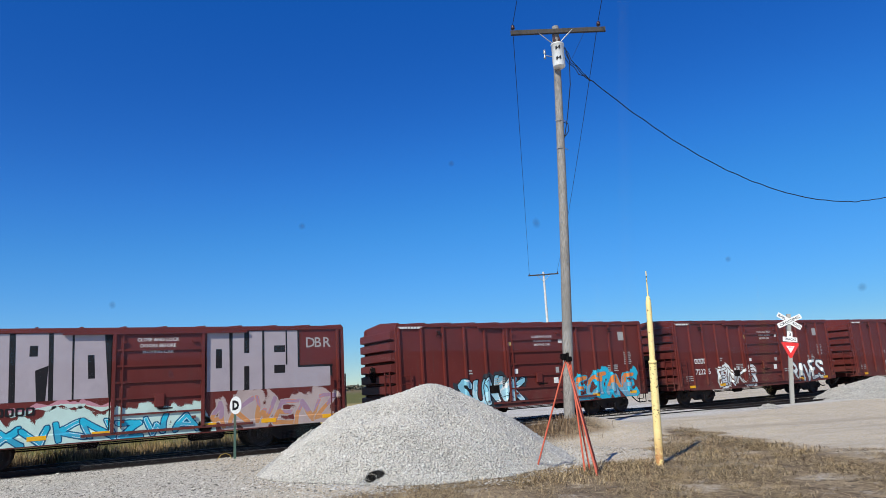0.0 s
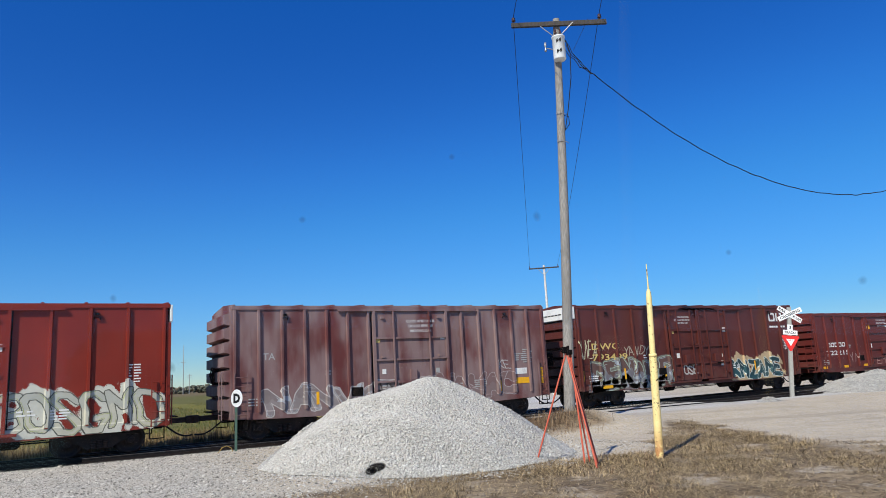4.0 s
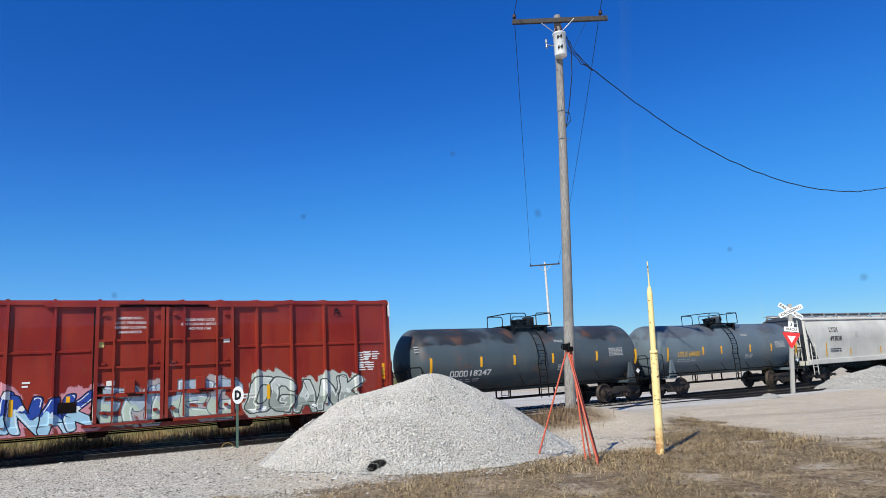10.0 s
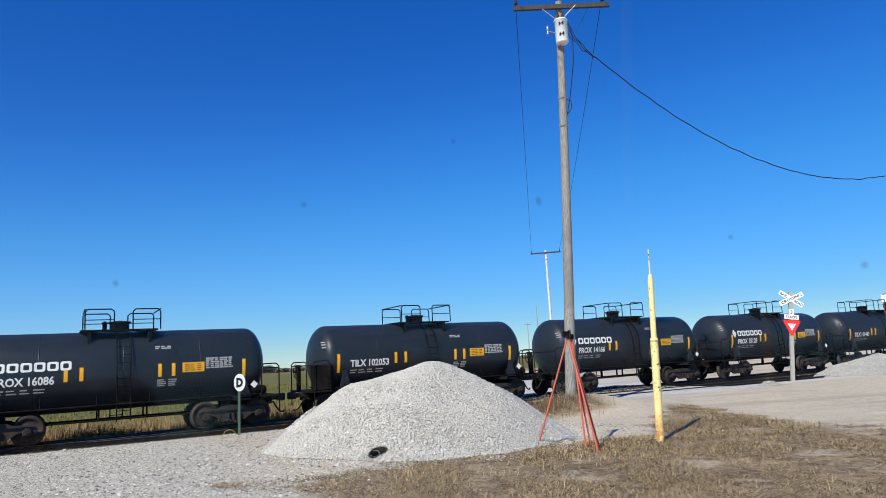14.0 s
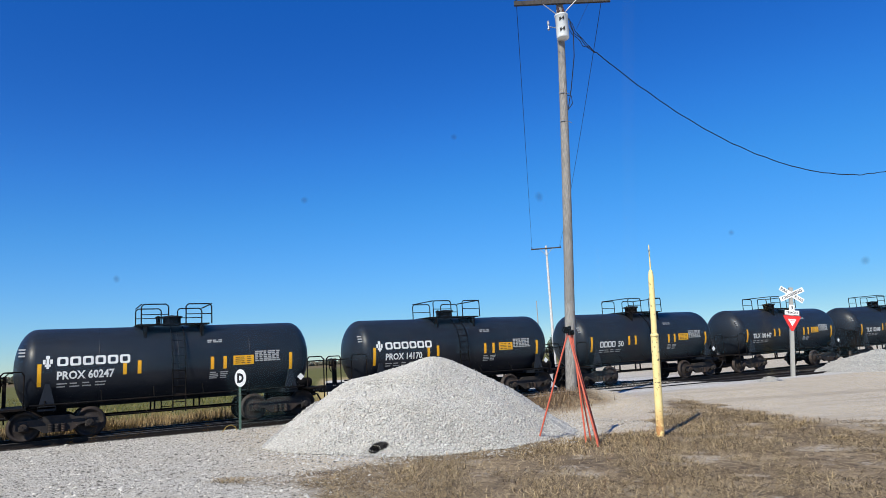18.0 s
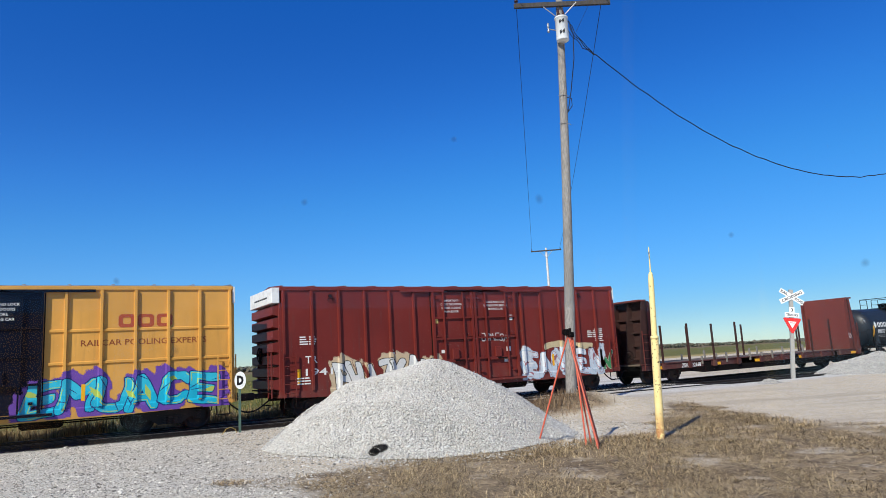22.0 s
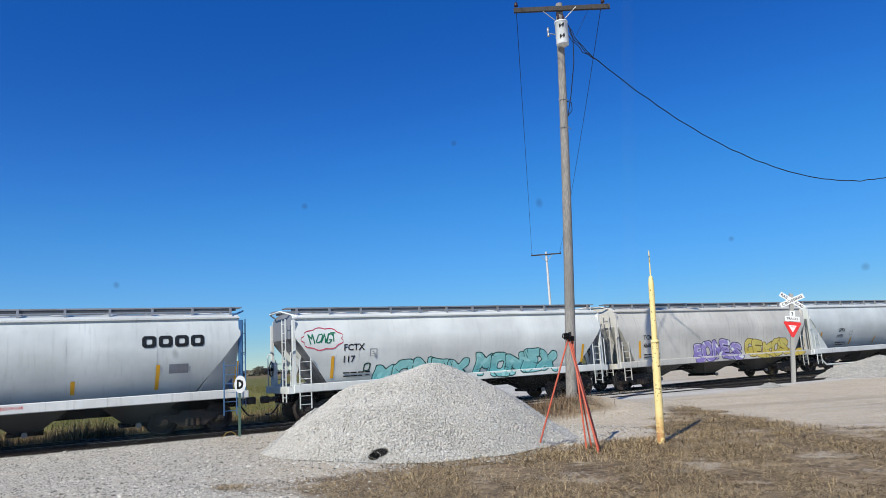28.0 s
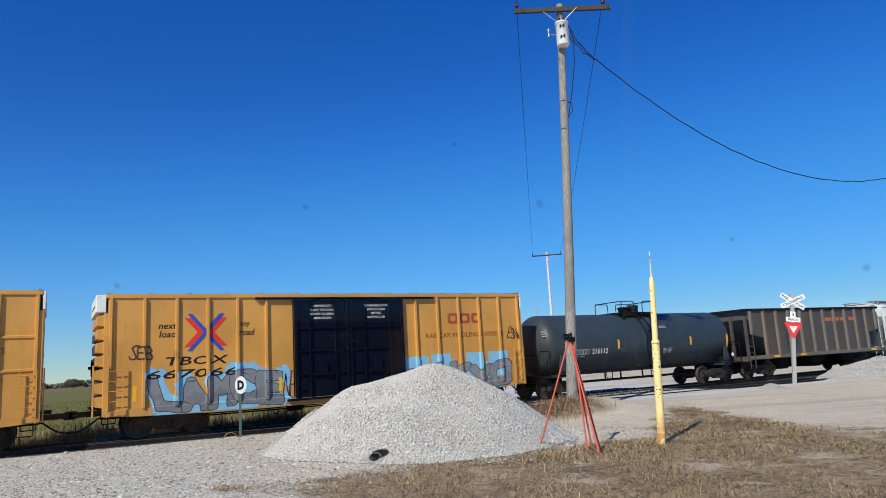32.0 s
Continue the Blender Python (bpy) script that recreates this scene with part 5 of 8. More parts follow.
def door(car, a, b, z0, z1, s, w, mat, style):
    """One side door with its frame, bars and lock rods."""
    y = s * w
    def bx(x0, x1, d0, d1, za, zb, c=0.0):
        p, q = sorted((y + s * d0, y + s * d1))
        return Geo().box(x0, x1, p, q, za, zb, c)
    d = part("door", bx(a, b, 0.0, 0.05, z0, z1, 0.012), mat, car)
    if style == "plug":
        n = 4
        for i in range(1, n):
            z = z0 + (z1 - z0) * i * 0.235
            part("door_rail", bx(a + 0.05, b - 0.05, 0.05, 0.12, z - 0.035, z + 0.035), mat, d)
        for k in (0.26, 0.74):
            x = a + (b - a) * k
            g = bx(x - 0.025, x + 0.025, 0.10, 0.16, z0 + 0.02, z1)
            part("lock_rod", g, mat, d)
        for x in (a + 0.05, b - 0.05):
            part("door_stile", bx(x - 0.05, x + 0.05, 0.05, 0.13, z0, z1), mat, d)
        g = bx(a + (b - a) * 0.3, a + (b - a) * 0.7, 0.09, 0.14, z0 + 0.75, z0 + 0.83)
        part("door_handle", g, mat, d)
        part("lower_track", bx(a - 0.3, b + 0.3, 0.0, 0.14, z0 - 0.1, z0 - 0.02), mat, d)
    else:
        n = 6
        for i in range(1, n):
            z = z0 + (z1 - z0) * i / n
            part("door_rail", bx(a + 0.06, b - 0.06, 0.05, 0.11, z - 0.03, z + 0.03), mat, d)
        for x in (a + 0.05, b - 0.05):
            part("door_stile", bx(x - 0.05, x + 0.05, 0.05, 0.13, z0, z1), mat, d)
        x = a + 0.3
        part("lock_rod", bx(x - 0.02, x + 0.02, 0.075, 0.12, z0 + 0.1, z1), mat, d)
        part("lower_track", bx(a - 0.8, b + 1.6, 0.0, 0.10, z0 - 0.08, z0), mat, d)
    part("upper_track", bx(a - 1.4, b + 1.4, 0.04, 0.13, z1, z1 + 0.08), mat, d)
    # flat dark strips stand in for the shade along the door edges
    for x in (a - 0.05, b + 0.01):
        part("door_gap_shade", bx(x, x + 0.04, -0.01, 0.006, z0, z1), M_FRAME, d, "dark strip painted as the shaded gap beside the door")
    xm, zl = a + (b - a) * 0.5, z0 + (z1 - z0) * 0.3
    part("lock_box", bx(xm - 0.14, xm + 0.16, 0.05, 0.15, zl - 0.22, zl + 0.2, 0.015), mat, d, "door lock housing")
    part("lock_lever", bx(xm - 0.05, xm + 0.4, 0.15, 0.18, zl - 0.3, zl - 0.25), M_FRAME, d)
    for k in (0.12, 0.88):
        x = a + (b - a) * k
        for zz in (z0 + 0.3, z0 + (z1 - z0) * 0.5, z1 - 0.25):
            part("rod_guide", bx(x - 0.06, x + 0.06, 0.05, 0.14, zz - 0.04, zz + 0.04), mat, d)
    return d


def even(h, n, inset=0.75):
    return [-h + inset + (2 * h - 2 * inset) * i / (n - 1) for i in range(n)]


# tank cars
def tank_car(label, centre, length, R, zc, mat, platform="full", dark=M_FRAME, steps=True, boxy=False):
    car = start_car("tank_car", label, "tank car", centre)
    h = length / 2
    prof = []
    hd = R * 0.5
    for i in range(9):
        a = math.pi / 2 * i / 8
        prof.append((-h + hd - hd * math.cos(a), R * math.sin(a)))
    prof += [(-prof_x, r) for prof_x, r in reversed([(p[0], p[1]) for p in prof])]
    tank = part("tank", Geo().revolve(prof, 56, (0, 0, zc), 0), mat, car)
    for k in (-0.5, 0.0, 0.5) if length < 11 else (-0.6, -0.2, 0.2, 0.6):
        part("weld_band", Geo().revolve([(k * h - 0.02, R * 0.99), (k * h - 0.015, R + 0.004), (k * h + 0.015, R + 0.004), (k * h + 0.02, R * 0.99)], 48, (0, 0, zc), 0), mat, tank)
    wr = (R, zc)
    zt = zc + R
    DRAPE[car.name] = lambda x, z: np.sqrt(np.maximum(R * R - (z - zc) ** 2, 0.01)) + 0.006
    if platform == "open":
        part("valve_housing", Geo().revolve([(-0.05, 0.0), (-0.05, 0.26), (0.36, 0.26), (0.38, 0.28), (0.43, 0.28), (0.46, 0.18), (0.47, 0.0)], 20, (0.45, -0.1, zt), 2), mat, car, "round valve housing")
        part("housing_latch", Geo().box(0.38, 0.52, -0.42, -0.36, zt + 0.2, zt + 0.36, 0.01), dark, car)
    for k in range(3):
        w_ = (0.34, 0.22, 0.28)[k]
        patch(-h + 0.16, -h + 0.16 + w_, zc + 0.62 - k * 0.11, zc + 0.67 - k * 0.11, M_DIM, car, wrap=(R * 0.86, zc + 0.02), name="head_stencil")
    # platform, railing, manway
    px = -0.1
    pl = Geo()
    for yy in (-1, 1):
        pl.box(px - 1.15, px + 1.15, min(yy * 0.45, yy * 0.95), max(yy * 0.45, yy * 0.95), zt - 0.02, zt + 0.03)
    pl.box(px - 1.15, px - 0.55, -0.5, 0.5, zt, zt + 0.04)
    pl.box(px + 0.55, px + 1.15, -0.5, 0.5, zt, zt + 0.04)
    for x in (-0.9, 0.9):
        pl.box(px + x - 0.05, px + x + 0.05, -0.95, -0.45, zt - 0.42, zt)
        pl.box(px + x - 0.05, px + x + 0.05, 0.45, 0.95, zt - 0.42, zt)
    plat = part("platform", pl, dark, car, "steel grating platform")
    hr = 0.69 if platform == "full" else 0.57
    def rail_loop(pts):
        return Geo().tube(pts, 0.022, 6)
    for yy in (-0.93, 0.93):
        for x0, x1 in ((-1.13, -0.28), (0.28, 1.13)):
            g = rail_loop([(x0, yy, zt), (x0, yy, zt + hr - 0.08), (x0 + 0.08, yy, zt + hr), (x1 - 0.08, yy, zt + hr), (x1, yy, zt + hr - 0.08), (x1, yy, zt)])
            g.tube([(x0, yy, zt + hr * 0.5), (x1, yy, zt + hr * 0.5)], 0.016, 5) if platform == "full" else None
            part("handrail", g, dark, plat)
    for x in (-1.13, 1.13):
        part("handrail", rail_loop([(x, -0.93, zt + hr), (x, 0.93, zt + hr)]), dark, plat)
    part("manway", Geo().revolve([(0, 0.30), (0.26, 0.30), (0.27, 0.36), (0.33, 0.36), (0.35, 0.2), (0.38, 0.0)], 22, (px + 0.05, 0, zt), 2), dark, car, "bolted manway cover")
    part("valve", Geo().revolve([(0, 0.07), (0.25, 0.07), (0.26, 0.1), (0.3, 0.1), (0.36, 0.0)], 12, (px - 0.42, -0.2, zt), 2), dark, car)
    # side ladders
    for s in (-1, 1):
        lx = 0.0
        g = Geo()
        for k in (-0.2, 0.2):
            pts = []
            for i in range(9):
                a = math.radians(62 - i * 9.5)
                rr = R + 0.10
                pts.append((lx + k, s * rr * math.cos(a), zc + rr * math.sin(a)))
            pts += [(lx + k, s * (R + 0.12), zc - 0.6), (lx + k, s * (R + 0.12), 0.55)]
            g.tube(pts, 0.022, 5)
        lad = part("ladder", g, dark, car)
        for i in range(11):
            z = 0.62 + (zt - 0.3 - 0.62) * i / 10
            a = math.asin(max(-1, min(1, (z - zc) / (R + 0.1))))
            yy = s * ((R + 0.1) * math.cos(a) if z > zc - 0.1 else R + 0.12)
            part("rung", Geo().cyl((lx - 0.2, yy, z), (lx + 0.2, yy, z), 0.015, 5), dark, lad)
        g = Geo().tube([(-h + 0.5, s * (R + 0.14), zc - R + 0.2), (h - 0.5, s * (R + 0.14), zc - R + 0.2)], 0.03, 6)
        for i in range(6):
            x = -h + 0.9 + (2 * h - 1.8) * i / 5
            g.tube([(x, s * (R + 0.14), zc - R + 0.2), (x, s * (R - 0.12), zc - 0.75)], 0.018, 5)
        part("grab_rail", g, dark, car)
        g = Geo()
        for i in range(4):
            x = -h + 2.4 + (2 * h - 4.8) * i / 3 + 0.12 * (i % 2)
            g.box(x - 0.025, x + 0.025, s * 0.55 - 0.03, s * 0.55 + 0.03, 0.55, 0.95)
        g.cyl((-h + 1.9, s * 0.55, 0.58), (h - 1.9, s * 0.55, 0.58), 0.03, 6)
        part("brake_rigging", g, M_FRAME, car)
        for k in (-1, 1):
            x = k * (h - 0.95)
            g = Geo().prism([(x - 0.24, 0.96), (x + 0.24, 0.96), (x + 0.06, zc - 0.45), (x - 0.06, zc - 0.45)], 1, min(s * (R - 0.05), s * (R + 0.05)), max(s * (R - 0.05), s * (R + 0.05)))
            g.box(x - 0.24, x + 0.24, min(s * 0.3, s * (R + 0.05)), max(s * 0.3, s * (R + 0.05)), 0.9, 1.02)
            part("saddle", g, mat, car, "steel bolster saddle")
    for s in (-1, 1):
        x0 = s * (h - 1.5)
        x1 = s * (h + 0.32)
        a, b = sorted((x0, x1))
        g = Geo().box(a, b, -0.28, 0.28, 0.66, 0.98, 0.02)
        part("stub_sill", g, dark, car)
        a, b = sorted((s * (h - 0.4), x1))
        part("end_platform", Geo().box(a, b, -1.4, 1.4, 0.96, 1.02), dark, car)
        xe = x1 - s * 0.04
        for yy in (-1.36, 1.36):
            part("end_post", rail_loop([(xe, yy, 0.45), (xe, yy, 2.0), (xe - s * 0.1, yy, 2.1), (xe - s * 0.55, yy, 2.1), (xe - s * 0.62, yy, 2.0), (xe - s * 0.62, yy, 1.0)]), dark, car)
        part("end_handrail", rail_loop([(xe, -1.36, 1.95), (xe, 1.36, 1.95)]), dark, car)
    brake_wheel(car, -h - 0.36, 0.55, 1.75, 0.26)
    part("brake_stand", Geo().box(-h - 0.3, -h - 0.2, 0.42, 0.68, 1.0, 2.0), dark, car)
    part("air_reservoir", Geo().revolve([(-0.5, 0), (-0.47, 0.12), (-0.4, 0.17), (0.4, 0.17), (0.47, 0.12), (0.5, 0)], 14, (h - 0.6, -1.1, 1.2), 0), dark, car)
    if boxy:
        part("equipment_box", Geo().box(-h - 0.2, -h + 0.5, -1.3, -0.75, 1.02, 1.95, 0.03), dark, car)
    pc = Geo()
    for x in (h - 0.62,):
        q = 0.13
        pc.add([(x, -R - 0.16, 1.42 + q), (x + q, -R - 0.16, 1.42), (x, -R - 0.16, 1.42 - q), (x - q, -R - 0.16, 1.42)], [(0, 1, 2, 3)])
    part("placard", pc, M_WHITE, car, "white diamond placard")
    couplers(car, length + 0.5, 0.36 if length > 9.6 else 0.51)
    trucks(car, h - 1.25)
    return car, wr


def tank_marks(car, wr, h, name=None, num="", brand=None, mat=M_WHITE, zmark=None, refl=None, panel=True, nx=None, bsize=1.0, notice=True):
    R, zc = wr
    zm = zc - 0.36 if zmark is None else zmark
    nx = -h + 1.2 if nx is None else nx
    if brand == "blocks":
        # company name as plain rounded blocks with an emblem
        mark_row(nx, nx + 2.1, zm + 0.42, zm + 0.70, 6, M_WHITE, car, wrap=wr, stroke=0.27, label="white hollow block of the company mark")
        for dx, dz, w_, h_ in ((-0.38, 0.50, 0.07, 0.14), (-0.19, 0.50, 0.07, 0.14), (-0.33, 0.42, 0.16, 0.07), (-0.285, 0.36, 0.07, 0.34), (-0.30, 0.66, 0.10, 0.10)):
            patch(nx + dx, nx + dx + w_, zm + dz, zm + dz + h_, M_WHITE, car, wrap=wr, name="emblem")
    if name:
        word(name + " " + num, nx, zm, 0.27 * bsize, mat, car, wrap=wr, bold=0.03, width=1.6 * bsize)
    patch(nx, nx + 1.4, zm - 0.28, zm - 0.08, M_DIM, car, wrap=wr, rows=2, cols=4, fill=0.35, seed=3)
    for x in (refl or (-4.0, -1.63, -1.2, 1.08, 1.5, 3.8)):
        end = abs(x) > h - 1.2
        patch(x - 0.055, x + 0.055, zc - (0.55 if end else 0.3), zc + (0.15 if end else 0.12), M_YELLOW, car, wrap=wr, name="reflector", label="yellow reflective strip")
    if panel:
        patch(h - 2.2, h - 1.3, zc - 0.12, zc + 0.26, M_DIM, car, wrap=wr, rows=6, cols=6, fill=0.7, seed=5, name="test_stencil")
    if panel and notice:
        patch(h - 2.95, h - 2.25, zc - 0.2, zc + 0.12, M_YELLOW, car, wrap=wr, name="notice_panel", label="yellow notice panel")
        patch(h - 2.88, h - 2.3, zc - 0.17, zc + 0.09, M_BLACK, car, wrap=(wr[0] + 0.006, wr[1]), rows=4, cols=3, fill=0.35, seed=9, name="notice_print")
    patch(1.0, 1.7, zc - 0.65, zc - 0.38, M_DIM, car, wrap=wr, rows=4, cols=2, fill=0.5, seed=7)
    patch(0.95, 1.5, zc + 0.62, zc + 0.76, M_DIM, car, wrap=wr, rows=2, cols=3, fill=0.6, seed=8)


# covered hoppers
def covered_hopper(label, rear, front, top, mat, end_mat=None, slope_dark=None, sill_mat=None, curved=True, overhang=0.75, pockets=3, walk_mat=None, end_fan=True, drop=1.3, cut_in=1.15, gusset=False, low=1.38, rib_at=(), step=None):
    L = front - rear
    car = start_car("covered_hopper", label, "covered hopper", (rear + front) / 2)
    h = L / 2
    hb = h - overhang * 0.35
    zs = 1.33
    if gusset:
        prof = [(-low, zs), (-1.13, zs + 0.42), (-1.33, zs + 0.75), (-1.46, zs + 1.05), (-1.53, zs + 1.35), (-1.55, zs + 1.62), (-1.50, zs + 1.95), (-1.38, top - 0.42), (-1.30, top - 0.3), (-1.28, top - 0.27), (-1.15, top - 0.16), (-0.7, top - 0.06), (0, top - 0.03)]
    elif curved:
        prof = [(-low, zs), (-low * 0.6 - 0.60, zs + 0.35), (-low * 0.25 - 1.12, zs + 0.75), (-1.51, zs + 1.1), (-1.55, zs + 1.4), (-1.54, zs + 1.65), (-1.47, zs + 1.95), (-1.36, top - 0.42), (-1.30, top - 0.3), (-1.28, top - 0.27), (-1.15, top - 0.16), (-0.7, top - 0.06), (0, top - 0.03)]
    else:
        prof = [(-1.5, zs), (-1.5, zs + 0.8), (-1.5, zs + 1.6), (-1.5, top - 0.5), (-1.5, top - 0.16), (-1.56, top - 0.15), (-1.56, top - 0.06), (-0.9, top - 0.0), (0, top + 0.03)]
    zcut, slope_in = top - drop, cut_in
    def hl(z):
        return hb if z >= zcut else hb - slope_in * min(1.0, (zcut - z) / (zcut - (step or zs)))
    pts = []
    for (ya, za), (yb, zb) in zip(prof, prof[1:]):
        pts.append((ya, za))
        for zi in (step or zs, zcut):
            if za < zi < zb:
                k = (zi - za) / (zb - za)
                pts.append((ya + (yb - ya) * k, zi))
    pts.append(prof[-1])
    full = pts + [(-y, z) for y, z in reversed(pts[:-1])]
    n = len(full)
    g = Geo()
    v = [(-hl(z), y, z) for y, z in full] + [(hl(z), y, z) for y, z in full]
    g.add(v, [(i, i + 1, n + i + 1, n + i) for i in range(n - 1)], True)
    body = part("body", g, mat, car)
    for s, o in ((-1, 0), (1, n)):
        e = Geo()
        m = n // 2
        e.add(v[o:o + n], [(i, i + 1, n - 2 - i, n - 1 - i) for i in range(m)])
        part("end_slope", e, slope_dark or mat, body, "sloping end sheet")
    if gusset:
        for s in (-1, 1):
            for yy in (-1, 1):
                gg = Geo()
                gg.add([(s * hb, yy * 1.47, zcut), (s * (hb - slope_in), yy * (1.2 if s > 0 else 1.42), zs), (s * (hb - 0.02), yy * (0.35 if s > 0 else 1.32), zs), (s * hb, yy * (0.9 if s > 0 else 1.4), zcut)], [(0, 1, 2), (0, 2, 3)])
                part("end_gusset", gg, mat, body, "angled corner sheet")
    for x in np.linspace(-hb * 0.66, hb * 0.66, 5):
        if curved:
            sg = Geo()
            q = [(y - 0.004, z) for y, z in pts if z <= top - 0.3]
            sg.add([(x - 0.012, y, z) for y, z in q] + [(x + 0.012, y, z) for y, z in q], [(i, i + 1, len(q) + i + 1, len(q) + i) for i in range(len(q) - 1)])
            part("weld_seam", sg, mat, body)
    if curved:
        for s in (-1, 1):
            part("roof_edge", Geo().prism([(s * 1.28, top - 0.30), (s * 1.40, top - 0.29), (s * 1.40, top - 0.24), (s * 1.26, top - 0.22)], 0, -hb, hb), sill_mat or mat, body)
    for x in rib_at:
        zb = zs if abs(x) < hb - slope_in else zs + (abs(x) - (hb - slope_in)) / slope_in * (zcut - zs)
        for s in (-1, 1):
            part("side_post", Geo().prism([(x - 0.08, s * 1.496), (x - 0.05, s * 1.57), (x + 0.05, s * 1.57), (x + 0.08, s * 1.496)], 2, min(zb, top - 0.7), top - 0.17), mat, car)
    sm = sill_mat or mat
    yy_, zz_ = np.array([-p[0] for p in prof]), np.array([p[1] for p in prof])
    DRAPE[car.name] = lambda x, z: np.where(z < zs + 0.035, 1.542, np.interp(z, zz_, yy_) + 0.004)
    for s in (-1, 1):
        ya, yb = sorted((s * 1.54, s * 1.36))
        part("side_sill", Geo().box(-h + 0.2, h - 0.2, ya, yb, 1.07, zs + 0.03, 0.02), sm, car)
    # discharge pockets
    for i in range(pockets):
        x = -h + 3.4 + (L - 6.8) * i / (pockets - 1)
        wq = (L - 6.8) / pockets * 0.5
        g = Geo()
        a = [(x - wq, -1.35, 1.1), (x + wq, -1.35, 1.1), (x + wq, 1.35, 1.1), (x - wq, 1.35, 1.1)]
        b = [(x - 0.4, -0.45, 0.46), (x + 0.4, -0.45, 0.46), (x + 0.4, 0.45, 0.46), (x - 0.4, 0.45, 0.46)]
        g.add(a + b, [(0, 1, 5, 4), (1, 2, 6, 5), (2, 3, 7, 6), (3, 0, 4, 7), (4, 5, 6, 7), (3, 2, 1, 0)])
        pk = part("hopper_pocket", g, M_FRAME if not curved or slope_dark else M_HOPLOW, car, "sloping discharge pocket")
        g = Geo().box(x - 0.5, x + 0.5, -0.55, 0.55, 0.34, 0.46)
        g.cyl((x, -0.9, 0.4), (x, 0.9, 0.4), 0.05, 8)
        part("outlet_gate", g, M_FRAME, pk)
        if curved:
            part("outlet_cap", Geo().cyl((x, -0.86, 0.4), (x, -0.95, 0.4), 0.085, 12), M_CAP, pk, "pale outlet cap")
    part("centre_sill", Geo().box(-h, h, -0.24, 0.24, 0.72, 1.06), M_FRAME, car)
    # end frames with posts, ladders and bulkhead gussets
    em = end_mat or mat
    for s in (-1, 1):
        xe = s * (h - 0.25)
        em = (end_mat or mat) if s > 0 or end_mat != P_BLUE else mat
        for yy in (-1, 1):
            part("corner_post", Geo().box(xe - 0.06, xe + 0.06, min(yy * 1.47, yy * 1.33), max(yy * 1.47, yy * 1.33), 1.1, top - 0.35, 0.01), em, car)
            ladder(car, s * (h - 0.62), yy * 1.53, 0.5, 2.3, em, 6, 0.42)
            part("grab_iron", Geo().tube([(s * (h - 0.1), yy * 1.5, 1.3), (s * (h - 0.1), yy * 1.5, 2.5), (s * (h - 0.3), yy * 1.5, 2.6)], 0.02, 5), em, car)
        ladder(car, s * (h - 0.02), -0.95, 0.75, top - 0.3, em, 9, 0.42, "y")
        part("end_sill", Geo().box(min(xe, s * h), max(xe, s * h), -1.5, 1.5, 1.05, 1.3, 0.01), sm, car)
        part("end_deck", Geo().box(min(s * (h - 1.7), s * (h - 0.1)), max(s * (h - 1.7), s * (h - 0.1)), -1.3, 1.3, 1.05, 1.12), M_FRAME, car)
        if end_fan:
            for yy in (-0.62, 0.62):
                part("end_brace", Geo().prism([(s * (h - 0.4), 1.12), (s * (h - 0.3), 1.12), (s * (h - 0.55), top - 1.15), (s * (h - 0.9), top - 1.2)], 1, yy - 0.04, yy + 0.04), em, car)
        part("top_brace", Geo().tube([(s * (hb - 0.2), -1.2, top - 0.2), (s * (h + 0.02), -0.7, top + 0.02), (s * (h + 0.02), 0.7, top + 0.02), (s * (hb - 0.2), 1.2, top - 0.2)], 0.03, 6), em, car)
    # running board
    wm = walk_mat or M_GALV
    for s in (-1, 1):
        g = Geo()
        for k in (0.52, 0.74, 0.96):
            ya, yb = sorted((s * k, s * (k + 0.07)))
            g.box(-h + 0.1, h - 0.1, ya, yb, top + 0.1, top + 0.14)
        rb = part("running_board", g, wm, car, "grated roof walkway")
        part("walkway_mesh", Geo().box(-h + 0.3, h - 0.3, min(s * 1.0, s * 0.985), max(s * 1.0, s * 0.985), top + 0.0, top + 0.09), M_MESH, rb, "dark steel mesh edge")
        kk = int(L / 1.35)
        for i in range(kk + 1):
            x = -h + 0.5 + (L - 1.0) * i / kk
            part("walkway_bracket", Geo().prism([(s * 1.02, top - 0.16), (s * 1.1, top - 0.16), (s * 1.08, top + 0.14), (s * 0.5, top + 0.1), (s * 0.5, top + 0.06), (s * 1.0, top + 0.06)], 0, x - 0.035, x + 0.035), wm, rb)
    for i in range(10 if curved else 6):
        x = -hb + 0.9 + (2 * hb - 1.8) * i / (9 if curved else 5)
        part("roof_hatch", Geo().revolve([(0, 0.33), (0.04, 0.33), (0.06, 0.25), (0.07, 0.0)], 14, (x, 0, top - 0.06), 2), mat, car)
    brake_wheel(car, -h - 0.05, 0.5, 1.95)
    part("brake_stand", Geo().box(-h + 0.02, -h + 0.15, 0.36, 0.64, 1.1, 2.2), em, car)
    couplers(car, L - 0.2, 0.6)
    trucks(car, h - 1.75)
    return car


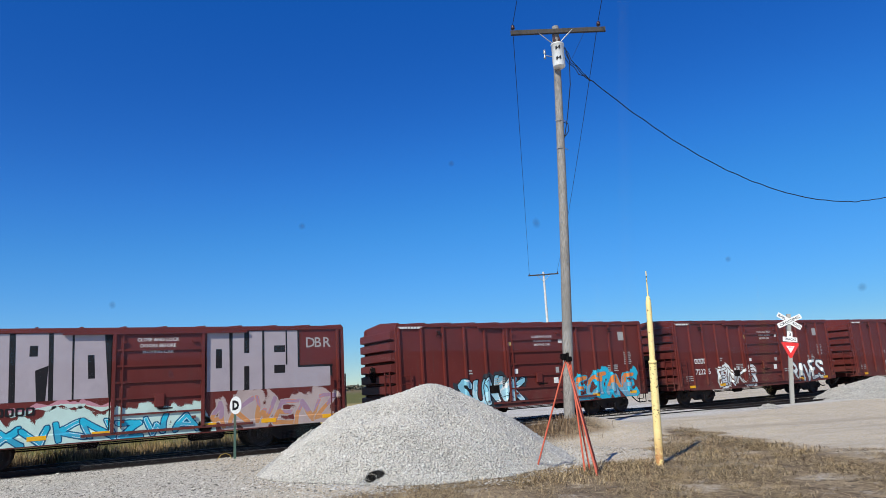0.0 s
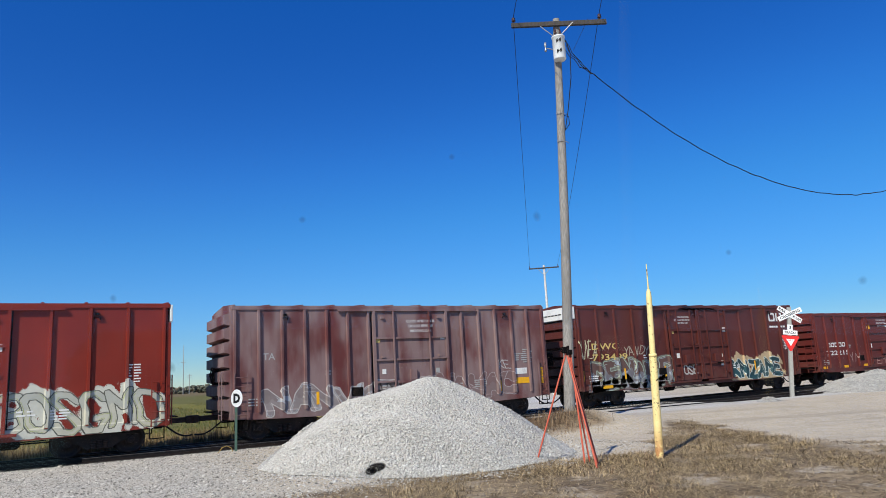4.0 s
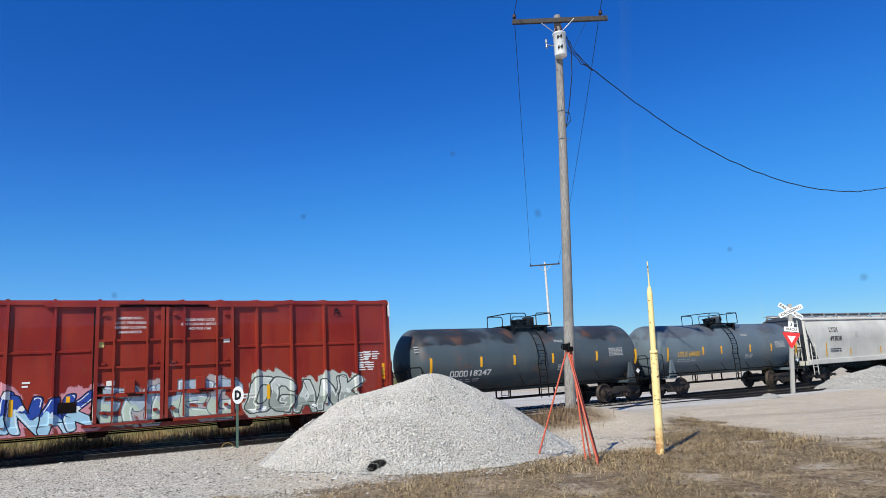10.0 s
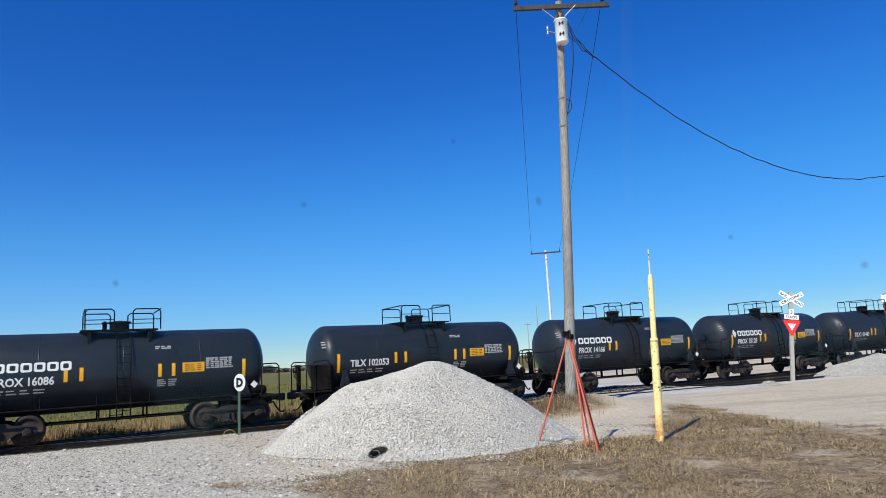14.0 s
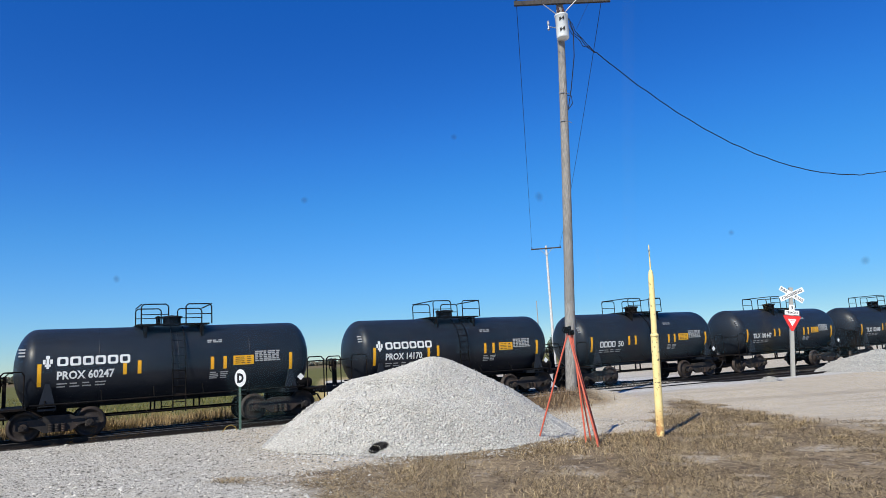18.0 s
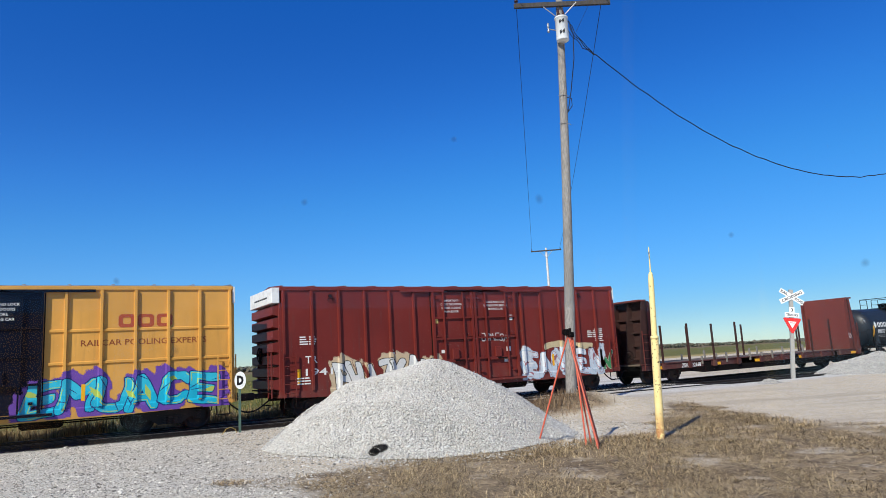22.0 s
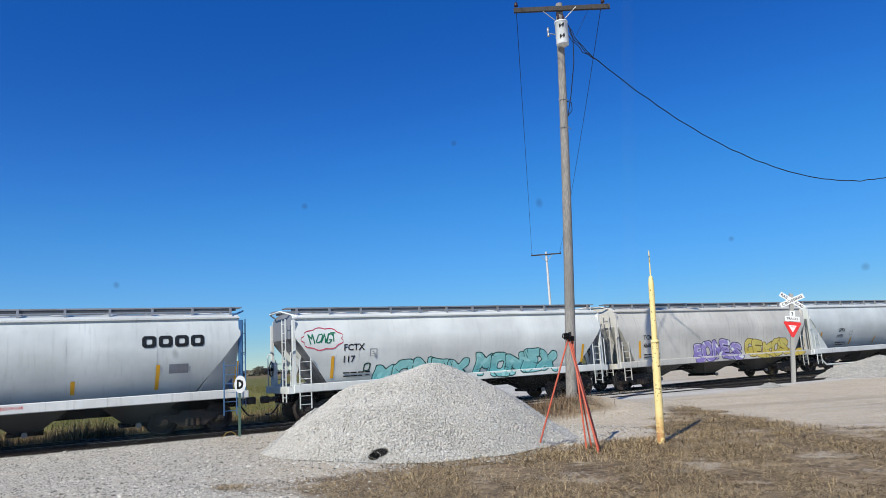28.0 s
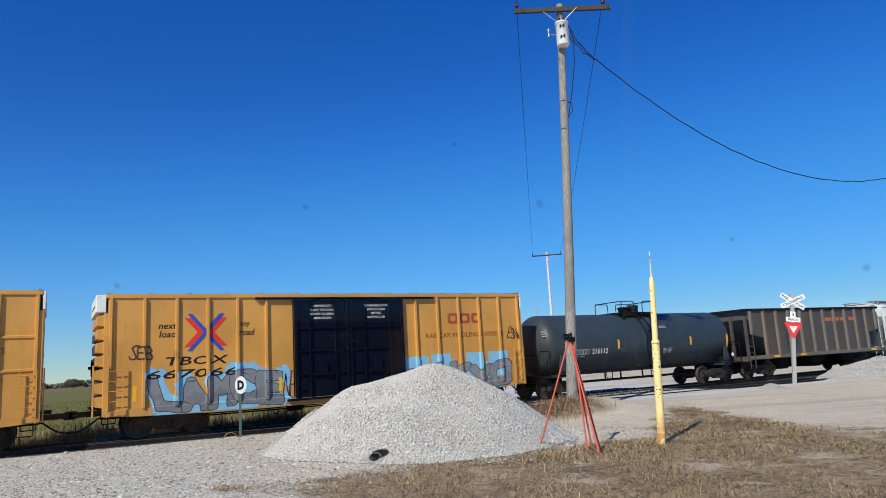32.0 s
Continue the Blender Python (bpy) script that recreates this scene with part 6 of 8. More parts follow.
def hopper_marks(car, h, lines, zt, mat=M_BLACK, x=None, refl=(), y=-1.55, stencils=True, bold=0.02, box=None):
    """lines: (text, height) from the top down."""
    x = -h + 2.55 if x is None else x
    z = zt
    for s, k in lines:
        word(s, x, z, k, mat, car, y=y, bold=bold, drape=DRAPE[car.name] if y < -1.54 else None)
        z -= k * 1.75
    if stencils:
        patch(x, x + 1.2, z - 0.12, z + 0.12, M_DIM if mat != M_BLACK else M_BLACK, car, y=-float(DRAPE[car.name](0.0, z + 0.12)) - 0.004, rows=2, cols=4, fill=0.4, seed=2)
    if box is not None:
        bx, bz = box
        yb = -float(DRAPE[car.name](0.0, bz + 0.14)) - 0.004
        mark_row(bx - 0.15, bx + 0.2, bz - 0.15, bz + 0.15, 1, M_DIM, car, drape=DRAPE[car.name], stroke=0.09, name="class_panel", label="small stencilled square")
        patch(bx - 0.06, bx + 0.08, bz - 0.09, bz + 0.06, M_DIM, car, y=yb, rows=2, cols=1, fill=0.5, seed=4)
    for r_ in refl:
        strip(car, "reflector", r_ - 0.06, r_ + 0.06, 1.5, 1.5 + (0.8 if abs(r_) > h - 2.9 else 0.42), M_YELLOW, "yellow reflective strip")


def strip(car, name, x0, x1, z0, z1, mat, label):
    """A patch of film or paint that follows the car's bulging side."""
    g = Geo()
    q = [(-float(DRAPE[car.name](0.0, z)) - 0.012, z) for z in np.linspace(z0, z1, 7)]
    g.add([(x, y, z) for y, z in q for x in (x0, x1)], [(2 * i, 2 * i + 1, 2 * i + 3, 2 * i + 2) for i in range(6)])
    part(name, g, mat, car, label)


def open_hopper(label, rear, front, top, mat):
    L = front - rear
    car = start_car("open_hopper", label, "open hopper", (rear + front) / 2)
    h = L / 2
    for s in (-1, 1):
        ya, yb = sorted((s * 1.48, s * 1.44))
        g = Geo().prism([(-h + 0.55, top), (h - 0.55, top), (h - 0.55, 2.42), (h - 1.65, 2.2), (h - 1.75, 1.15), (-h + 1.75, 1.15), (-h + 1.65, 2.2), (-h + 0.55, 2.42)], 1, ya, yb)
        part("side_wall", g, mat, car)
        part("top_chord", Geo().box(-h + 0.2, h - 0.2, min(s * 1.56, s * 1.4), max(s * 1.56, s * 1.4), top - 0.06, top + 0.08, 0.015), M_FLATDARK, car, "blackened top rim")
        part("side_sill", Geo().box(-h + 0.2, h - 0.2, min(s * 1.55, s * 1.4), max(s * 1.55, s * 1.4), 1.05, 1.25, 0.015), P_OPOST, car)
        for i in range(12):
            x = -h + 0.6 + (L - 1.2) * i / 11
            zb = 1.2 if 0 < i < 11 else 2.4
            part("side_post", Geo().prism([(x - 0.09, s * 1.476), (x - 0.06, s * 1.59), (x + 0.06, s * 1.59), (x + 0.09, s * 1.476)], 2, zb, top - 0.05), P_OPOST, car)
        for k in (-1, 1):
            ladder(car, k * (h - 0.3), s * 1.6, 0.6, 2.6, mat, 6)
    for s in (-1, 1):
        g = Geo()
        a = [(s * (h - 0.5), y, z) for y, z in ((-1.45, top), (1.45, top), (1.45, top - 0.5), (-1.45, top - 0.5))]
        b = [(s * (h - 2.6), y, 1.15) for y in (1.45, -1.45)]
        g.add(a + b, [(0, 1, 2, 3), (3, 2, 4, 5)])
        part("end_slope", g, mat, car, "sloping end sheet")
        part("end_chord", Geo().box(min(s * (h - 0.42), s * (h - 0.28)), max(s * (h - 0.42), s * (h - 0.28)), -1.5, 1.5, top - 0.06, top + 0.08), M_FLATDARK, car)
        for yy in (-1.4, -0.5, 0.5, 1.4):
            part("end_post", Geo().box(min(s * (h - 0.35), s * (h - 0.2)), max(s * (h - 0.35), s * (h - 0.2)), yy - 0.06, yy + 0.06, 1.1, top - 0.3), mat, car)
        part("end_sill", Geo().box(min(s * (h - 0.4), s * h), max(s * (h - 0.4), s * h), -1.5, 1.5, 0.98, 1.24), mat, car)
        part("end_deck", Geo().box(min(s * (h - 2.6), s * (h - 0.1)), max(s * (h - 2.6), s * (h - 0.1)), -1.4, 1.4, 1.02, 1.1), M_FRAME, car)
    load = Geo()
    m = 24
    xs, ys = np.linspace(-h + 0.5, h - 0.5, m), np.linspace(-1.42, 1.42, 8)
    v = [(x, y, top - 0.75 + 0.16 * noise.noise(Vector((x, y * 1.4, 2)))) for x in xs for y in ys]
    load.add(v, [(i * 8 + j, (i + 1) * 8 + j, (i + 1) * 8 + j + 1, i * 8 + j + 1) for i in range(m - 1) for j in range(7)], True)
    part("load", load, M_FRAME, car, "dark bulk load below the rim")
    for i in range(3):
        x = -h + 3.6 + (L - 7.2) * i / 2
        g = Geo()
        a = [(x - 1.0, -1.35, 1.15), (x + 1.0, -1.35, 1.15), (x + 1.0, 1.35, 1.15), (x - 1.0, 1.35, 1.15)]
        b = [(x - 0.3, -1.1, 0.42), (x + 0.3, -1.1, 0.42), (x + 0.3, 1.1, 0.42), (x - 0.3, 1.1, 0.42)]
        g.add(a + b, [(0, 1, 5, 4), (1, 2, 6, 5), (2, 3, 7, 6), (3, 0, 4, 7), (4, 5, 6, 7), (3, 2, 1, 0)])
        part("hopper_pocket", g, M_FRAME, car)
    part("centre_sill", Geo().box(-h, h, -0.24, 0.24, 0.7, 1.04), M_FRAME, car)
    brake_wheel(car, -h - 0.05, 0.5, 2.2)
    couplers(car, L - 0.2, 0.5)
    trucks(car, h - 1.75)
    return car


def bulkhead_flat(label, rear, front, mat, bmat):
    L = front - rear
    car = start_car("bulkhead_flatcar", label, "flatcar", (rear + front) / 2)
    h = L / 2
    part("deck", Geo().box(-h, h, -1.4, 1.4, 0.92, 0.99), plain("worn deck planks", (0.13, 0.10, 0.075), 0.9, 0, 4, 0.3, 0.3), car)
    for s in (-1, 1):
        ya, yb = sorted((s * 1.45, s * 1.38))
        part("side_sill", Geo().prism([(-h, 0.98), (h, 0.98), (h, 0.62), (h - 2.6, 0.60), (h - 4.4, 0.38), (-h + 4.4, 0.38), (-h + 2.6, 0.60), (-h, 0.62)], 1, ya, yb), M_FLATDARK, car)
        for xa, xb in ((-h + 0.05, -h + 2.9), (-h + 2.95, -h + 4.4), (-h + 5.0, -h + 8.6), (-2.0, 2.4), (3.0, 6.5), (h - 2.6, h - 0.1)):
            part("sill_panel", Geo().box(xa, xb, min(s * 1.458, s * 1.44), max(s * 1.458, s * 1.44), 0.68, 0.93), mat, car)
        part("sill_flange", Geo().box(-h, h, min(s * 1.5, s * 1.38), max(s * 1.5, s * 1.38), 0.95, 1.0), mat, car)
        tall = (-7.9, -6.0, -4.15, -2.27, 2.5, 4.35, 6.25) if s < 0 else (-6.4, -2.6, 2.2, 7.6, 7.85)
        for x in tall:
            part("stake", Geo().box(x - 0.05, x + 0.05, min(s * 1.53, s * 1.45), max(s * 1.53, s * 1.45), 0.62, 2.85 + 0.03 * math.sin(x * 5), 0.01), M_STAKE, car, "rusty steel stake")
        for i in range(10):
            x = -h + 1.5 + 1.87 * i
            part("stake_pocket", Geo().box(x - 0.1, x + 0.1, min(s * 1.56, s * 1.44), max(s * 1.56, s * 1.44), 0.66, 0.96), mat, car)
        for x, zt_ in ((-3.2, 1.28), (-1.3, 1.45), (-0.3, 1.2), (0.6, 1.25), (1.56, 1.42), (3.43, 1.45), (-5.1, 1.2)):
            part("stake_stub", Geo().box(x - 0.045, x + 0.045, min(s * 1.52, s * 1.44), max(s * 1.52, s * 1.44), 0.8, zt_, 0.008), M_STUB, car, "broken timber stake stub")
        for k in (-1, 1):
            ladder(car, k * (h - 0.45), s * 1.52, 0.7, 2.6, bmat, 5, 0.44)
        for x in (-h + 1.15, -h + 5.2, -0.9, 3.0, h - 1.2):
            if s < 0:
                patch(x, x + 0.5, 0.70, 0.84, M_YELLOW, car, y=-1.463, name="reflector", label="yellow reflective strip")
    zt = 4.05
    for s in (-1, 1):
        x0 = s * (h - 0.75)
        # upright face plates with tapering braces behind
        g = Geo().box(min(x0, x0 - s * 0.05), max(x0, x0 - s * 0.05), -1.4, 1.4, 0.99, zt, 0.0)
        # rear outer side in the dark stake colour, its shade put into the paint
        om = bmat if s > 0 else M_STAKE
        bh = part("bulkhead", g, bmat, car, "rusty steel bulkhead")
        part("outer_plate", Geo().box(min(x0 + s * 0.004, x0 + s * 0.02), max(x0 + s * 0.004, x0 + s * 0.02), -1.38, 1.38, 1.0, zt - 0.01), om, bh)
        for yy in (-1.38, -0.46, 0.46, 1.38):
            part("bulkhead_brace", Geo().prism([(x0, 0.99), (s * (h - 0.02), 0.99), (s * (h - 0.5), zt), (x0, zt)], 1, yy - 0.03, yy + 0.03), om, bh)
        for yy in (-1, 1):
            ya, yb = sorted((yy * 1.42, yy * 1.36))
            part("side_wing", Geo().prism([(x0 - s * 0.02, 0.99), (x0 - s * 0.38, 0.99), (x0 - s * 0.33, zt - 0.2), (x0 - s * 0.22, zt), (x0 - s * 0.02, zt)], 1, ya, yb), bmat, bh, "rusty side plate of the bulkhead")
            part("wing_edge", Geo().box(min(x0 - s * 0.03, x0 + s * 0.03), max(x0 - s * 0.03, x0 + s * 0.03), min(yy * 1.45, yy * 1.38), max(yy * 1.45, yy * 1.38), 0.99, zt), M_STAKE, bh)
        for k in range(5):
            z = 1.2 + k * 0.65
            part("bulkhead_rail", Geo().box(min(x0, x0 + s * 0.16), max(x0, x0 + s * 0.16), -1.38, 1.38, z, z + 0.1), om, bh)
        part("bulkhead_cap", Geo().box(min(x0 - s * 0.05, x0 + s * 0.47), max(x0 - s * 0.05, x0 + s * 0.47), -1.42, 1.42, zt, zt + 0.08), bmat, bh)
    part("centre_sill", Geo().box(-h, h, -0.26, 0.26, 0.42, 0.92), M_FRAME, car)
    brake_wheel(car, -h - 0.04, -0.8, 1.4)
    couplers(car, L, 0.42)
    trucks(car, h - 2.0)
    return car


# ---- sprayed tags: thin coats of paint over the car sides ----
DRAPE = {}      # car name -> how far out its side lies at (x, z)
STROKES = {"A": ("0026", "2640", "1232"), "B": ("0006", "0636", "3644", "4433", "3303", "3341", "4130", "3000"), "C": ("4536", "3616", "1605", "0501", "0110", "1030", "3041"),
           "D": ("0006", "0626", "2644", "4442", "4220", "2000"), "E": ("4606", "0600", "0040", "0333"), "G": ("4536", "3616", "1605", "0501", "0110", "1030", "3042", "4222"),
           "H": ("0006", "4046", "0343"), "I": ("2026",), "K": ("0006", "4603", "0340"), "L": ("0600", "0040"), "M": ("0006", "0623", "2346", "4640"), "N": ("0006", "0640", "4046"),
           "O": ("1001", "0105", "0516", "1636", "3645", "4541", "4130", "3010"), "P": ("0006", "0636", "3645", "4544", "4433", "3303"), "R": ("0006", "0636", "3645", "4433", "3303", "2340"),
           "S": ("4536", "3616", "1605", "0514", "1432", "3241", "4130", "3010", "1001"), "T": ("0646", "2620"), "U": ("0601", "0110", "1030", "3041", "4146"), "V": ("0620", "2046"),
           "W": ("0610", "1023", "2330", "3046"), "X": ("0640", "0046"), "Y": ("0623", "2346", "2320"), "Z": ("0646", "4600", "0040")}
SPRAYS = {}


def spray(col):
    key = tuple(round(v, 3) for v in col)
    if key not in SPRAYS:
        SPRAYS[key] = plain("spray paint", col, 0.5, 0, 5, 0.14, 0.02, tint(col, 0.7), 0.35)
    return SPRAYS[key]


def tag(car, x0, x1, z0, z1, text, fill, line=None, fill2=None, cloud=None, t=0.1, o=0.045, reach=0.28, halo=None, split=0.5, seed=0, label="", low=0.72, gloss=None, blocks=()):
    """One sprayed piece: fat letter strokes with an outline, over an uneven cloud of colour."""
    rs, c = np.random.default_rng(seed + 11), 0.0125
    m = reach + 0.2 if cloud else t + o + 0.1
    ex, ez = np.arange(x0 - m, x1 + m + c, c), np.arange(max(z0 - 0.15, low), z1 + m + c, c)
    X, Z = np.meshgrid(ex[:-1] + c / 2, ez[:-1] + c / 2, indexing="ij")
    calm = 0.35 if t < 0.05 else 1.0
    xw = X + calm * (0.06 * np.sin(Z * 4.3 + seed) + 0.012 * np.sin(Z * 11 + X * 5 + seed * 2))
    zw = Z + calm * (0.07 * np.sin(X * 2.1 + seed) + 0.012 * np.sin(X * 9 + Z * 5 + seed))
    w = (x1 - x0) / max(1, len(text))
    every, glyphs = np.full(X.shape, 9.0), []
    for i, ch in enumerate(text):
        if ch not in STROKES:
            continue
        sx, hh = w * rs.uniform(0.72, 0.86) / 4, (z1 - z0 - 2 * t) * rs.uniform(0.84, 1.0)
        zb, lean, gx = z0 + t + rs.uniform(0, 0.06), rs.uniform(-0.14, 0.16), x0 + i * w + t * 0.6
        d = np.full(X.shape, 9.0)
        for s in STROKES[ch]:
            ax, az, bx, bz = (int(k) for k in s)
            ax, bx = gx + ax * sx + lean * az / 6, gx + bx * sx + lean * bz / 6
            az, bz = zb + az * hh / 6, zb + bz * hh / 6
            dx, dz = bx - ax, bz - az
            k = np.clip(((xw - ax) * dx + (zw - az) * dz) / (dx * dx + dz * dz + 1e-9), 0, 1)
            ux, uz = np.abs(xw - ax - k * dx), np.abs(zw - az - k * dz)
            d = np.minimum(d, 0.6 * np.hypot(ux, uz) + 0.4 * np.maximum(ux, uz) * 1.15)
        every = np.minimum(every, d)
        glyphs.append((d, (zw - zb) / hh))
    lab, cols = np.full(X.shape, -1), []
    def lay(mask, col):
        if col not in cols:
            cols.append(col)
        lab[mask] = cols.index(col)
    rag = 0.11 * np.sin(X * 2.9 + seed) + 0.06 * np.sin(X * 7.3 + Z * 3 + seed) + 0.035 * np.sin(X * 19 + Z * 13)
    if cloud:
        lay((every < reach + 1.1 * rag + rs.normal(0, 0.018, X.shape)) & (Z > z0 - 0.12), cloud)
    for a, b, ca, cb in blocks:
        lay((X > a) & (X < b) & (Z > ca) & (Z < cb + 0.03 * np.sin(X * 14)), cloud or fill)
    if halo:
        lay(every < t + o + 0.05 + 0.25 * np.abs(rag), halo)
    for d, v in glyphs:
        if line:
            lay(d < t + o, line)
        f = d < t
        lay(f, fill)
        if fill2:
            lay(f & (v > split + 0.13 * np.sin(X * 8 + seed) + 0.05 * np.sin(X * 23)), fill2)
        if gloss:
            lay(f & (d > t * 0.62) & (d < t * 0.8) & (np.sin(X * 6 + Z * 4 + seed) > 0.2), gloss)
    # loose facets and flicks over the letters
    if line and t > 0.1:
        for k in range(len(text) * 4):
            cx, cz, a, ln = rs.uniform(x0, x1), rs.uniform(z0, z1), rs.uniform(-1.3, 1.3), rs.uniform(0.12, 0.36)
            u, v = (X - cx) * math.cos(a) + (Z - cz) * math.sin(a), (Z - cz) * math.cos(a) - (X - cx) * math.sin(a)
            wide = 0.016 if k % 3 else 0.09
            hit = (np.abs(u) < ln) & (np.abs(v) < wide * (1 - np.abs(u) / ln)) & (every < t)
            lay(hit, line if k % 3 else (gloss or fill2 or fill))
    # upright runs of one colour become single strips that follow the side
    deep = DRAPE[car.name](X, Z)
    cut = np.ones(lab.shape, bool)
    cut[:, 1:] = (lab[:, 1:] != lab[:, :-1]) | (np.abs(deep[:, 1:] - deep[:, :-1]) > 0.01) | (np.arange(1, lab.shape[1]) % 8 == 0)
    i, j = np.nonzero(cut)
    k = np.append(j[1:], 0)
    k[k == 0] = lab.shape[1]
    keep = lab[i, j] >= 0
    i, j, k = i[keep], j[keep], k[keep]
    vx, vz = np.stack([ex[i], ex[i + 1], ex[i + 1], ex[i]], -1).ravel(), np.stack([ez[j], ez[j], ez[k], ez[k]], -1).ravel()
    me = fast_mesh("sprayed_tag", np.stack([vx, -DRAPE[car.name](vx, vz) - 0.005, vz], -1), np.arange(len(vx)).reshape(-1, 4))
    for col in cols:
        me.materials.append(spray(col))
    me.polygons.foreach_set("material_index", lab[i, j].astype(np.int32))
    return part("sprayed_tag", me, None, car, label)


def scrawl(car, x0, x1, z0, z1, text, col, seed=0, t=0.02, label="thin sprayed handwriting"):
    return tag(car, x0, x1, z0, z1, text, col, t=t, o=0, seed=seed, label=label)


def ring(car, x, z, r, mat, y=-1.506):
    """Round stencilled emblem: two rings and a cross."""
    g = Geo()
    for ra, rb in ((0.82, 1.0), (0.0, 0.34), (0.5, 0.62)):
        for i in range(24):
            a, b = 2 * math.pi * i / 24, 2 * math.pi * (i + 1) / 24
            g.add([(x + k * r * math.cos(t), y, z + k * r * math.sin(t)) for k, t in ((ra, a), (rb, a), (rb, b), (ra, b))], [(0, 1, 2, 3)])
    part("round_emblem", g, mat, car, "worn round stencilled emblem")
    g = Geo().box(x - r * 0.8, x + r * 0.8, y - 0.003, y - 0.001, z - 0.03, z + 0.03)
    g.box(x - 0.03, x + 0.03, y - 0.005, y - 0.003, z - r * 0.8, z + r * 0.8)
    part("emblem_cross", g, mat, car)


# ---- car colours ----
OXIDE = (0.118, 0.021, 0.017)
BRIGHT = (0.30, 0.045, 0.022)
AMBER = (0.62, 0.31, 0.065)
TANK = (0.0125, 0.0155, 0.022)
WHITE_G, SILVER, BLK = (0.72, 0.74, 0.72), (0.40, 0.40, 0.43), (0.015, 0.015, 0.018)
CYAN, TEAL, NAVY = (0.02, 0.42, 0.60), (0.10, 0.50, 0.48), (0.02, 0.04, 0.22)
PINK, ORANGE, PURPLE = (0.62, 0.22, 0.32), (0.72, 0.24, 0.05), (0.18, 0.08, 0.38)
LIME, YEL, GREY = (0.50, 0.62, 0.08), (0.75, 0.55, 0.05), (0.25, 0.26, 0.30)
M_TANKDOT = plain("tank black enamel", TANK, 0.4, 0, 3, 0.2, 0.02)
M_CAP = plain("dusty outlet cap", (0.22, 0.21, 0.19), 0.7, 0, 9, 0.4, 0.1)
M_MESH = plain("dark walkway mesh", (0.07, 0.073, 0.08), 0.7, 0.2, 30, 0.4, 0.3)
M_FLATDARK = plain("blackened frame steel", (0.006, 0.005, 0.005), 0.9, 0, 3, 0.4, 0.1)
# discharge pockets, darker than the bodies above them
M_HOPLOW = plain("dark hopper underside", (0.07, 0.065, 0.06), 0.75, 0, 3, 0.35, 0.1)


def tank_paint(name, col, rust=0.0, dusty=0.1, rough=0.38, patchy=None):
    n = Nodes(name, rough)
    big = n.noise(0.7, 4, 0.6)
    c = n.mix(big, tint(col, 0.8), tint(col, 1.25))
    z = n.axis(2)
    if patchy:
        top = n.math("ADD", z, n.math("MULTIPLY", n.noise(1.2, 3), 0.7))
        c = n.mix(n.math("MULTIPLY", n.ramp(top, 3.28, 3.36), n.ramp(n.noise(0.5, 3), 0.42, 0.5)), c, patchy)
    drip = n.noise(4, 4, 0.6, n.mapped(2.2, 1, 0.14))
    c = n.mix(n.math("MULTIPLY", n.ramp(drip, 0.55, 0.75), 0.45), c, tint(col, 0.45))
    c = n.mix(n.math("MULTIPLY", n.ramp(n.noise(1.6, 5, 0.65), 0.45, 0.8), dusty), c, (0.20, 0.18, 0.16))
    if rust:
        c = n.mix(n.math("MULTIPLY", n.ramp(n.noise(1.1, 5, 0.7), 0.54, 0.7), rust), c, (0.20, 0.08, 0.035))
    n.bump(big, 0.06, 0.02)
    return n.done(c, n.math("ADD", n.math("MULTIPLY", n.noise(2.0, 3), 0.25), rough - 0.1))


P_BN = paint("oxide boxcar paint", OXIDE, 0.25)
P_BN2 = paint("oxide boxcar paint pale tags", OXIDE, 0.3)
P_KAP = paint("oxide boxcar with large sprayed lettering", OXIDE, 0.25)
P_FIRE = paint("oxide boxcar with flame-coloured tag", OXIDE, 0.3)
P_CN = paint("brown boxcar paint", (0.095, 0.023, 0.018), 0.3)
P_MAUVE = paint("faded mauve boxcar paint", (0.12, 0.032, 0.03), 0.35, 0.6, (0.25, 0.18, 0.175), 0.8)
P_KL = paint("bright red boxcar paint", (0.20, 0.022, 0.012), 0.3)
P_RED = paint("red boxcar paint with many tags", (0.20, 0.013, 0.010), 0.6, fade=(0.36, 0.055, 0.02), faded=0.35)
P_RB = paint("plain red boxcar paint", (0.15, 0.02, 0.015), 0.3)
P_YB = paint("amber boxcar paint", AMBER, 0.15, 0.5, streak=0.2)
P_TB = paint("amber boxcar paint, grey tag", (0.56, 0.275, 0.062), 0.15, 0.5, streak=0.2)
P_TB2 = paint("amber boxcar paint, plain", (0.56, 0.275, 0.062), 0.15, 0.5, streak=0.2)
P_NAVY = paint("navy door paint", (0.002, 0.004, 0.012), 0.02, 0.5, streak=0.01, film=0.03)
P_TCHX = paint("gloss black hopper paint", (0.006, 0.0105, 0.022), 0.04, 0.42, streak=0.04, film=0.06)
P_BEIGE = paint("beige hopper paint", (0.55, 0.53, 0.415), 0.2, 0.5, streak=0.12)
P_LYSX = paint("grey-beige hopper paint", (0.60, 0.575, 0.51), 0.4, 0.5, streak=0.15, rust=(0.30, 0.15, 0.06))
P_HC = paint("pale grey hopper paint", (0.595, 0.63, 0.61), 0.1, 0.45, streak=0.15)
P_GP = paint("two-tone grey hopper paint", (0.575, 0.605, 0.595), 0.08, 0.45, streak=0.15)
P_GA = paint("light grey hopper paint", (0.585, 0.615, 0.605), 0.08, 0.45, streak=0.2)
P_TC = paint("dusty hopper paint", (0.56, 0.54, 0.49), 0.3, 0.55, streak=0.3)
P_FC = paint("white hopper paint", (0.68, 0.70, 0.67), 0.1, 0.45, streak=0.12)
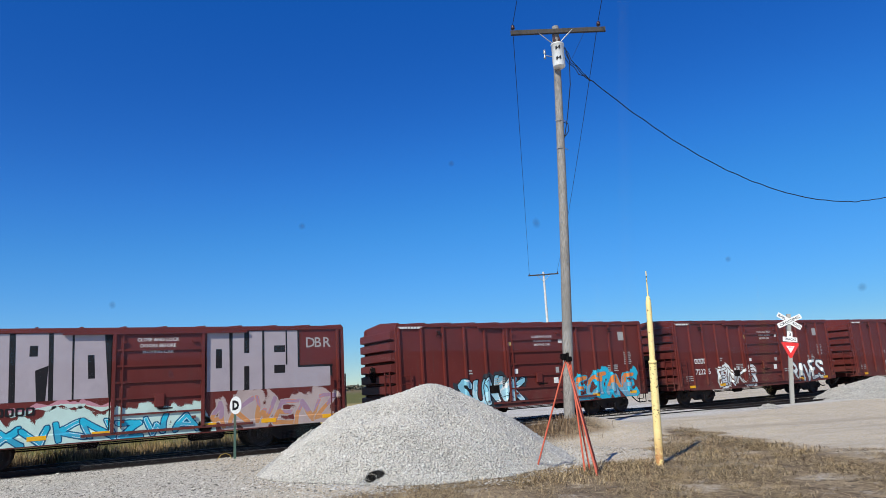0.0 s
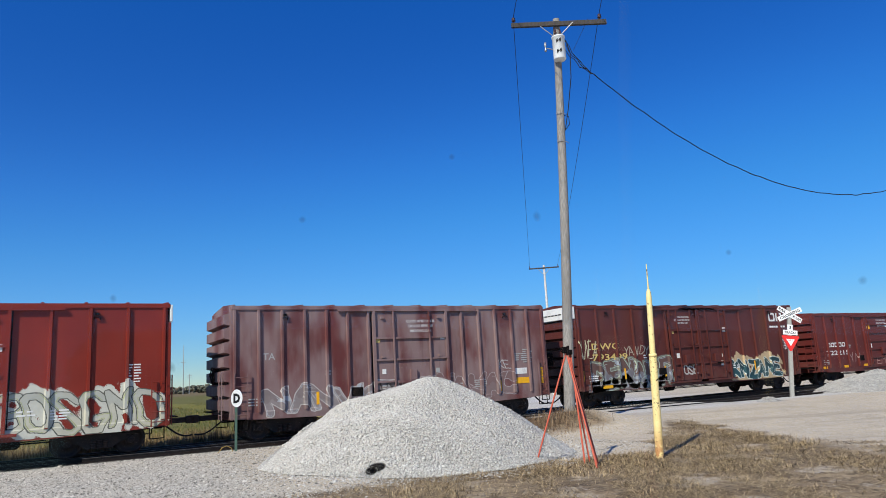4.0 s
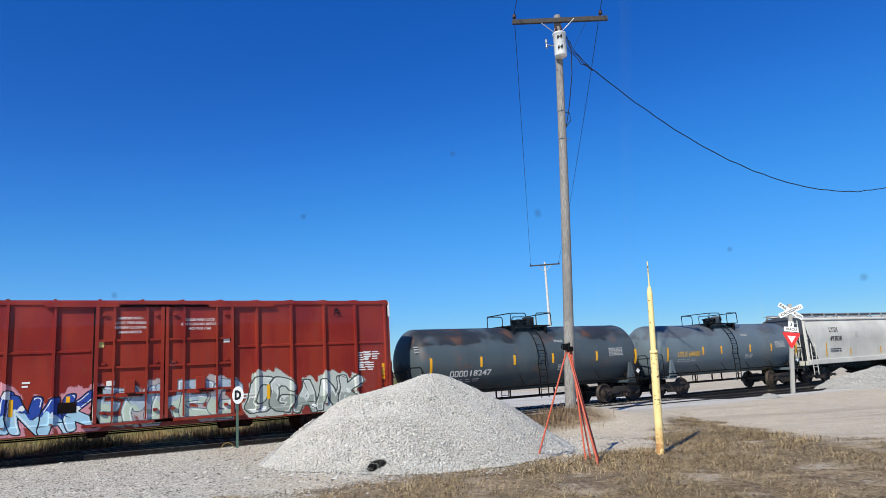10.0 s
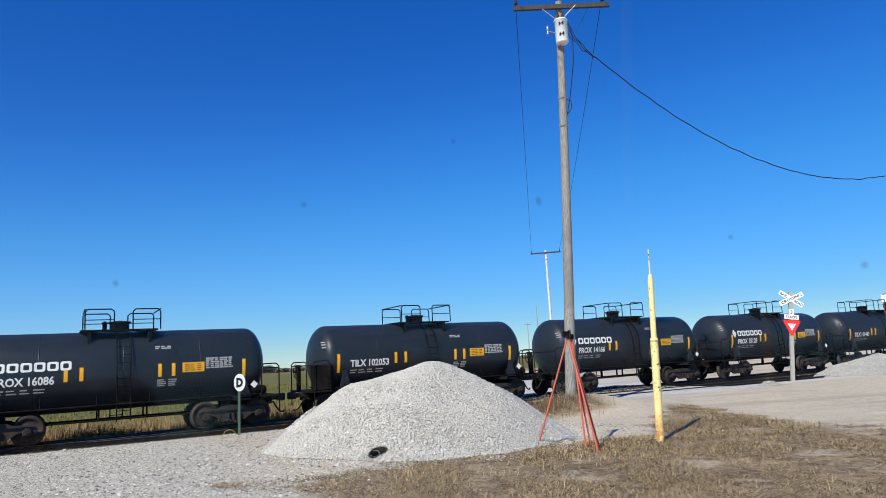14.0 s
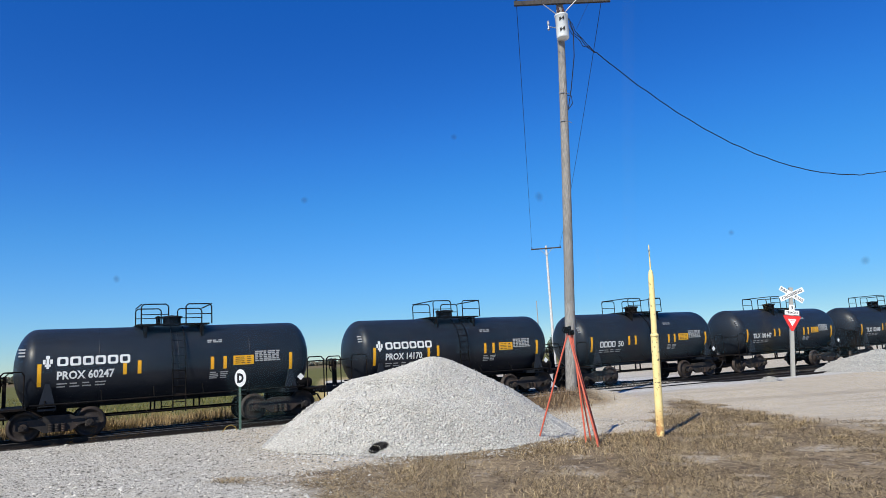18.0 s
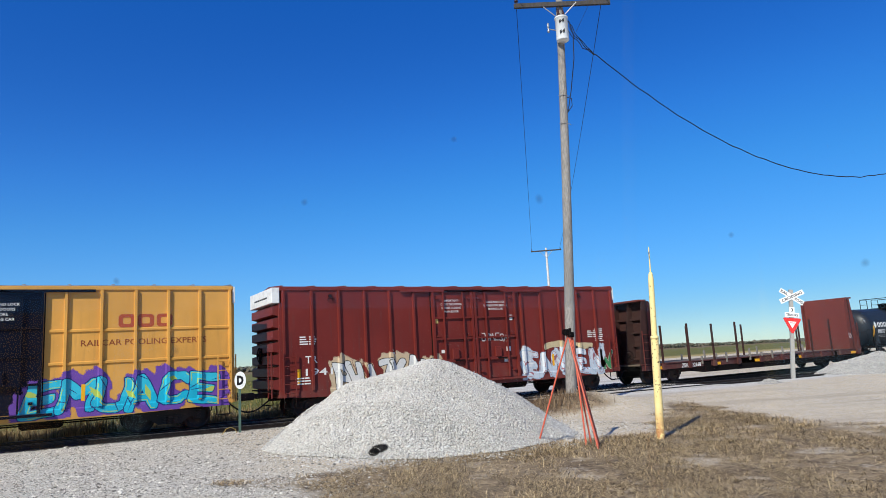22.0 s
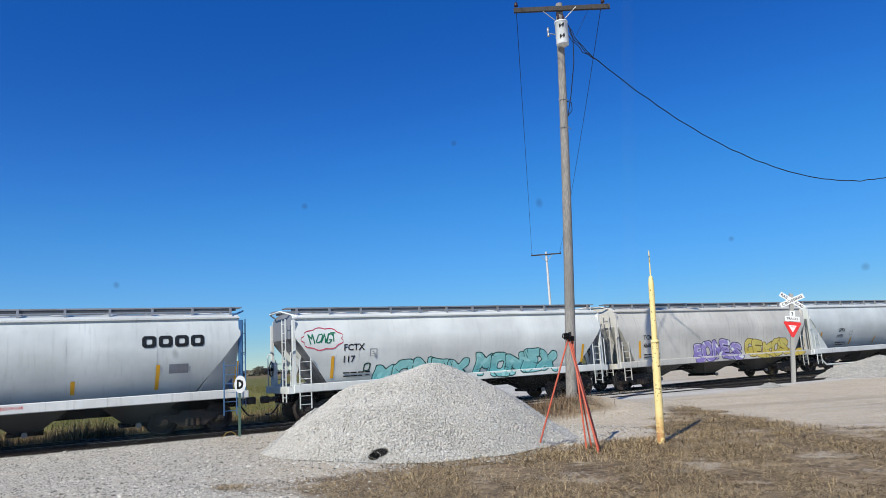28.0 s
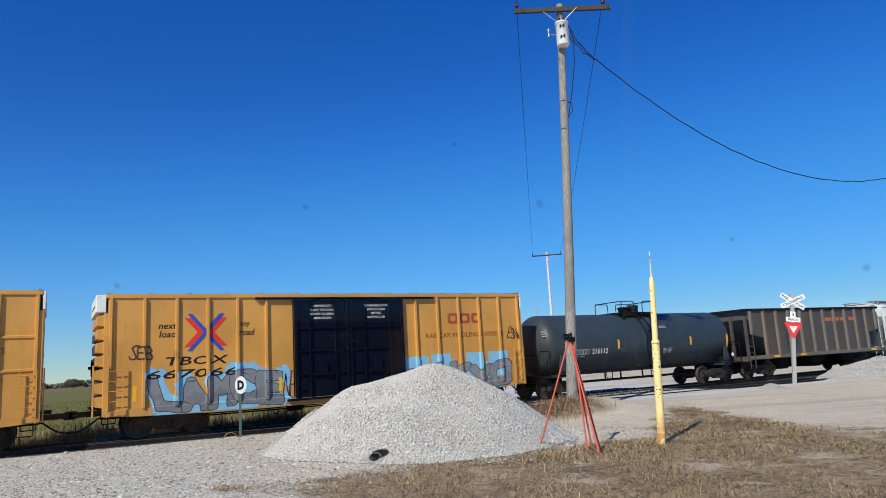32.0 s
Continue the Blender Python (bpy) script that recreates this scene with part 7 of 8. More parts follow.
# sloping end sheets: shade put into the colour, darker than the body
P_SLOPE = paint("shaded end-sheet paint", (0.05, 0.055, 0.07), 0.2, 0.5)
P_SLOPE2 = paint("grey panel and shaded end paint", (0.22, 0.23, 0.26), 0.2, 0.5)
P_BLUE = paint("blue frame paint", (0.06, 0.16, 0.32), 0.2, 0.5)
P_OPEN = paint("rusted brown hopper steel", (0.062, 0.052, 0.046), 0.4, 0.75, (0.095, 0.076, 0.064), 0.5)
P_OPOST = paint("worn hopper post paint", (0.15, 0.122, 0.10), 0.3, 0.75)
P_FLAT = paint("brown flatcar paint", (0.085, 0.022, 0.019), 0.4, 0.65)
P_BULK = paint("rusty red bulkhead paint", (0.13, 0.028, 0.02), 0.5, 0.7)
M_STUB = plain("grey split timber", (0.20, 0.18, 0.155), 0.9, 0, 6, 0.35, 0.4)
M_STAKE = plain("dark rusted stakes", (0.04, 0.017, 0.014), 0.8, 0, 4, 0.4, 0.1)
P_WHITESILL = paint("off-white sill paint", (0.66, 0.665, 0.64), 0.15, 0.5)
T_BLACK = tank_paint("black tank enamel", TANK, 0.0, 0.05)
T_WORN = tank_paint("dull grey-black tank paint", (0.05, 0.053, 0.058), 0.15, 0.3, 0.5)
T_RUST = tank_paint("streaked rusty tank paint", (0.058, 0.076, 0.088), 0.5, 0.2, 0.5, (0.022, 0.025, 0.03))
T_GREY = tank_paint("blue-grey tank paint", (0.112, 0.142, 0.162), 0.05, 0.1, 0.48, (0.085, 0.096, 0.112))
T_NAVY = tank_paint("dark blue-grey tank paint", (0.026, 0.036, 0.045), 0.0, 0.15, 0.42)

make_truck()
CLOSE = ("CLOSE AND LOCK", "DOORS BEFORE", "MOVING CAR")


def stack(car, rows, xc, z, h, mat=M_WHITE, y=-1.555):
    for s in rows:
        w = letters(s, 0.01)[2] * h
        word(s, xc - w / 2, z, h, mat, car, y=y, bold=0.01)
        z -= h * 1.75


def side_print(car, seed, xs, mat=M_DIM):
    for i, (x, z) in enumerate(xs):
        patch(x, x + 0.7, z, z + 0.34, mat, car, y=-1.503, rows=4, cols=2, fill=0.5, seed=seed + i)


M_NOTE = plain("yellowed notice decal", (0.62, 0.47, 0.16), 0.6, 0, 14, 0.2, 0.02)


def boxcar_print(car, h, doors, seed, top, mat=M_DIM, vent=True):
    """Capacity data by the ends, decals and routing boards by the doors, a dark vent plate low on the side."""
    rs = random.Random(seed)
    d0, d1 = doors
    for x, z, w_, h_ in ((-h + 0.55, 1.18, 0.6, 0.3), (h - 1.25, 2.2, 0.5, 0.62), (d1 + 0.25, 1.35, 0.55, 0.22)):
        patch(x, x + w_, z, z + h_, mat, car, y=-1.505, rows=max(2, int(h_ / 0.085)), cols=2, fill=0.45, seed=rs.randrange(99))
    for x, z, m in ((d0 + 0.1, 3.25, M_NOTE), (d1 - 0.34, 3.3, M_WHITE), (d0 + 0.35, 2.05, M_WHITE), (d1 - 0.6, 2.0, mat)):
        patch(x, x + rs.uniform(0.14, 0.24), z, z + rs.uniform(0.12, 0.26), m, car, y=-1.556, name="decal")
    if vent:
        patch(d0 - 0.95, d0 - 0.45, 1.3, 1.62, M_FRAME, car, y=-1.51, name="vent_plate", label="dark steel vent plate")
    patch(d0 - 1.9, d0 - 1.68, 2.1, 2.32, mat, car, y=-1.505, rows=2, cols=1, fill=0.5, seed=seed)
    part("route_board", Geo().box(d1 - 0.75, d1 - 0.5, -1.565, -1.545, 1.55, 1.8, 0.006), M_WHITE, car, "small white routing card")
    for x in (-h + 1.9, h - 2.1):
        g = Geo().tube([(x - 0.09, -1.52, top - 0.5), (x - 0.09, -1.6, top - 0.42), (x + 0.09, -1.6, top - 0.42), (x + 0.09, -1.52, top - 0.5)], 0.02, 5)
        g.box(x - 0.06, x + 0.06, -1.6, -1.5, top - 0.36, top - 0.28)
        part("door_stop", g, M_FRAME, car, "door stop bracket under the roof edge")


# ---- the train, head first ----
lbl = "oxide-red steel boxcar with sprayed tags along the lower side"
for k, (rear, front, m) in enumerate(((42.94, 56.4, P_BN2), (27.28, 40.45, P_BN2), (11.74, 24.96, P_BN))):
    L = front - rear
    c = boxcar(lbl, rear, front, 4.2, m, even(L / 2, 14, 0.1), [(-1.45, 1.75, "slide")], roof_mat=m)
    boxcar_print(c, L / 2, (-1.45, 1.75), 7 + k, 4.2)
    stack(c, CLOSE, 0.5, 3.55, 0.1)
    reflectors(c, (-L / 2 + 0.9, -3.4, 3.4, L / 2 - 0.9), 0.86, 0.12, -1.54, w=0.42)
    if k == 0:
        tag(c, -3.6, -0.8, 0.8, 1.75, "SEKA", (0.5, 0.5, 0.46), (0.12, 0.05, 0.04), WHITE_G, t=0.08, seed=3)
        tag(c, 2.5, 5.7, 0.8, 1.9, "BANOX", (0.3, 0.42, 0.5), (0.03, 0.04, 0.07), CYAN, t=0.09, seed=5)
    elif k == 1:
        tag(c, -3.6, -0.7, 0.8, 1.75, "ENKS", (0.45, 0.46, 0.44), (0.10, 0.05, 0.04), WHITE_G, WHITE_G, t=0.06, seed=4, reach=0.12)
        tag(c, 2.5, 5.7, 0.8, 1.9, "RAVES", (0.4, 0.42, 0.42), (0.03, 0.04, 0.07), WHITE_G, t=0.08, seed=6)
    else:
        tag(c, -3.75, -0.75, 0.8, 1.95, "SUNVK", (0.40, 0.64, 0.72), (0.01, 0.012, 0.016), (0.22, 0.50, 0.62), (0.03, 0.04, 0.05), t=0.12, o=0.04, seed=8, reach=0.2, gloss=WHITE_G, label="blue sprayed lettering with black outline")
        tag(c, 2.3, 5.9, 0.8, 1.9, "ECTANE", (0.20, 0.34, 0.42), (0.02, 0.32, 0.50), (0.66, 0.22, 0.06), CYAN, t=0.09, o=0.04, seed=9, reach=0.2, label="orange sprayed lettering with cyan outline")
    if k == 1:
        mark_row(-5.3, -4.4, 2.05, 2.3, 4, M_WHITE, c, y=-1.503)
        word("722295", -5.3, 1.5, 0.28, M_WHITE, c, y=-1.5)
    side_print(c, k * 9, ((4.3, 1.9), (-2.1, 1.6)))
    patch(L / 2 - 1.5, L / 2 - 1.1, 3.35, 3.75, M_DIM, c, y=-1.503)
    patch(-L / 2 + 0.1, -L / 2 + 1.2, 4.02, 4.1, M_WHITE, c, y=-1.56, rows=1, cols=8)

c = boxcar("oxide-red boxcar covered in huge silver block lettering over turquoise spray", -4.1, 9.5, 4.16, P_KAP, [-6.6, 6.6], [(-0.95, 1.85, "slide")], roof_mat=P_BN)
M_SPRAY = plain("sprayed mauve silver", (0.40, 0.345, 0.37), 0.45, 0.1, 3, 0.15, 0.02)


def slab(car, x0, x1, cuts):
    """One sprayed block letter: a mauve-silver slab with black wedges and counters."""
    z0, z1 = 2.0, 4.02
    s = part("sprayed_letter", Geo().box(x0, x1, -1.506, -1.498, z0, z1), M_SPRAY, car, "huge mauve-silver sprayed block letter")
    for poly in cuts:
        g = Geo()
        g.add([(x0 + (x1 - x0) * a, -1.509, z0 + (z1 - z0) * b) for a, b in poly], [tuple(range(len(poly)))])
        part("sprayed_counter", g, M_BLACK, s)


def quad(a, b, c, d, k=0.0):
    return [(a, c), (b, c), (b + k, d), (a + k, d)]


SLIT = [(0.93, 0.0), (1.06, 0.0), (1.0, 1.0), (0.87, 1.0)]
SLOT = [(0.98, 0.0), (1.07, 0.0), (0.99, 1.0), (0.88, 1.0)]
slab(c, -6.15, -4.81, [[(0.42, 0.66), (0.5, 1.0), (0.66, 1.0), (0.62, 0.75), (0.86, 0.68), (0.8, 0.66)], quad(0.42, 0.6, 0.0, 0.38), SLIT])
slab(c, -4.81, -3.58, [quad(0.36, 0.56, 0.0, 0.45), quad(0.34, 0.58, 0.72, 0.86), SLIT, [(0.0, 0.3), (0.1, 0.0), (0.0, 0.0)]])
slab(c, -3.58, -2.59, [quad(0.38, 0.6, 0.66, 0.82), [(0.55, 0.45), (0.9, 0.52), (0.86, 0.0), (0.62, 0.0)], SLIT])
slab(c, -2.59, -2.02, [SLOT])
slab(c, -2.02, -0.98, [quad(0.4, 0.58, 0.3, 0.66, -0.04), [(0.96, 0.0), (1.0, 0.0), (1.0, 1.0), (0.8, 1.0)]])
slab(c, 1.94, 2.78, [quad(0.34, 0.58, 0.38, 0.7), [(0.9, 0.0), (1.0, 0.0), (1.0, 1.0), (0.86, 1.0)]])
slab(c, 2.78, 3.88, [quad(0.36, 0.52, 0.0, 0.4), quad(0.36, 0.52, 0.62, 1.0), quad(0.93, 1.0, 0.0, 1.0)])
slab(c, 3.88, 4.70, [quad(0.42, 0.9, 0.62, 0.74), quad(0.42, 0.9, 0.26, 0.4), quad(0.93, 1.0, 0.4, 1.0)])
slab(c, 4.70, 5.1, [])
part("sprayed_letter", Geo().box(5.1, 6.35, -1.506, -1.498, 2.0, 2.72), M_SPRAY, c)
for x0_, x1_, z0_, z1_ in ((5.08, 5.15, 2.72, 4.02), (5.1, 6.4, 2.7, 2.78), (6.3, 6.38, 2.3, 2.74)):
    part("sprayed_edge", Geo().box(x0_, x1_, -1.51, -1.499, z0_, z1_), M_BLACK, c)
tag(c, -6.5, 1.7, 0.72, 1.35, "WAZXVKNZWA", (0.04, 0.34, 0.50), (0.004, 0.08, 0.17), CYAN, (0.50, 0.66, 0.60), t=0.075, o=0.035, reach=0.42, seed=21, gloss=WHITE_G, label="turquoise sprayed shards on a mint cloud")
tag(c, -5.9, -0.9, 1.62, 1.92, "VWVWVWV", (0.50, 0.62, 0.56), None, (0.50, 0.24, 0.28), t=0.09, o=0, seed=22)
tag(c, 1.95, 6.5, 0.75, 1.72, "AKWENZ", (0.50, 0.24, 0.10), (0.42, 0.36, 0.34), (0.34, 0.22, 0.30), (0.42, 0.33, 0.31), t=0.075, o=0.03, reach=0.24, seed=23, gloss=ORANGE, label="orange and mauve sprayed lettering")
stack(c, CLOSE, 0.4, 3.72, 0.11)
reflectors(c, (-4.4, -2.9, -1.2, 2.0, 4.0, 6.2), 0.86, 0.13, -1.54, w=0.5)
for k_ in range(3):
    word("DBR"[k_], 5.4 + k_ * 0.33, 3.4, 0.36, M_DIM, c, bold=0.01, name="tag_letter")
mark_row(-4.0, -2.95, 1.6, 1.84, 4, M_BLACK, c, y=-1.51)

c = boxcar("oxide-red boxcar with flame-coloured tag on the lower side", -19.93, -6.5, 4.18, P_FIRE, even(6.7, 14, 0.1), [(-1.45, 1.8, "slide")], roof_mat=P_BN)
boxcar_print(c, 6.7, (-1.45, 1.8), 21, 4.18)
stack(c, CLOSE, 0.5, 3.7, 0.1)
word("722215", -5.75, 1.72, 0.27, M_WHITE, c, width=2.3)
mark_row(-5.6, -3.7, 2.2, 2.46, 5, M_WHITE, c, y=-1.503)
tag(c, 1.95, 5.25, 0.76, 2.15, "STRUY", (0.012, 0.012, 0.014), (0.78, 0.56, 0.03), None, (0.55, 0.035, 0.02), t=0.18, o=0.035, reach=0.42, seed=31, label="black sprayed lettering with yellow outline on red")
tag(c, 5.15, 6.35, 1.85, 2.3, "BTM", (0.012, 0.012, 0.014), (0.78, 0.56, 0.03), None, (0.78, 0.56, 0.03), t=0.05, o=0.05, reach=0.12, seed=32)
tag(c, 5.2, 6.3, 0.95, 1.6, "EO", (0.50, 0.04, 0.02), (0.012, 0.012, 0.014), (0.78, 0.56, 0.03), (0.55, 0.035, 0.02), t=0.08, o=0.05, reach=0.2, seed=33)
scrawl(c, 6.1, 6.6, 2.5, 3.1, "GS", (0.5, 0.45, 0.4), 34)
scrawl(c, -0.6, 1.4, 1.0, 1.5, "EMSK", (0.4, 0.22, 0.18), 35, 0.025)
scrawl(c, -3.4, -2.4, 1.2, 1.8, "YM", (0.45, 0.33, 0.3), 36)
patch(0.95, 1.12, 3.3, 3.55, M_WHITE, c, y=-1.555, name="notice_panel")
patch(-1.05, -0.85, 3.2, 3.5, M_YELLOW, c, y=-1.555, name="notice_panel")
reflectors(c, (-6.15, -4.0, -1.9, 0.6, 3.4), 0.95, 0.14, -1.54, w=0.42)
ring(c, 5.05, 3.42, 0.3, M_DIM)

c = boxcar("tall brown double-door boxcar with pale sprayed outlines", -38.12, -21.9, 4.66, P_CN, even(8.1, 15, 0.12), [(-2.1, 0.0, "plug"), (0.05, 2.25, "plug")], white_end=True, roof_mat=P_CN)
boxcar_print(c, 8.1, (-2.1, 2.25), 22, 4.66, M_WHITE)
stack(c, ("CLOSE AND LOCK", "BOTH DOORS BEFORE", "MOVING CAR"), -1.05, 4.05, 0.085)
side_print(c, 31, ((0.7, 3.8), (-1.8, 2.4), (0.4, 2.5), (-1.3, 1.5), (1.0, 1.6)), M_WHITE)
word("DWC", -7.25, 2.62, 0.3, M_NOTE, c, width=1.7)
word("793499", -7.25, 2.12, 0.3, M_NOTE, c, width=2.2)
mark_row(6.0, 7.3, 3.8, 4.28, 2, M_WHITE, c, stroke=0.24, name="company_mark", label="white hollow block of the company mark")
patch(6.0, 7.4, 3.45, 3.55, M_WHITE, c, y=-1.503, rows=1, cols=7)
tag(c, -7.3, -2.2, 0.76, 2.1, "DENAWR", (0.16, 0.15, 0.16), (0.36, 0.43, 0.35), (0.12, 0.07, 0.06), None, t=0.17, o=0.03, seed=41, split=0.55, halo=(0.17, 0.17, 0.135), gloss=(0.28, 0.31, 0.34), label="pale green sprayed outlines")
tag(c, -7.4, -2.6, 0.74, 1.15, "ZXWV", (0.24, 0.24, 0.25), (0.36, 0.38, 0.36), None, (0.17, 0.13, 0.125), t=0.08, o=0.03, seed=42, reach=0.16)
tag(c, 2.35, 6.5, 0.76, 1.8, "KNZANE", (0.025, 0.075, 0.085), (0.55, 0.60, 0.55), (0.02, 0.05, 0.055), (0.46, 0.34, 0.20), t=0.12, o=0.035, seed=43, reach=0.34, label="dark teal sprayed lettering under a tan cloud")
scrawl(c, -8.0, -7.0, 2.2, 3.1, "XNEA", (0.55, 0.52, 0.34), 44, 0.022)
scrawl(c, -5.3, -3.6, 2.25, 2.75, "YAWDY", (0.42, 0.36, 0.28), 45, 0.022)
scrawl(c, 7.0, 7.9, 2.2, 3.1, "NKX", (0.30, 0.22, 0.2), 46)
scrawl(c, -1.3, -0.3, 1.2, 1.7, "OSE", (0.45, 0.43, 0.4), 47, 0.035)
reflectors(c, (-7.9, -5.3, -2.6, 0.42, 4.3), 1.2, 0.5)
patch(-6.8, -6.2, 0.84, 0.98, M_YELLOW, c, y=-1.54, name="reflector")

c = boxcar("weathered brown boxcar faded to chalky mauve panels", -53.55, -39.98, 4.65, P_MAUVE, even(6.8, 17, 0.12), [(-1.5, 1.8, "plug")], roof_mat=P_MAUVE)
boxcar_print(c, 6.8, (-1.5, 1.8), 23, 4.65)
reflectors(c, (-3.72, -1.65, -0.1, 4.28), 1.1, 0.45)
stack(c, CLOSE, 0.6, 4.0, 0.11)
patch(5.1, 5.9, 1.35, 1.6, M_YELLOW, c, y=-1.503, name="notice_panel")
patch(5.1, 5.7, 1.75, 2.0, M_WHITE, c, y=-1.503, rows=1, cols=1)
side_print(c, 51, ((5.1, 2.3), (3.0, 1.3)))
reflectors(c, (6.5,), 1.3, 0.7)
tag(c, -5.6, -0.4, 0.8, 1.8, "NANVKE", (0.26, 0.225, 0.22), (0.50, 0.47, 0.44), (0.22, 0.18, 0.175), None, t=0.13, o=0.03, seed=51, gloss=(0.4, 0.42, 0.45), label="chalky grey sprayed lettering")
tag(c, 1.2, 5.1, 0.85, 1.9, "NAVAC", (0.21, 0.15, 0.145), (0.42, 0.37, 0.36), (0.19, 0.12, 0.115), None, t=0.15, o=0.02, seed=52, label="chalky sprayed outlines")
scrawl(c, -1.5, 1.4, 1.25, 1.85, "AMISBE", (0.42, 0.36, 0.34), 53, 0.02)
scrawl(c, 4.3, 4.9, 2.0, 2.4, "KE", (0.45, 0.42, 0.4), 54)
word("TA", -5.7, 2.75, 0.24, M_DIM, c)

c = boxcar("bright red boxcar with pale bubble tags and white end top", -68.85, -55.55, 4.72, P_KL, even(6.6, 13, 0.12), [(-1.1, 2.2, "plug")], white_end=True, roof_mat=P_KL)
boxcar_print(c, 6.6, (-1.1, 2.2), 24, 4.72, M_WHITE, vent=False)
word("NOKL", -5.75, 2.25, 0.28, M_WHITE, c, width=1.45)
word("570589", -5.7, 1.7, 0.26, M_WHITE, c, width=2.1)
tag(c, -4.9, -0.6, 0.78, 1.85, "KRANVE", (0.33, 0.38, 0.44), (0.55, 0.54, 0.48), (0.40, 0.42, 0.44), (0.50, 0.47, 0.38), t=0.13, o=0.035, seed=61, reach=0.22, label="blue-grey sprayed lettering with a cream edge")
tag(c, 1.9, 6.5, 0.78, 2.1, "BOSGMO", (0.50, 0.48, 0.38), (0.10, 0.10, 0.08), (0.42, 0.42, 0.36), (0.55, 0.54, 0.46), t=0.09, o=0.03, seed=62, reach=0.2, gloss=(0.3, 0.34, 0.12), label="pale sprayed bubble lettering")
scrawl(c, -5.9, -5.2, 2.9, 3.6, "ES", (0.08, 0.25, 0.12), 63, 0.03)
patch(-6.4, -5.9, 0.86, 1.0, M_YELLOW, c, y=-1.54, name="reflector")
side_print(c, 61, ((-1.9, 2.8), (3.2, 1.2), (-0.8, 2.0)), M_WHITE)

# black ribbed hopper
c = covered_hopper("glossy black covered hopper with flat ribbed sides", -84.45, -70.3, 4.15, P_TCHX, P_TCHX, curved=False, pockets=3, slope_dark=M_FRAME, walk_mat=P_TCHX, end_fan=False, overhang=1.0, drop=1.1, cut_in=1.5, rib_at=(-5.14, -4.05, -2.55, -1.05, 0.47, 1.95, 3.4, 4.88, 5.9), step=2.25)
for s in (-1, 1):
    for x in (5.55, 5.95, 6.35):
        for y in (-1.46, 1.46):
            part("end_post", Geo().cyl((s * x, y, 1.1), (s * x, y, 2.95 - (6.72 - x) * 0.5), 0.03, 6), P_TCHX, c, "thin black upright under the end sheet")
word("TCHX", -3.68, 2.3, 0.25, plain("weathered dim lettering", (0.10, 0.105, 0.115), 0.6), c, y=-1.503, width=0.76, bold=0.012)
word("3112", -3.66, 1.88, 0.25, M_WHITE, c, y=-1.503, width=0.56, bold=0.022)
patch(-3.68, -2.9, 1.4, 1.64, M_DIM, c, y=-1.503, rows=2, cols=4, fill=0.45, seed=2)
reflectors(c, (-5.03, -2.45, 0.55, 3.52, 6.05), 1.38, 0.44, -1.575)
reflectors(c, (-5.95, 6.6), 1.19, 0.1, -1.545, w=0.46)
g = Geo()
for i in range(32):
    a, b = 2 * math.pi * i / 32, 2 * math.pi * (i + 1) / 32
    g.add([(-0.2 + r_ * math.cos(t), -1.508, 3.27 + r_ * math.sin(t)) for r_, t in ((0.27, a), (0.36, a), (0.36, b), (0.27, b))], [(0, 1, 2, 3)])
g.add([(x - 0.2, -1.508, z + 3.27) for x, z in ((-0.2, -0.16), (-0.06, -0.02), (-0.17, -0.02), (0.02, 0.17), (0.13, 0.17), (0.04, 0.04), (0.3, 0.03), (0.3, -0.02), (0.06, -0.03), (-0.06, -0.16))], [tuple(range(10))])
part("company_emblem", g, M_RED, c, "red round emblem")
mark_row(-0.95, 0.36, 2.72, 2.88, 10, M_WHITE, c, y=-1.5, stroke=0.2)
mark_row(0.58, 0.84, 2.71, 2.87, 2, M_DIM, c, y=-1.5, stroke=0.2)
scrawl(c, 2.25, 3.1, 1.72, 2.05, "AWLUR", (0.10, 0.36, 0.40), 111, 0.016)
mark_row(-2.4, -2.1, 2.33, 2.63, 1, M_WHITE, c, y=-1.5, stroke=0.09, name="class_panel", label="small stencilled square")
patch(-2.32, -2.22, 2.38, 2.56, M_WHITE, c, y=-1.503, rows=2, cols=1, fill=0.6, seed=4)
mark_row(4.35, 4.8, 1.52, 1.76, 2, M_WHITE, c, y=-1.5, stroke=0.09, name="class_panel", label="small stencilled square")
patch(-2.15, -1.6, 1.4, 1.53, M_DIM, c, y=-1.503, name="notice_panel", label="grey painted-out panel")
patch(1.85, 2.0, 2.15, 2.62, M_FRAME, c, y=-1.575, name="notice_panel", label="grey painted-out panel")
for x, z, w_, h_ in ((-1.52, 1.45, 0.36, 0.24), (-0.7, 1.42, 0.75, 0.2), (1.1, 1.75, 0.34, 0.14), (3.62, 1.55, 0.55, 0.24), (5.22, 1.62, 0.42, 0.6), (-4.9, 1.35, 0.8, 0.08), (-6.6, 3.2, 0.3, 0.65), (-6.0, 3.55, 0.14, 0.26)):
    patch(x, x + w_, z, z + h_, M_DIM, c, y=-1.503, rows=max(1, round(h_ / 0.1)), cols=2, fill=0.5, seed=int(z * 50))

c = covered_hopper("beige covered hopper with smooth curved sides", -96.8, -85.0, 3.9, P_BEIGE, P_BEIGE, pockets=2, drop=1.35, cut_in=1.1)
hopper_marks(c, 5.9, (("TCMX", 0.24), ("309532", 0.24)), 2.35, M_BLACK, -3.85, (-4.07, -1.79, 4.9))
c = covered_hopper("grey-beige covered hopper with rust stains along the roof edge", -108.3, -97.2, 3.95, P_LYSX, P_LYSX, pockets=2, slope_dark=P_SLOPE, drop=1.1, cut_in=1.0)
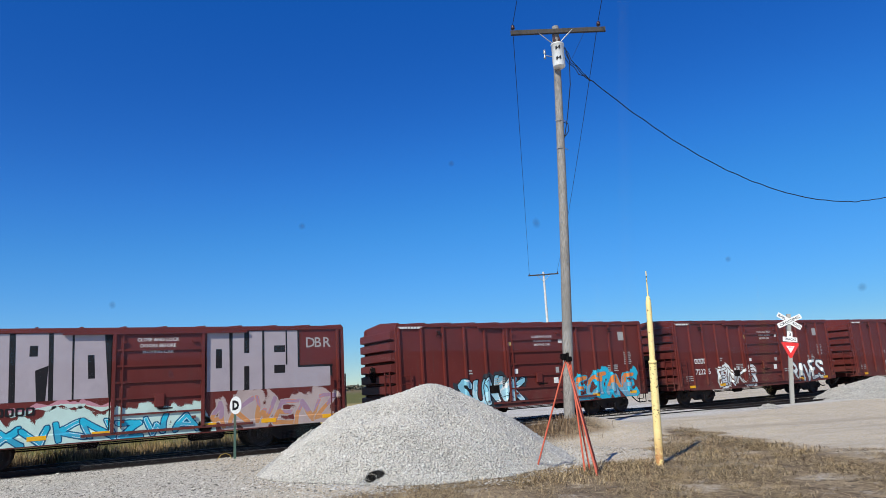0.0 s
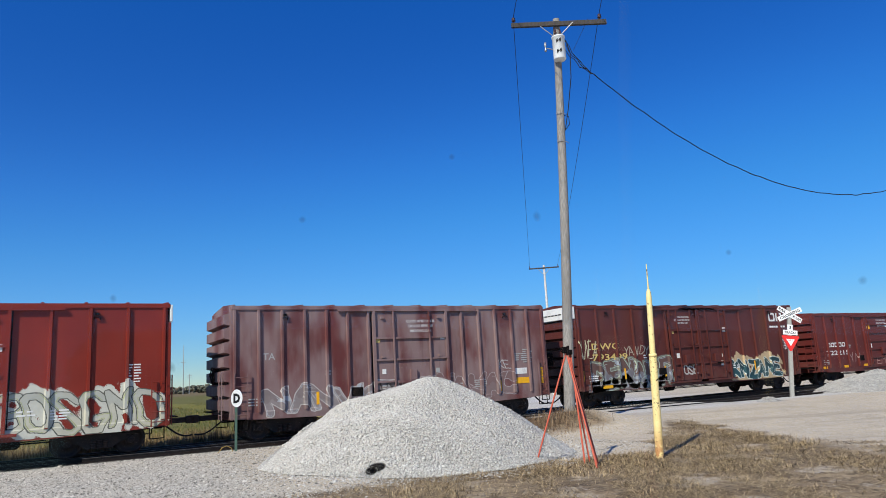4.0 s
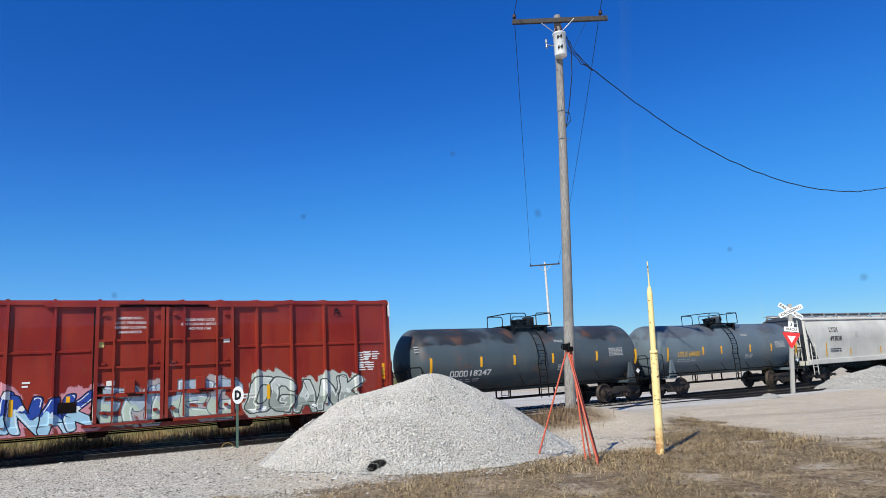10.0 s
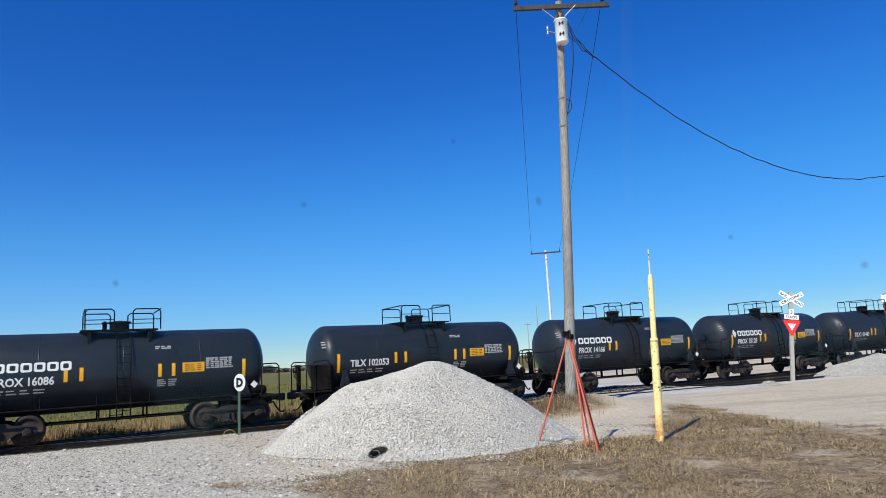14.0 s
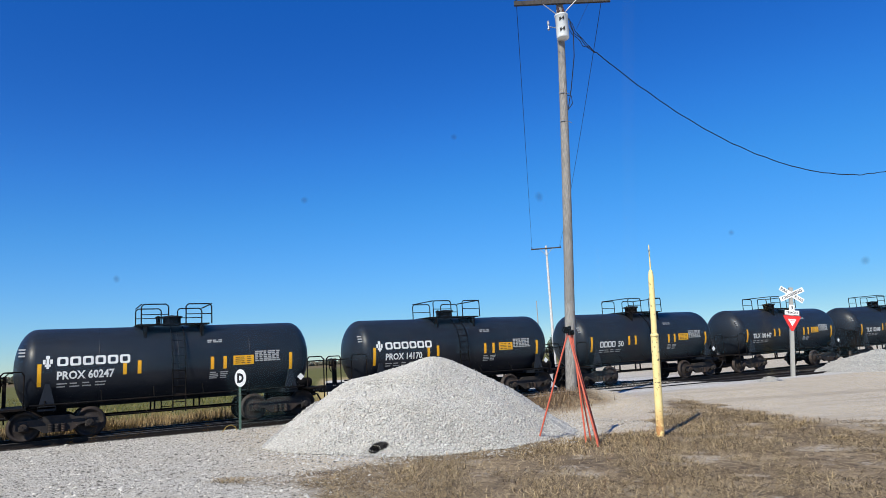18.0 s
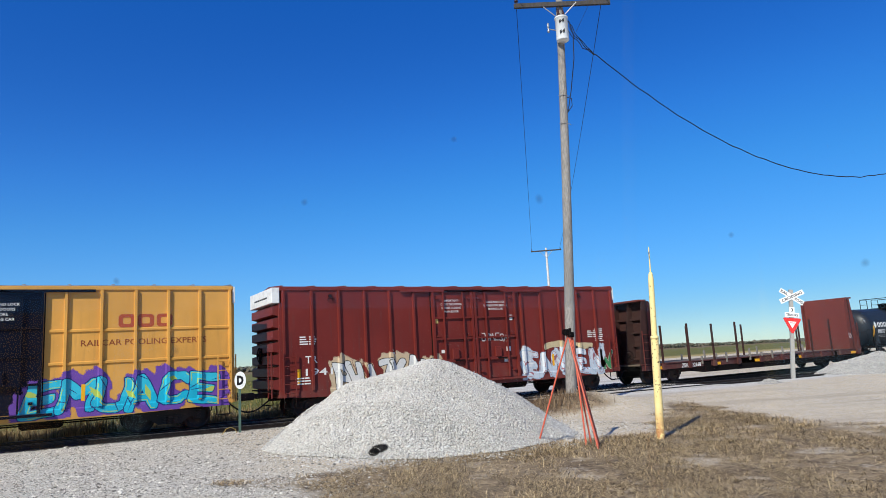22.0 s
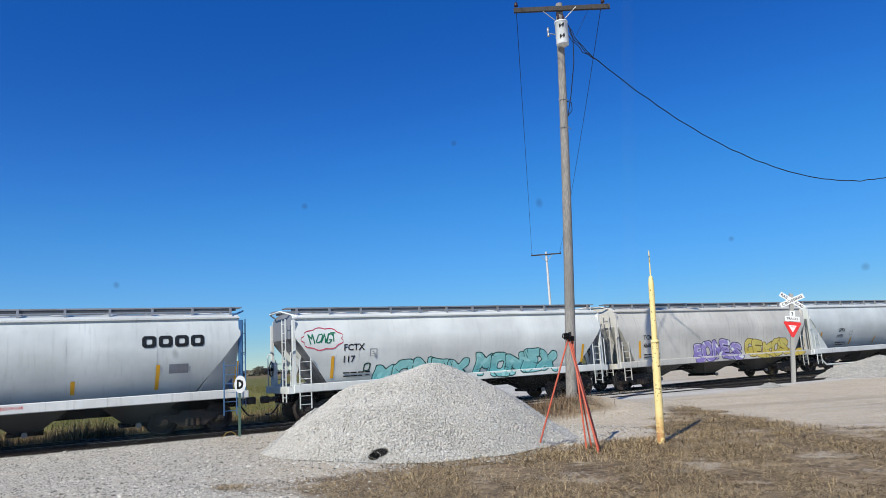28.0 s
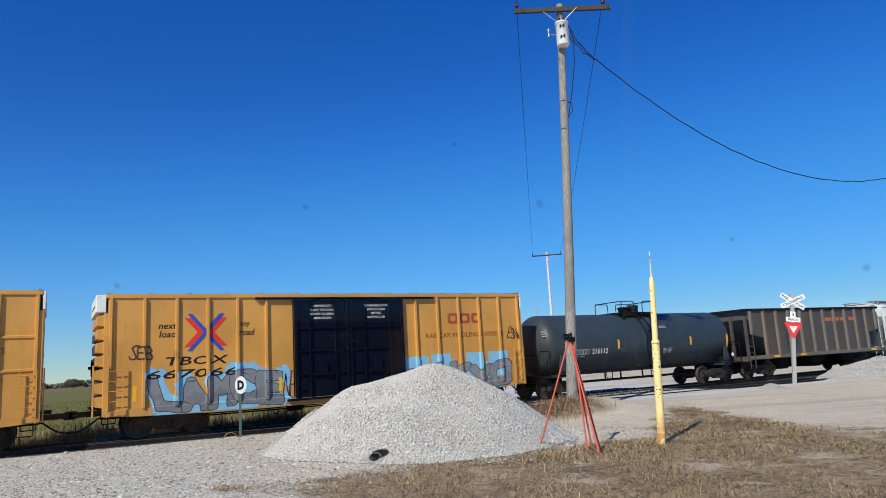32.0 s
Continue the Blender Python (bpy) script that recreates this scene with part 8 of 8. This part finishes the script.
hopper_marks(c, 5.5, (("LYSX", 0.3), ("493038", 0.3)), 2.9, M_BLACK, -3.1, (-3.5, 2.34, 4.23, -1.0), box=(-0.28, 2.73))

# tank cars
c, wr = tank_car("blue-grey tank car with dark weathered top", -114.45, 11.6, 1.33, 2.28, T_GREY, "open")
tank_marks(c, wr, 5.8, "UTLX", "644080", None, plain("amber lettering", (0.62, 0.36, 0.05), 0.5), refl=(-5.0, -2.4, -0.98, 1.39, 3.23, 5.5), nx=-4.3, bsize=1.05, notice=False)
c, wr = tank_car("rust-streaked black tank car with peeling upper paint", -127.5, 12.5, 1.4, 2.3, T_RUST, "open")
mark_row(-4.6, -3.72, 1.62, 1.88, 4, M_WHITE, c, wrap=wr)
word("18247", -3.62, 1.62, 0.26, M_WHITE, c, wrap=wr, bold=0.02, width=1.05)
tank_marks(c, wr, 6.25, None, "", None, refl=(-5.5, -3.1, -1.4, 0.7, 3.28, 5.76), nx=-4.5, zmark=1.6, notice=False)
c = boxcar("tall bright red boxcar with blue and white sprayed lettering", -151.23, -134.88, 4.72, P_RED, even(8.15, 14, 0.12), [(-1.98, 0.04, "plug"), (0.08, 2.28, "plug")], white_end=True, roof_mat=P_RED, waffle=(3.15,))
boxcar_print(c, 8.15, (-1.98, 2.28), 25, 4.72, M_WHITE)
tag(c, -5.6, -1.95, 0.74, 2.0, "ZUNAK", (0.34, 0.55, 0.68), (0.01, 0.012, 0.02), (0.02, 0.06, 0.30), (0.52, 0.24, 0.28), t=0.15, o=0.035, reach=0.26, split=0.52, seed=71, gloss=WHITE_G, label="blue sprayed lettering on a pink cloud")
tag(c, -1.9, 2.35, 0.78, 2.1, "EMHEG", (0.44, 0.54, 0.44), (0.10, 0.14, 0.18), (0.36, 0.45, 0.52), (0.40, 0.36, 0.36), t=0.15, o=0.03, reach=0.2, seed=72, gloss=WHITE_G, label="mint sprayed blocks over the doors")
tag(c, 2.75, 7.0, 0.78, 1.98, "OGANK", (0.30, 0.34, 0.30), (0.05, 0.065, 0.06), (0.52, 0.56, 0.52), (0.46, 0.50, 0.45), t=0.14, o=0.045, reach=0.3, seed=73, gloss=WHITE_G, label="dark grey sprayed lettering with white outline")
tag(c, -7.4, -5.6, 0.74, 1.15, "VWV", (0.50, 0.24, 0.24), None, t=0.12, o=0, seed=74)
scrawl(c, -6.5, -4.7, 0.9, 1.4, "SISNE", (0.02, 0.02, 0.02), 75, 0.03)
scrawl(c, -7.6, -7.1, 3.3, 3.8, "D", (0.55, 0.5, 0.4), 76)
patch(-6.75, -5.95, 1.28, 1.5, M_YELLOW, c, y=-1.503, name="notice_panel")
stack(c, ("-IMPORTANT-", "CLOSE THIS DOOR", "BEFORE CLOSING", "MAIN DOOR"), -0.97, 4.12, 0.085)
stack(c, ("CLOSE AND LOCK", "BOTH DOORS BEFORE", "MOVING CAR"), 1.17, 4.05, 0.085)
word("LW", -6.75, 2.75, 0.27, M_WHITE, c)
word("60999", -6.7, 2.25, 0.27, M_WHITE, c, width=1.7)
reflectors(c, (-4.13, -2.66, -0.15, 1.3, 3.48, 5.61), 1.3, 0.5)
reflectors(c, (7.9,), 1.75, 0.6)
side_print(c, 91, ((7.1, 2.5), (0.3, 2.9), (1.4, 2.9), (6.9, 2.1), (-1.85, 1.7)), M_WHITE)

SMALL = [(-156.8, "TILX", "101443", None, 0), (-167.9, "PROX", "15128", "blocks", 0), (-179.1, "PROX", "14166", "blocks", 0), (-190.3, "TILX", "102053", None, 1),
         (-201.6, "PROX", "16086", "blocks", 0), (-212.7, "TILX", "102048", None, 1), (-223.8, "TILX", "101447", None, 0), (-235.0, "GATX", "50", None, 0),
         (-246.0, "PROX", "14170", "blocks", 0), (-257.1, "PROX", "60247", "blocks", 0), (-268.2, "PROX", "16496", "blocks", 0)]
for sc, nm, num, brand, boxy in SMALL:
    c, wr = tank_car("short black tank car with white lettering and yellow strips", sc - 0.15, 9.45, 1.28, 2.16, T_BLACK, "full", boxy=bool(boxy))
    if nm == "GATX":
        mark_row(-3.5, -2.5, 1.8, 2.08, 4, M_WHITE, c, wrap=wr)
        word(num, -2.35, 1.8, 0.27, M_WHITE, c, wrap=wr, bold=0.02)
        tank_marks(c, wr, 4.73, None)
    else:
        tank_marks(c, wr, 4.73, nm, num, brand)
    if num == "16496":
        scrawl(c, 0.36, 1.35, 2.02, 2.32, "HOPES", (0.16, 0.20, 0.10), 161, 0.03)
        tag(c, 1.45, 2.2, 2.25, 2.55, "UGER", (0.42, 0.44, 0.46), (0.02, 0.022, 0.028), t=0.045, o=0.02, seed=162, label="small white sprayed lettering")

# flatcar
c = bulkhead_flat("empty rusty bulkhead flatcar with upright side stakes", -293.2, -274.4, P_FLAT, P_BULK)
word("ZEKX 22668", -6.6, 0.70, 0.2, M_WHITE, c, y=-1.455, bold=0.02)
DRAPE[c.name] = lambda x, z: np.full(np.shape(x), 1.425)
scrawl(c, 8.35, 8.65, 1.6, 1.95, "KA", (0.55, 0.5, 0.48), 171, 0.016)

c = boxcar("tall red boxcar with chalky white tags", -310.73, -294.7, 4.72, P_RB, even(8.0, 16, 0.12), [(-1.82, 0.12, "plug"), (0.16, 2.3, "plug")], white_end=True, roof_mat=P_RB)
boxcar_print(c, 8.0, (-1.82, 2.3), 26, 4.72, M_WHITE)
stack(c, ("-IMPORTANT-", "CLOSE THIS DOOR", "BEFORE CLOSING", "MAIN DOOR"), -0.9, 4.12, 0.085)
stack(c, ("CLOSE AND LOCK", "BOTH DOORS BEFORE", "MOVING CAR"), 1.27, 4.05, 0.085)
word("TR", -7.1, 1.95, 0.26, M_WHITE, c)
word("19414", -7.1, 1.5, 0.26, M_WHITE, c, width=1.45)
reflectors(c, (-7.35, -2.15, 0.6, 4.2), 1.25, 0.5)
tag(c, -5.95, -1.9, 0.74, 2.0, "PWIZKAK", (0.66, 0.64, 0.60), (0.02, 0.02, 0.02), (0.60, 0.60, 0.58), (0.52, 0.40, 0.26), t=0.12, o=0.03, reach=0.26, seed=81, label="white sprayed lettering with black outline")
tag(c, 2.6, 7.0, 0.78, 2.0, "EANTEN", (0.50, 0.55, 0.60), (0.30, 0.42, 0.52), (0.58, 0.60, 0.62), (0.50, 0.54, 0.58), t=0.13, o=0.025, reach=0.16, seed=82, gloss=(0.3, 0.12, 0.14), label="pale blue sprayed lettering")
tag(c, 3.8, 6.5, 1.95, 2.2, "VV", (0.52, 0.42, 0.25), None, t=0.14, o=0, seed=83)
tag(c, 6.95, 7.8, 0.85, 1.75, "W", (0.05, 0.22, 0.09), (0.5, 0.5, 0.4), t=0.08, o=0.02, seed=84)
scrawl(c, 0.5, 1.8, 2.4, 2.75, "BIMESM", (0.55, 0.5, 0.48), 85, 0.022)
side_print(c, 111, ((-7.3, 2.6), (6.3, 2.4), (-1.2, 1.6), (1.2, 1.6)), M_WHITE)


def amber_marks(c, waffled):
    """Crossed red and blue emblem, slogan and door notices."""
    xe, ze, q = (-4.3, 3.32, 0.8) if waffled else (-5.02, 3.35, 0.97)
    for mat, sx, xo, xt, hz, th, y in ((M_RED, 1, -0.72, -0.06, 0.5, 0.2, -1.507), (M_RED, -1, 0.72, 0.06, 0.5, 0.2, -1.507), (M_BLUE, 1, -0.62, 0.08, 0.64, 0.13, -1.511), (M_BLUE, -1, 0.62, -0.08, 0.64, 0.13, -1.515)):
        for up in (-1, 1):
            g = Geo()
            g.add([(xe + a * q, y, ze + b * q * up) for a, b in ((xo, hz), (xo + sx * th * 1.2, hz), (xt + sx * 0.02, 0), (xt - sx * th * 1.1, 0))], [(0, 1, 2, 3)])
            part("emblem", g, mat, c, "red and blue crossed emblem")
    word("next", xe - 1.5, 3.48, 0.18, M_BLACK, c, lean=0.2)
    word("load", xe - 1.48, 3.2, 0.22, M_BLACK, c, lean=0.2, width=0.5)
    word("any", xe + (0.84 if waffled else 1.12), 3.48, 0.17, M_BLACK, c, lean=0.2)
    word("road", xe + (0.82 if waffled else 1.1), 3.2, 0.22, M_BLACK, c, lean=0.2, width=0.5)
    mark_row(4.45, 6.15, 3.42, 3.84, 3, plain("weathered red lettering", (0.36, 0.07, 0.03), 0.55), c, stroke=0.3, name="company_mark", label="weathered red hollow block of the company mark")
    word("RAILCAR POOLING EXPERTS", 3.4, 2.86, 0.19, plain("brown lettering", (0.24, 0.06, 0.02), 0.5), c, width=3.75, bold=0.005)
    stack(c, ("-IMPORTANT-", "CLOSE THIS DOOR", "BEFORE CLOSING", "MAIN DOOR"), -0.9, 4.15, 0.085)
    stack(c, ("CLOSE AND LOCK", "BOTH DOORS", "BEFORE", "MOVING CAR"), 1.26, 4.15, 0.085)
    reflectors(c, (-7.2, -4.9, -2.5, 0.35, 3.5), 1.2, 0.5)
    side_print(c, 131, ((0.3, 2.75), (-1.7, 1.7), (-0.8, 1.3), (1.2, 1.7), (0.6, 1.3), (1.4, 2.9)), M_WHITE)


def amber_box(rear, front, m, label, marks=True, waffle=()):
    c = boxcar(label, rear, front, 4.63 if not waffle else 4.75, m, even(8.05, 17, 0.12), [(-1.97, 0.08, "plug"), (0.12, 2.38, "plug")], door_mat=P_NAVY, white_end=True, waffle=waffle)
    if marks:
        amber_marks(c, waffle)
    return c


c = amber_box(-328.42, -312.38, P_YB, "amber boxcar with navy doors and blue-green sprayed lettering", waffle=(2.35, 3.35))
tag(c, -6.7, -0.9, 0.76, 2.2, "AGTMSN", (0.02, 0.10, 0.10), (0.46, 0.60, 0.20), (0.015, 0.05, 0.38), (0.18, 0.05, 0.20), t=0.15, o=0.10, reach=0.42, split=0.42, seed=91, label="blue and green sprayed lettering with lime outline on purple")
tag(c, 1.9, 7.6, 0.78, 1.95, "EMUACE", (0.01, 0.40, 0.56), (0.01, 0.03, 0.14), (0.03, 0.46, 0.60), (0.14, 0.06, 0.32), t=0.14, o=0.03, reach=0.32, seed=92, gloss=(0.4, 0.5, 0.1), label="cyan sprayed lettering on purple")
scrawl(c, -7.6, -6.6, 1.9, 2.45, "ASM", (0.06, 0.04, 0.03), 93, 0.025)
word("TB", -7.3, 3.15, 0.22, M_BLACK, c)
word("632253", -7.3, 2.75, 0.22, M_BLACK, c, width=1.9)

c = covered_hopper("pale grey covered hopper with two cyan bubble tags", -346.9, -329.6, 4.05, P_HC, P_GP, sill_mat=P_HC, pockets=4, drop=1.5, cut_in=1.2, low=1.15)
hopper_marks(c, 8.65, (("HCBX", 0.26), ("1445", 0.26)), 2.45, M_BLACK, -6.55, (-6.8, -4.68, 2.6, 7.0), box=(-5.15, 2.32))
scrawl(c, -1.15, -0.2, 1.1, 1.32, "TRIZY", (0.02, 0.02, 0.025), 151, 0.014)
side_print(c, 152, ((5.4, 2.3), (7.5, 2.5)), M_BLACK)
for xt_, sd_ in ((-4.05, 1), (0.0, 4)):
    tag(c, xt_, xt_ + 1.35, 1.08, 1.75, "OE", (0.02, 0.40, 0.58), (0.005, 0.04, 0.10), (0.03, 0.46, 0.62), t=0.14, o=0.04, seed=120 + sd_, low=1.08, gloss=WHITE_G, label="cyan sprayed bubble")
c = covered_hopper("two-tone grey covered hopper with dark slanting end panels", -364.5, -348.0, 4.07, P_GP, P_GP, sill_mat=P_WHITESILL, pockets=4, drop=0.95, cut_in=1.5, gusset=True, low=0.85)
hopper_marks(c, 8.2, (("GPFX", 0.2), ("10933", 0.2)), 2.28, M_BLACK, -5.2, (-6.9, -3.64, -1.0, 7.8), box=(-3.85, 2.2))
part("train_pipe", Geo().tube([(-6.9, -1.2, 0.7), (-6.6, -1.25, 0.4), (-4.4, -1.25, 0.38), (3.9, -1.25, 0.36), (4.3, -1.1, 0.7)], 0.05, 8), P_WHITESILL, c, "pale pipe under the sill")
mark_row(6.3, 8.0, 3.1, 3.42, 4, M_BLACK, c, drape=DRAPE[c.name])
c = covered_hopper("dusty grey covered hopper with purple and yellow tags", -379.7, -364.6, 4.02, P_TC, P_TC, pockets=3, drop=1.0, cut_in=1.05)
hopper_marks(c, 7.5, (("TCMX", 0.22), ("4600", 0.22)), 2.35, M_BLACK, -5.7, (-5.95,))
tag(c, -2.2, 1.4, 1.1, 2.15, "BONES", (0.26, 0.20, 0.50), (0.03, 0.02, 0.08), (0.33, 0.27, 0.56), t=0.15, o=0.04, seed=131, low=1.08, gloss=WHITE_G, label="purple sprayed bubble lettering")
tag(c, 1.9, 5.6, 1.1, 2.05, "GEKOS", (0.58, 0.46, 0.09), (0.14, 0.09, 0.02), (0.62, 0.52, 0.14), t=0.14, o=0.04, seed=132, low=1.08, label="yellow sprayed bubble lettering")
tag(c, 5.7, 6.9, 1.1, 1.5, "CO", (0.66, 0.48, 0.08), (0.14, 0.09, 0.02), t=0.1, o=0.03, seed=133, low=1.08)
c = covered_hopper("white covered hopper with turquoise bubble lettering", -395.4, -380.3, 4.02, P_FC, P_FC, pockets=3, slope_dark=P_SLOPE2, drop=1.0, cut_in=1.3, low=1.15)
hopper_marks(c, 7.5, (("FCTX", 0.25), ("117", 0.25)), 2.48, M_BLACK, -5.42, (-5.85, 6.2), box=(-4.23, 2.38))
DKG, AQUA = (0.008, 0.06, 0.05), (0.20, 0.52, 0.52)
tag(c, -4.1, -0.1, 1.12, 2.0, "MONEX", AQUA, DKG, (0.26, 0.58, 0.57), t=0.17, o=0.04, seed=141, low=1.08, gloss=(0.36, 0.68, 0.66), label="turquoise sprayed bubble lettering with dark outline")
tag(c, 0.4, 4.5, 1.15, 2.15, "MONEX", AQUA, DKG, (0.26, 0.58, 0.57), t=0.17, o=0.04, seed=142, low=1.08, gloss=(0.36, 0.68, 0.66), label="turquoise sprayed bubble lettering with dark outline")
scrawl(c, -6.75, -5.75, 2.75, 3.15, "MONGT", (0.01, 0.16, 0.08), 143, 0.022)
scrawl(c, -4.6, -4.3, 1.65, 2.0, "O", DKG, 144, 0.03)
g = Geo()
for i in range(40):
    q = []
    for k in (i, i + 1):
        a = 2 * math.pi * k / 40
        r_ = 1 + 0.16 * abs(math.sin(a * 4.5))
        q.append((-6.25 + 0.72 * r_ * math.cos(a), 2.95 + 0.36 * r_ * math.sin(a)))
    (xa, za), (xb, zb) = q
    ya, yb = (-float(DRAPE[c.name](0.0, z)) - 0.006 for z in (za, zb))
    g.add([(xa, ya, za - 0.02), (xb, yb, zb - 0.02), (xb, yb, zb + 0.02), (xa, ya, za + 0.02)], [(0, 1, 2, 3)])
part("sprayed_burst", g, spray((0.55, 0.04, 0.09)), c, "red sprayed starburst outline")
c = covered_hopper("light grey covered hopper with blue end frame and bold black blocks", -413.1, -396.8, 4.07, P_GA, P_BLUE, sill_mat=P_WHITESILL, pockets=4, drop=0.9, cut_in=1.4, gusset=True, low=0.85)
hopper_marks(c, 8.1, (("GACX", 0.2), ("55101", 0.2)), 2.2, M_BLACK, -5.5, (-6.9, 2.82, 5.26, 7.8))
word("DO NOT HAMMER ON SIDES OF CAR", -0.2, 1.2, 0.085, M_RED, c, y=-1.542, width=1.75, bold=0.0)
strip(c, "grey_panel", 5.6, 6.2, 2.0, 2.3, P_SLOPE2, "grey painted-out panel")
mark_row(4.75, 6.75, 2.86, 3.24, 4, M_BLACK, c, drape=DRAPE[c.name], stroke=0.33, label="bold black hollow block of the company mark")
c = open_hopper("rusted brown open-top hopper with heavy side posts", -426.9, -413.5, 3.73, P_OPEN)
mark_row(-3.1, -2.2, 2.12, 2.36, 4, M_BLACK, c, y=-1.483)
word("651520", -3.15, 1.72, 0.26, M_BLACK, c, y=-1.48)
patch(0.65, 4.1, 3.0, 3.2, plain("orange stencil", (0.45, 0.13, 0.05), 0.6), c, y=-1.483, rows=1, cols=4)
patch(4.95, 5.25, 1.7, 2.05, M_YELLOW, c, y=-1.483, name="notice_panel")
reflectors(c, (-4.2, -1.8, 5.4), 1.1, 0.12, -1.555, w=0.55)
c, wr = tank_car("long dark blue-grey tank car", -434.0, 12.9, 1.42, 2.34, T_NAVY, "open")
mark_row(-4.6, -3.8, 1.85, 2.1, 4, M_DIM, c, wrap=wr)
word("216112", -3.65, 1.85, 0.25, M_WHITE, c, wrap=wr, bold=0.02)
tank_marks(c, wr, 6.6, None, refl=(-5.2, -2.0, 0.4, 2.95, 5.74), panel=False)
c = amber_box(-457.85, -441.7, P_TB, "amber boxcar with navy doors and grey sprayed lettering on blue")
SKYB = (0.22, 0.46, 0.62)
tag(c, -6.6, -2.5, 0.76, 1.95, "LAMCE", (0.17, 0.175, 0.19), (0.05, 0.055, 0.07), (0.21, 0.215, 0.23), SKYB, t=0.17, o=0.03, reach=0.36, seed=101, label="grey sprayed lettering on sky blue")
tag(c, 2.6, 7.3, 0.76, 1.85, "NAKXO", (0.18, 0.185, 0.20), (0.045, 0.05, 0.065), (0.22, 0.225, 0.24), SKYB, t=0.17, o=0.03, reach=0.16, seed=102, blocks=((2.35, 3.5, 0.76, 2.15), (3.6, 4.5, 1.3, 2.3), (5.2, 6.0, 1.2, 2.55), (6.3, 7.3, 1.2, 2.5)), label="grey sprayed lettering on sky blue blocks")
scrawl(c, -2.4, -1.9, 0.9, 1.9, "NE", (0.03, 0.05, 0.07), 103)
scrawl(c, -7.4, -6.6, 2.5, 3.0, "SEB", (0.06, 0.04, 0.03), 104, 0.025)
scrawl(c, 7.3, 7.9, 2.7, 3.2, "ESN", (0.05, 0.03, 0.02), 105, 0.02)
word("TBOX", -6.35, 2.28, 0.28, M_BLACK, c, width=2.0, lean=0.15)
word("667066", -6.9, 1.86, 0.28, M_BLACK, c, width=2.9, lean=0.15)
c = amber_box(-475.7, -459.6, P_TB2, "amber boxcar with ribbed panels", waffle=(2.35, 3.35))

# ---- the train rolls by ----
def motions():
    times = [i for i in range(33)]
    for car, s0 in CARS:
        rows = []
        for t in times:
            x = s0 + travel(t)
            rows.append((t, pose(x, TRACK_Y, SLOPE * x, 0, -math.degrees(SLOPE), 0)))
        walk(car, rows)
    # one roll for each axle of the truck; the copies under the other cars roll alike
    for wheel, k in TRUCKS["wheels"]:
        rows = []
        for i in range(32 * FPS + 1):
            t = i / FPS
            rows.append((t, pose(k, 0, WHEEL_R) @ Matrix.Rotation(travel(t) / WHEEL_R, 4, "Y")))
        walk(wheel, rows)
    place_trucks()


motions()
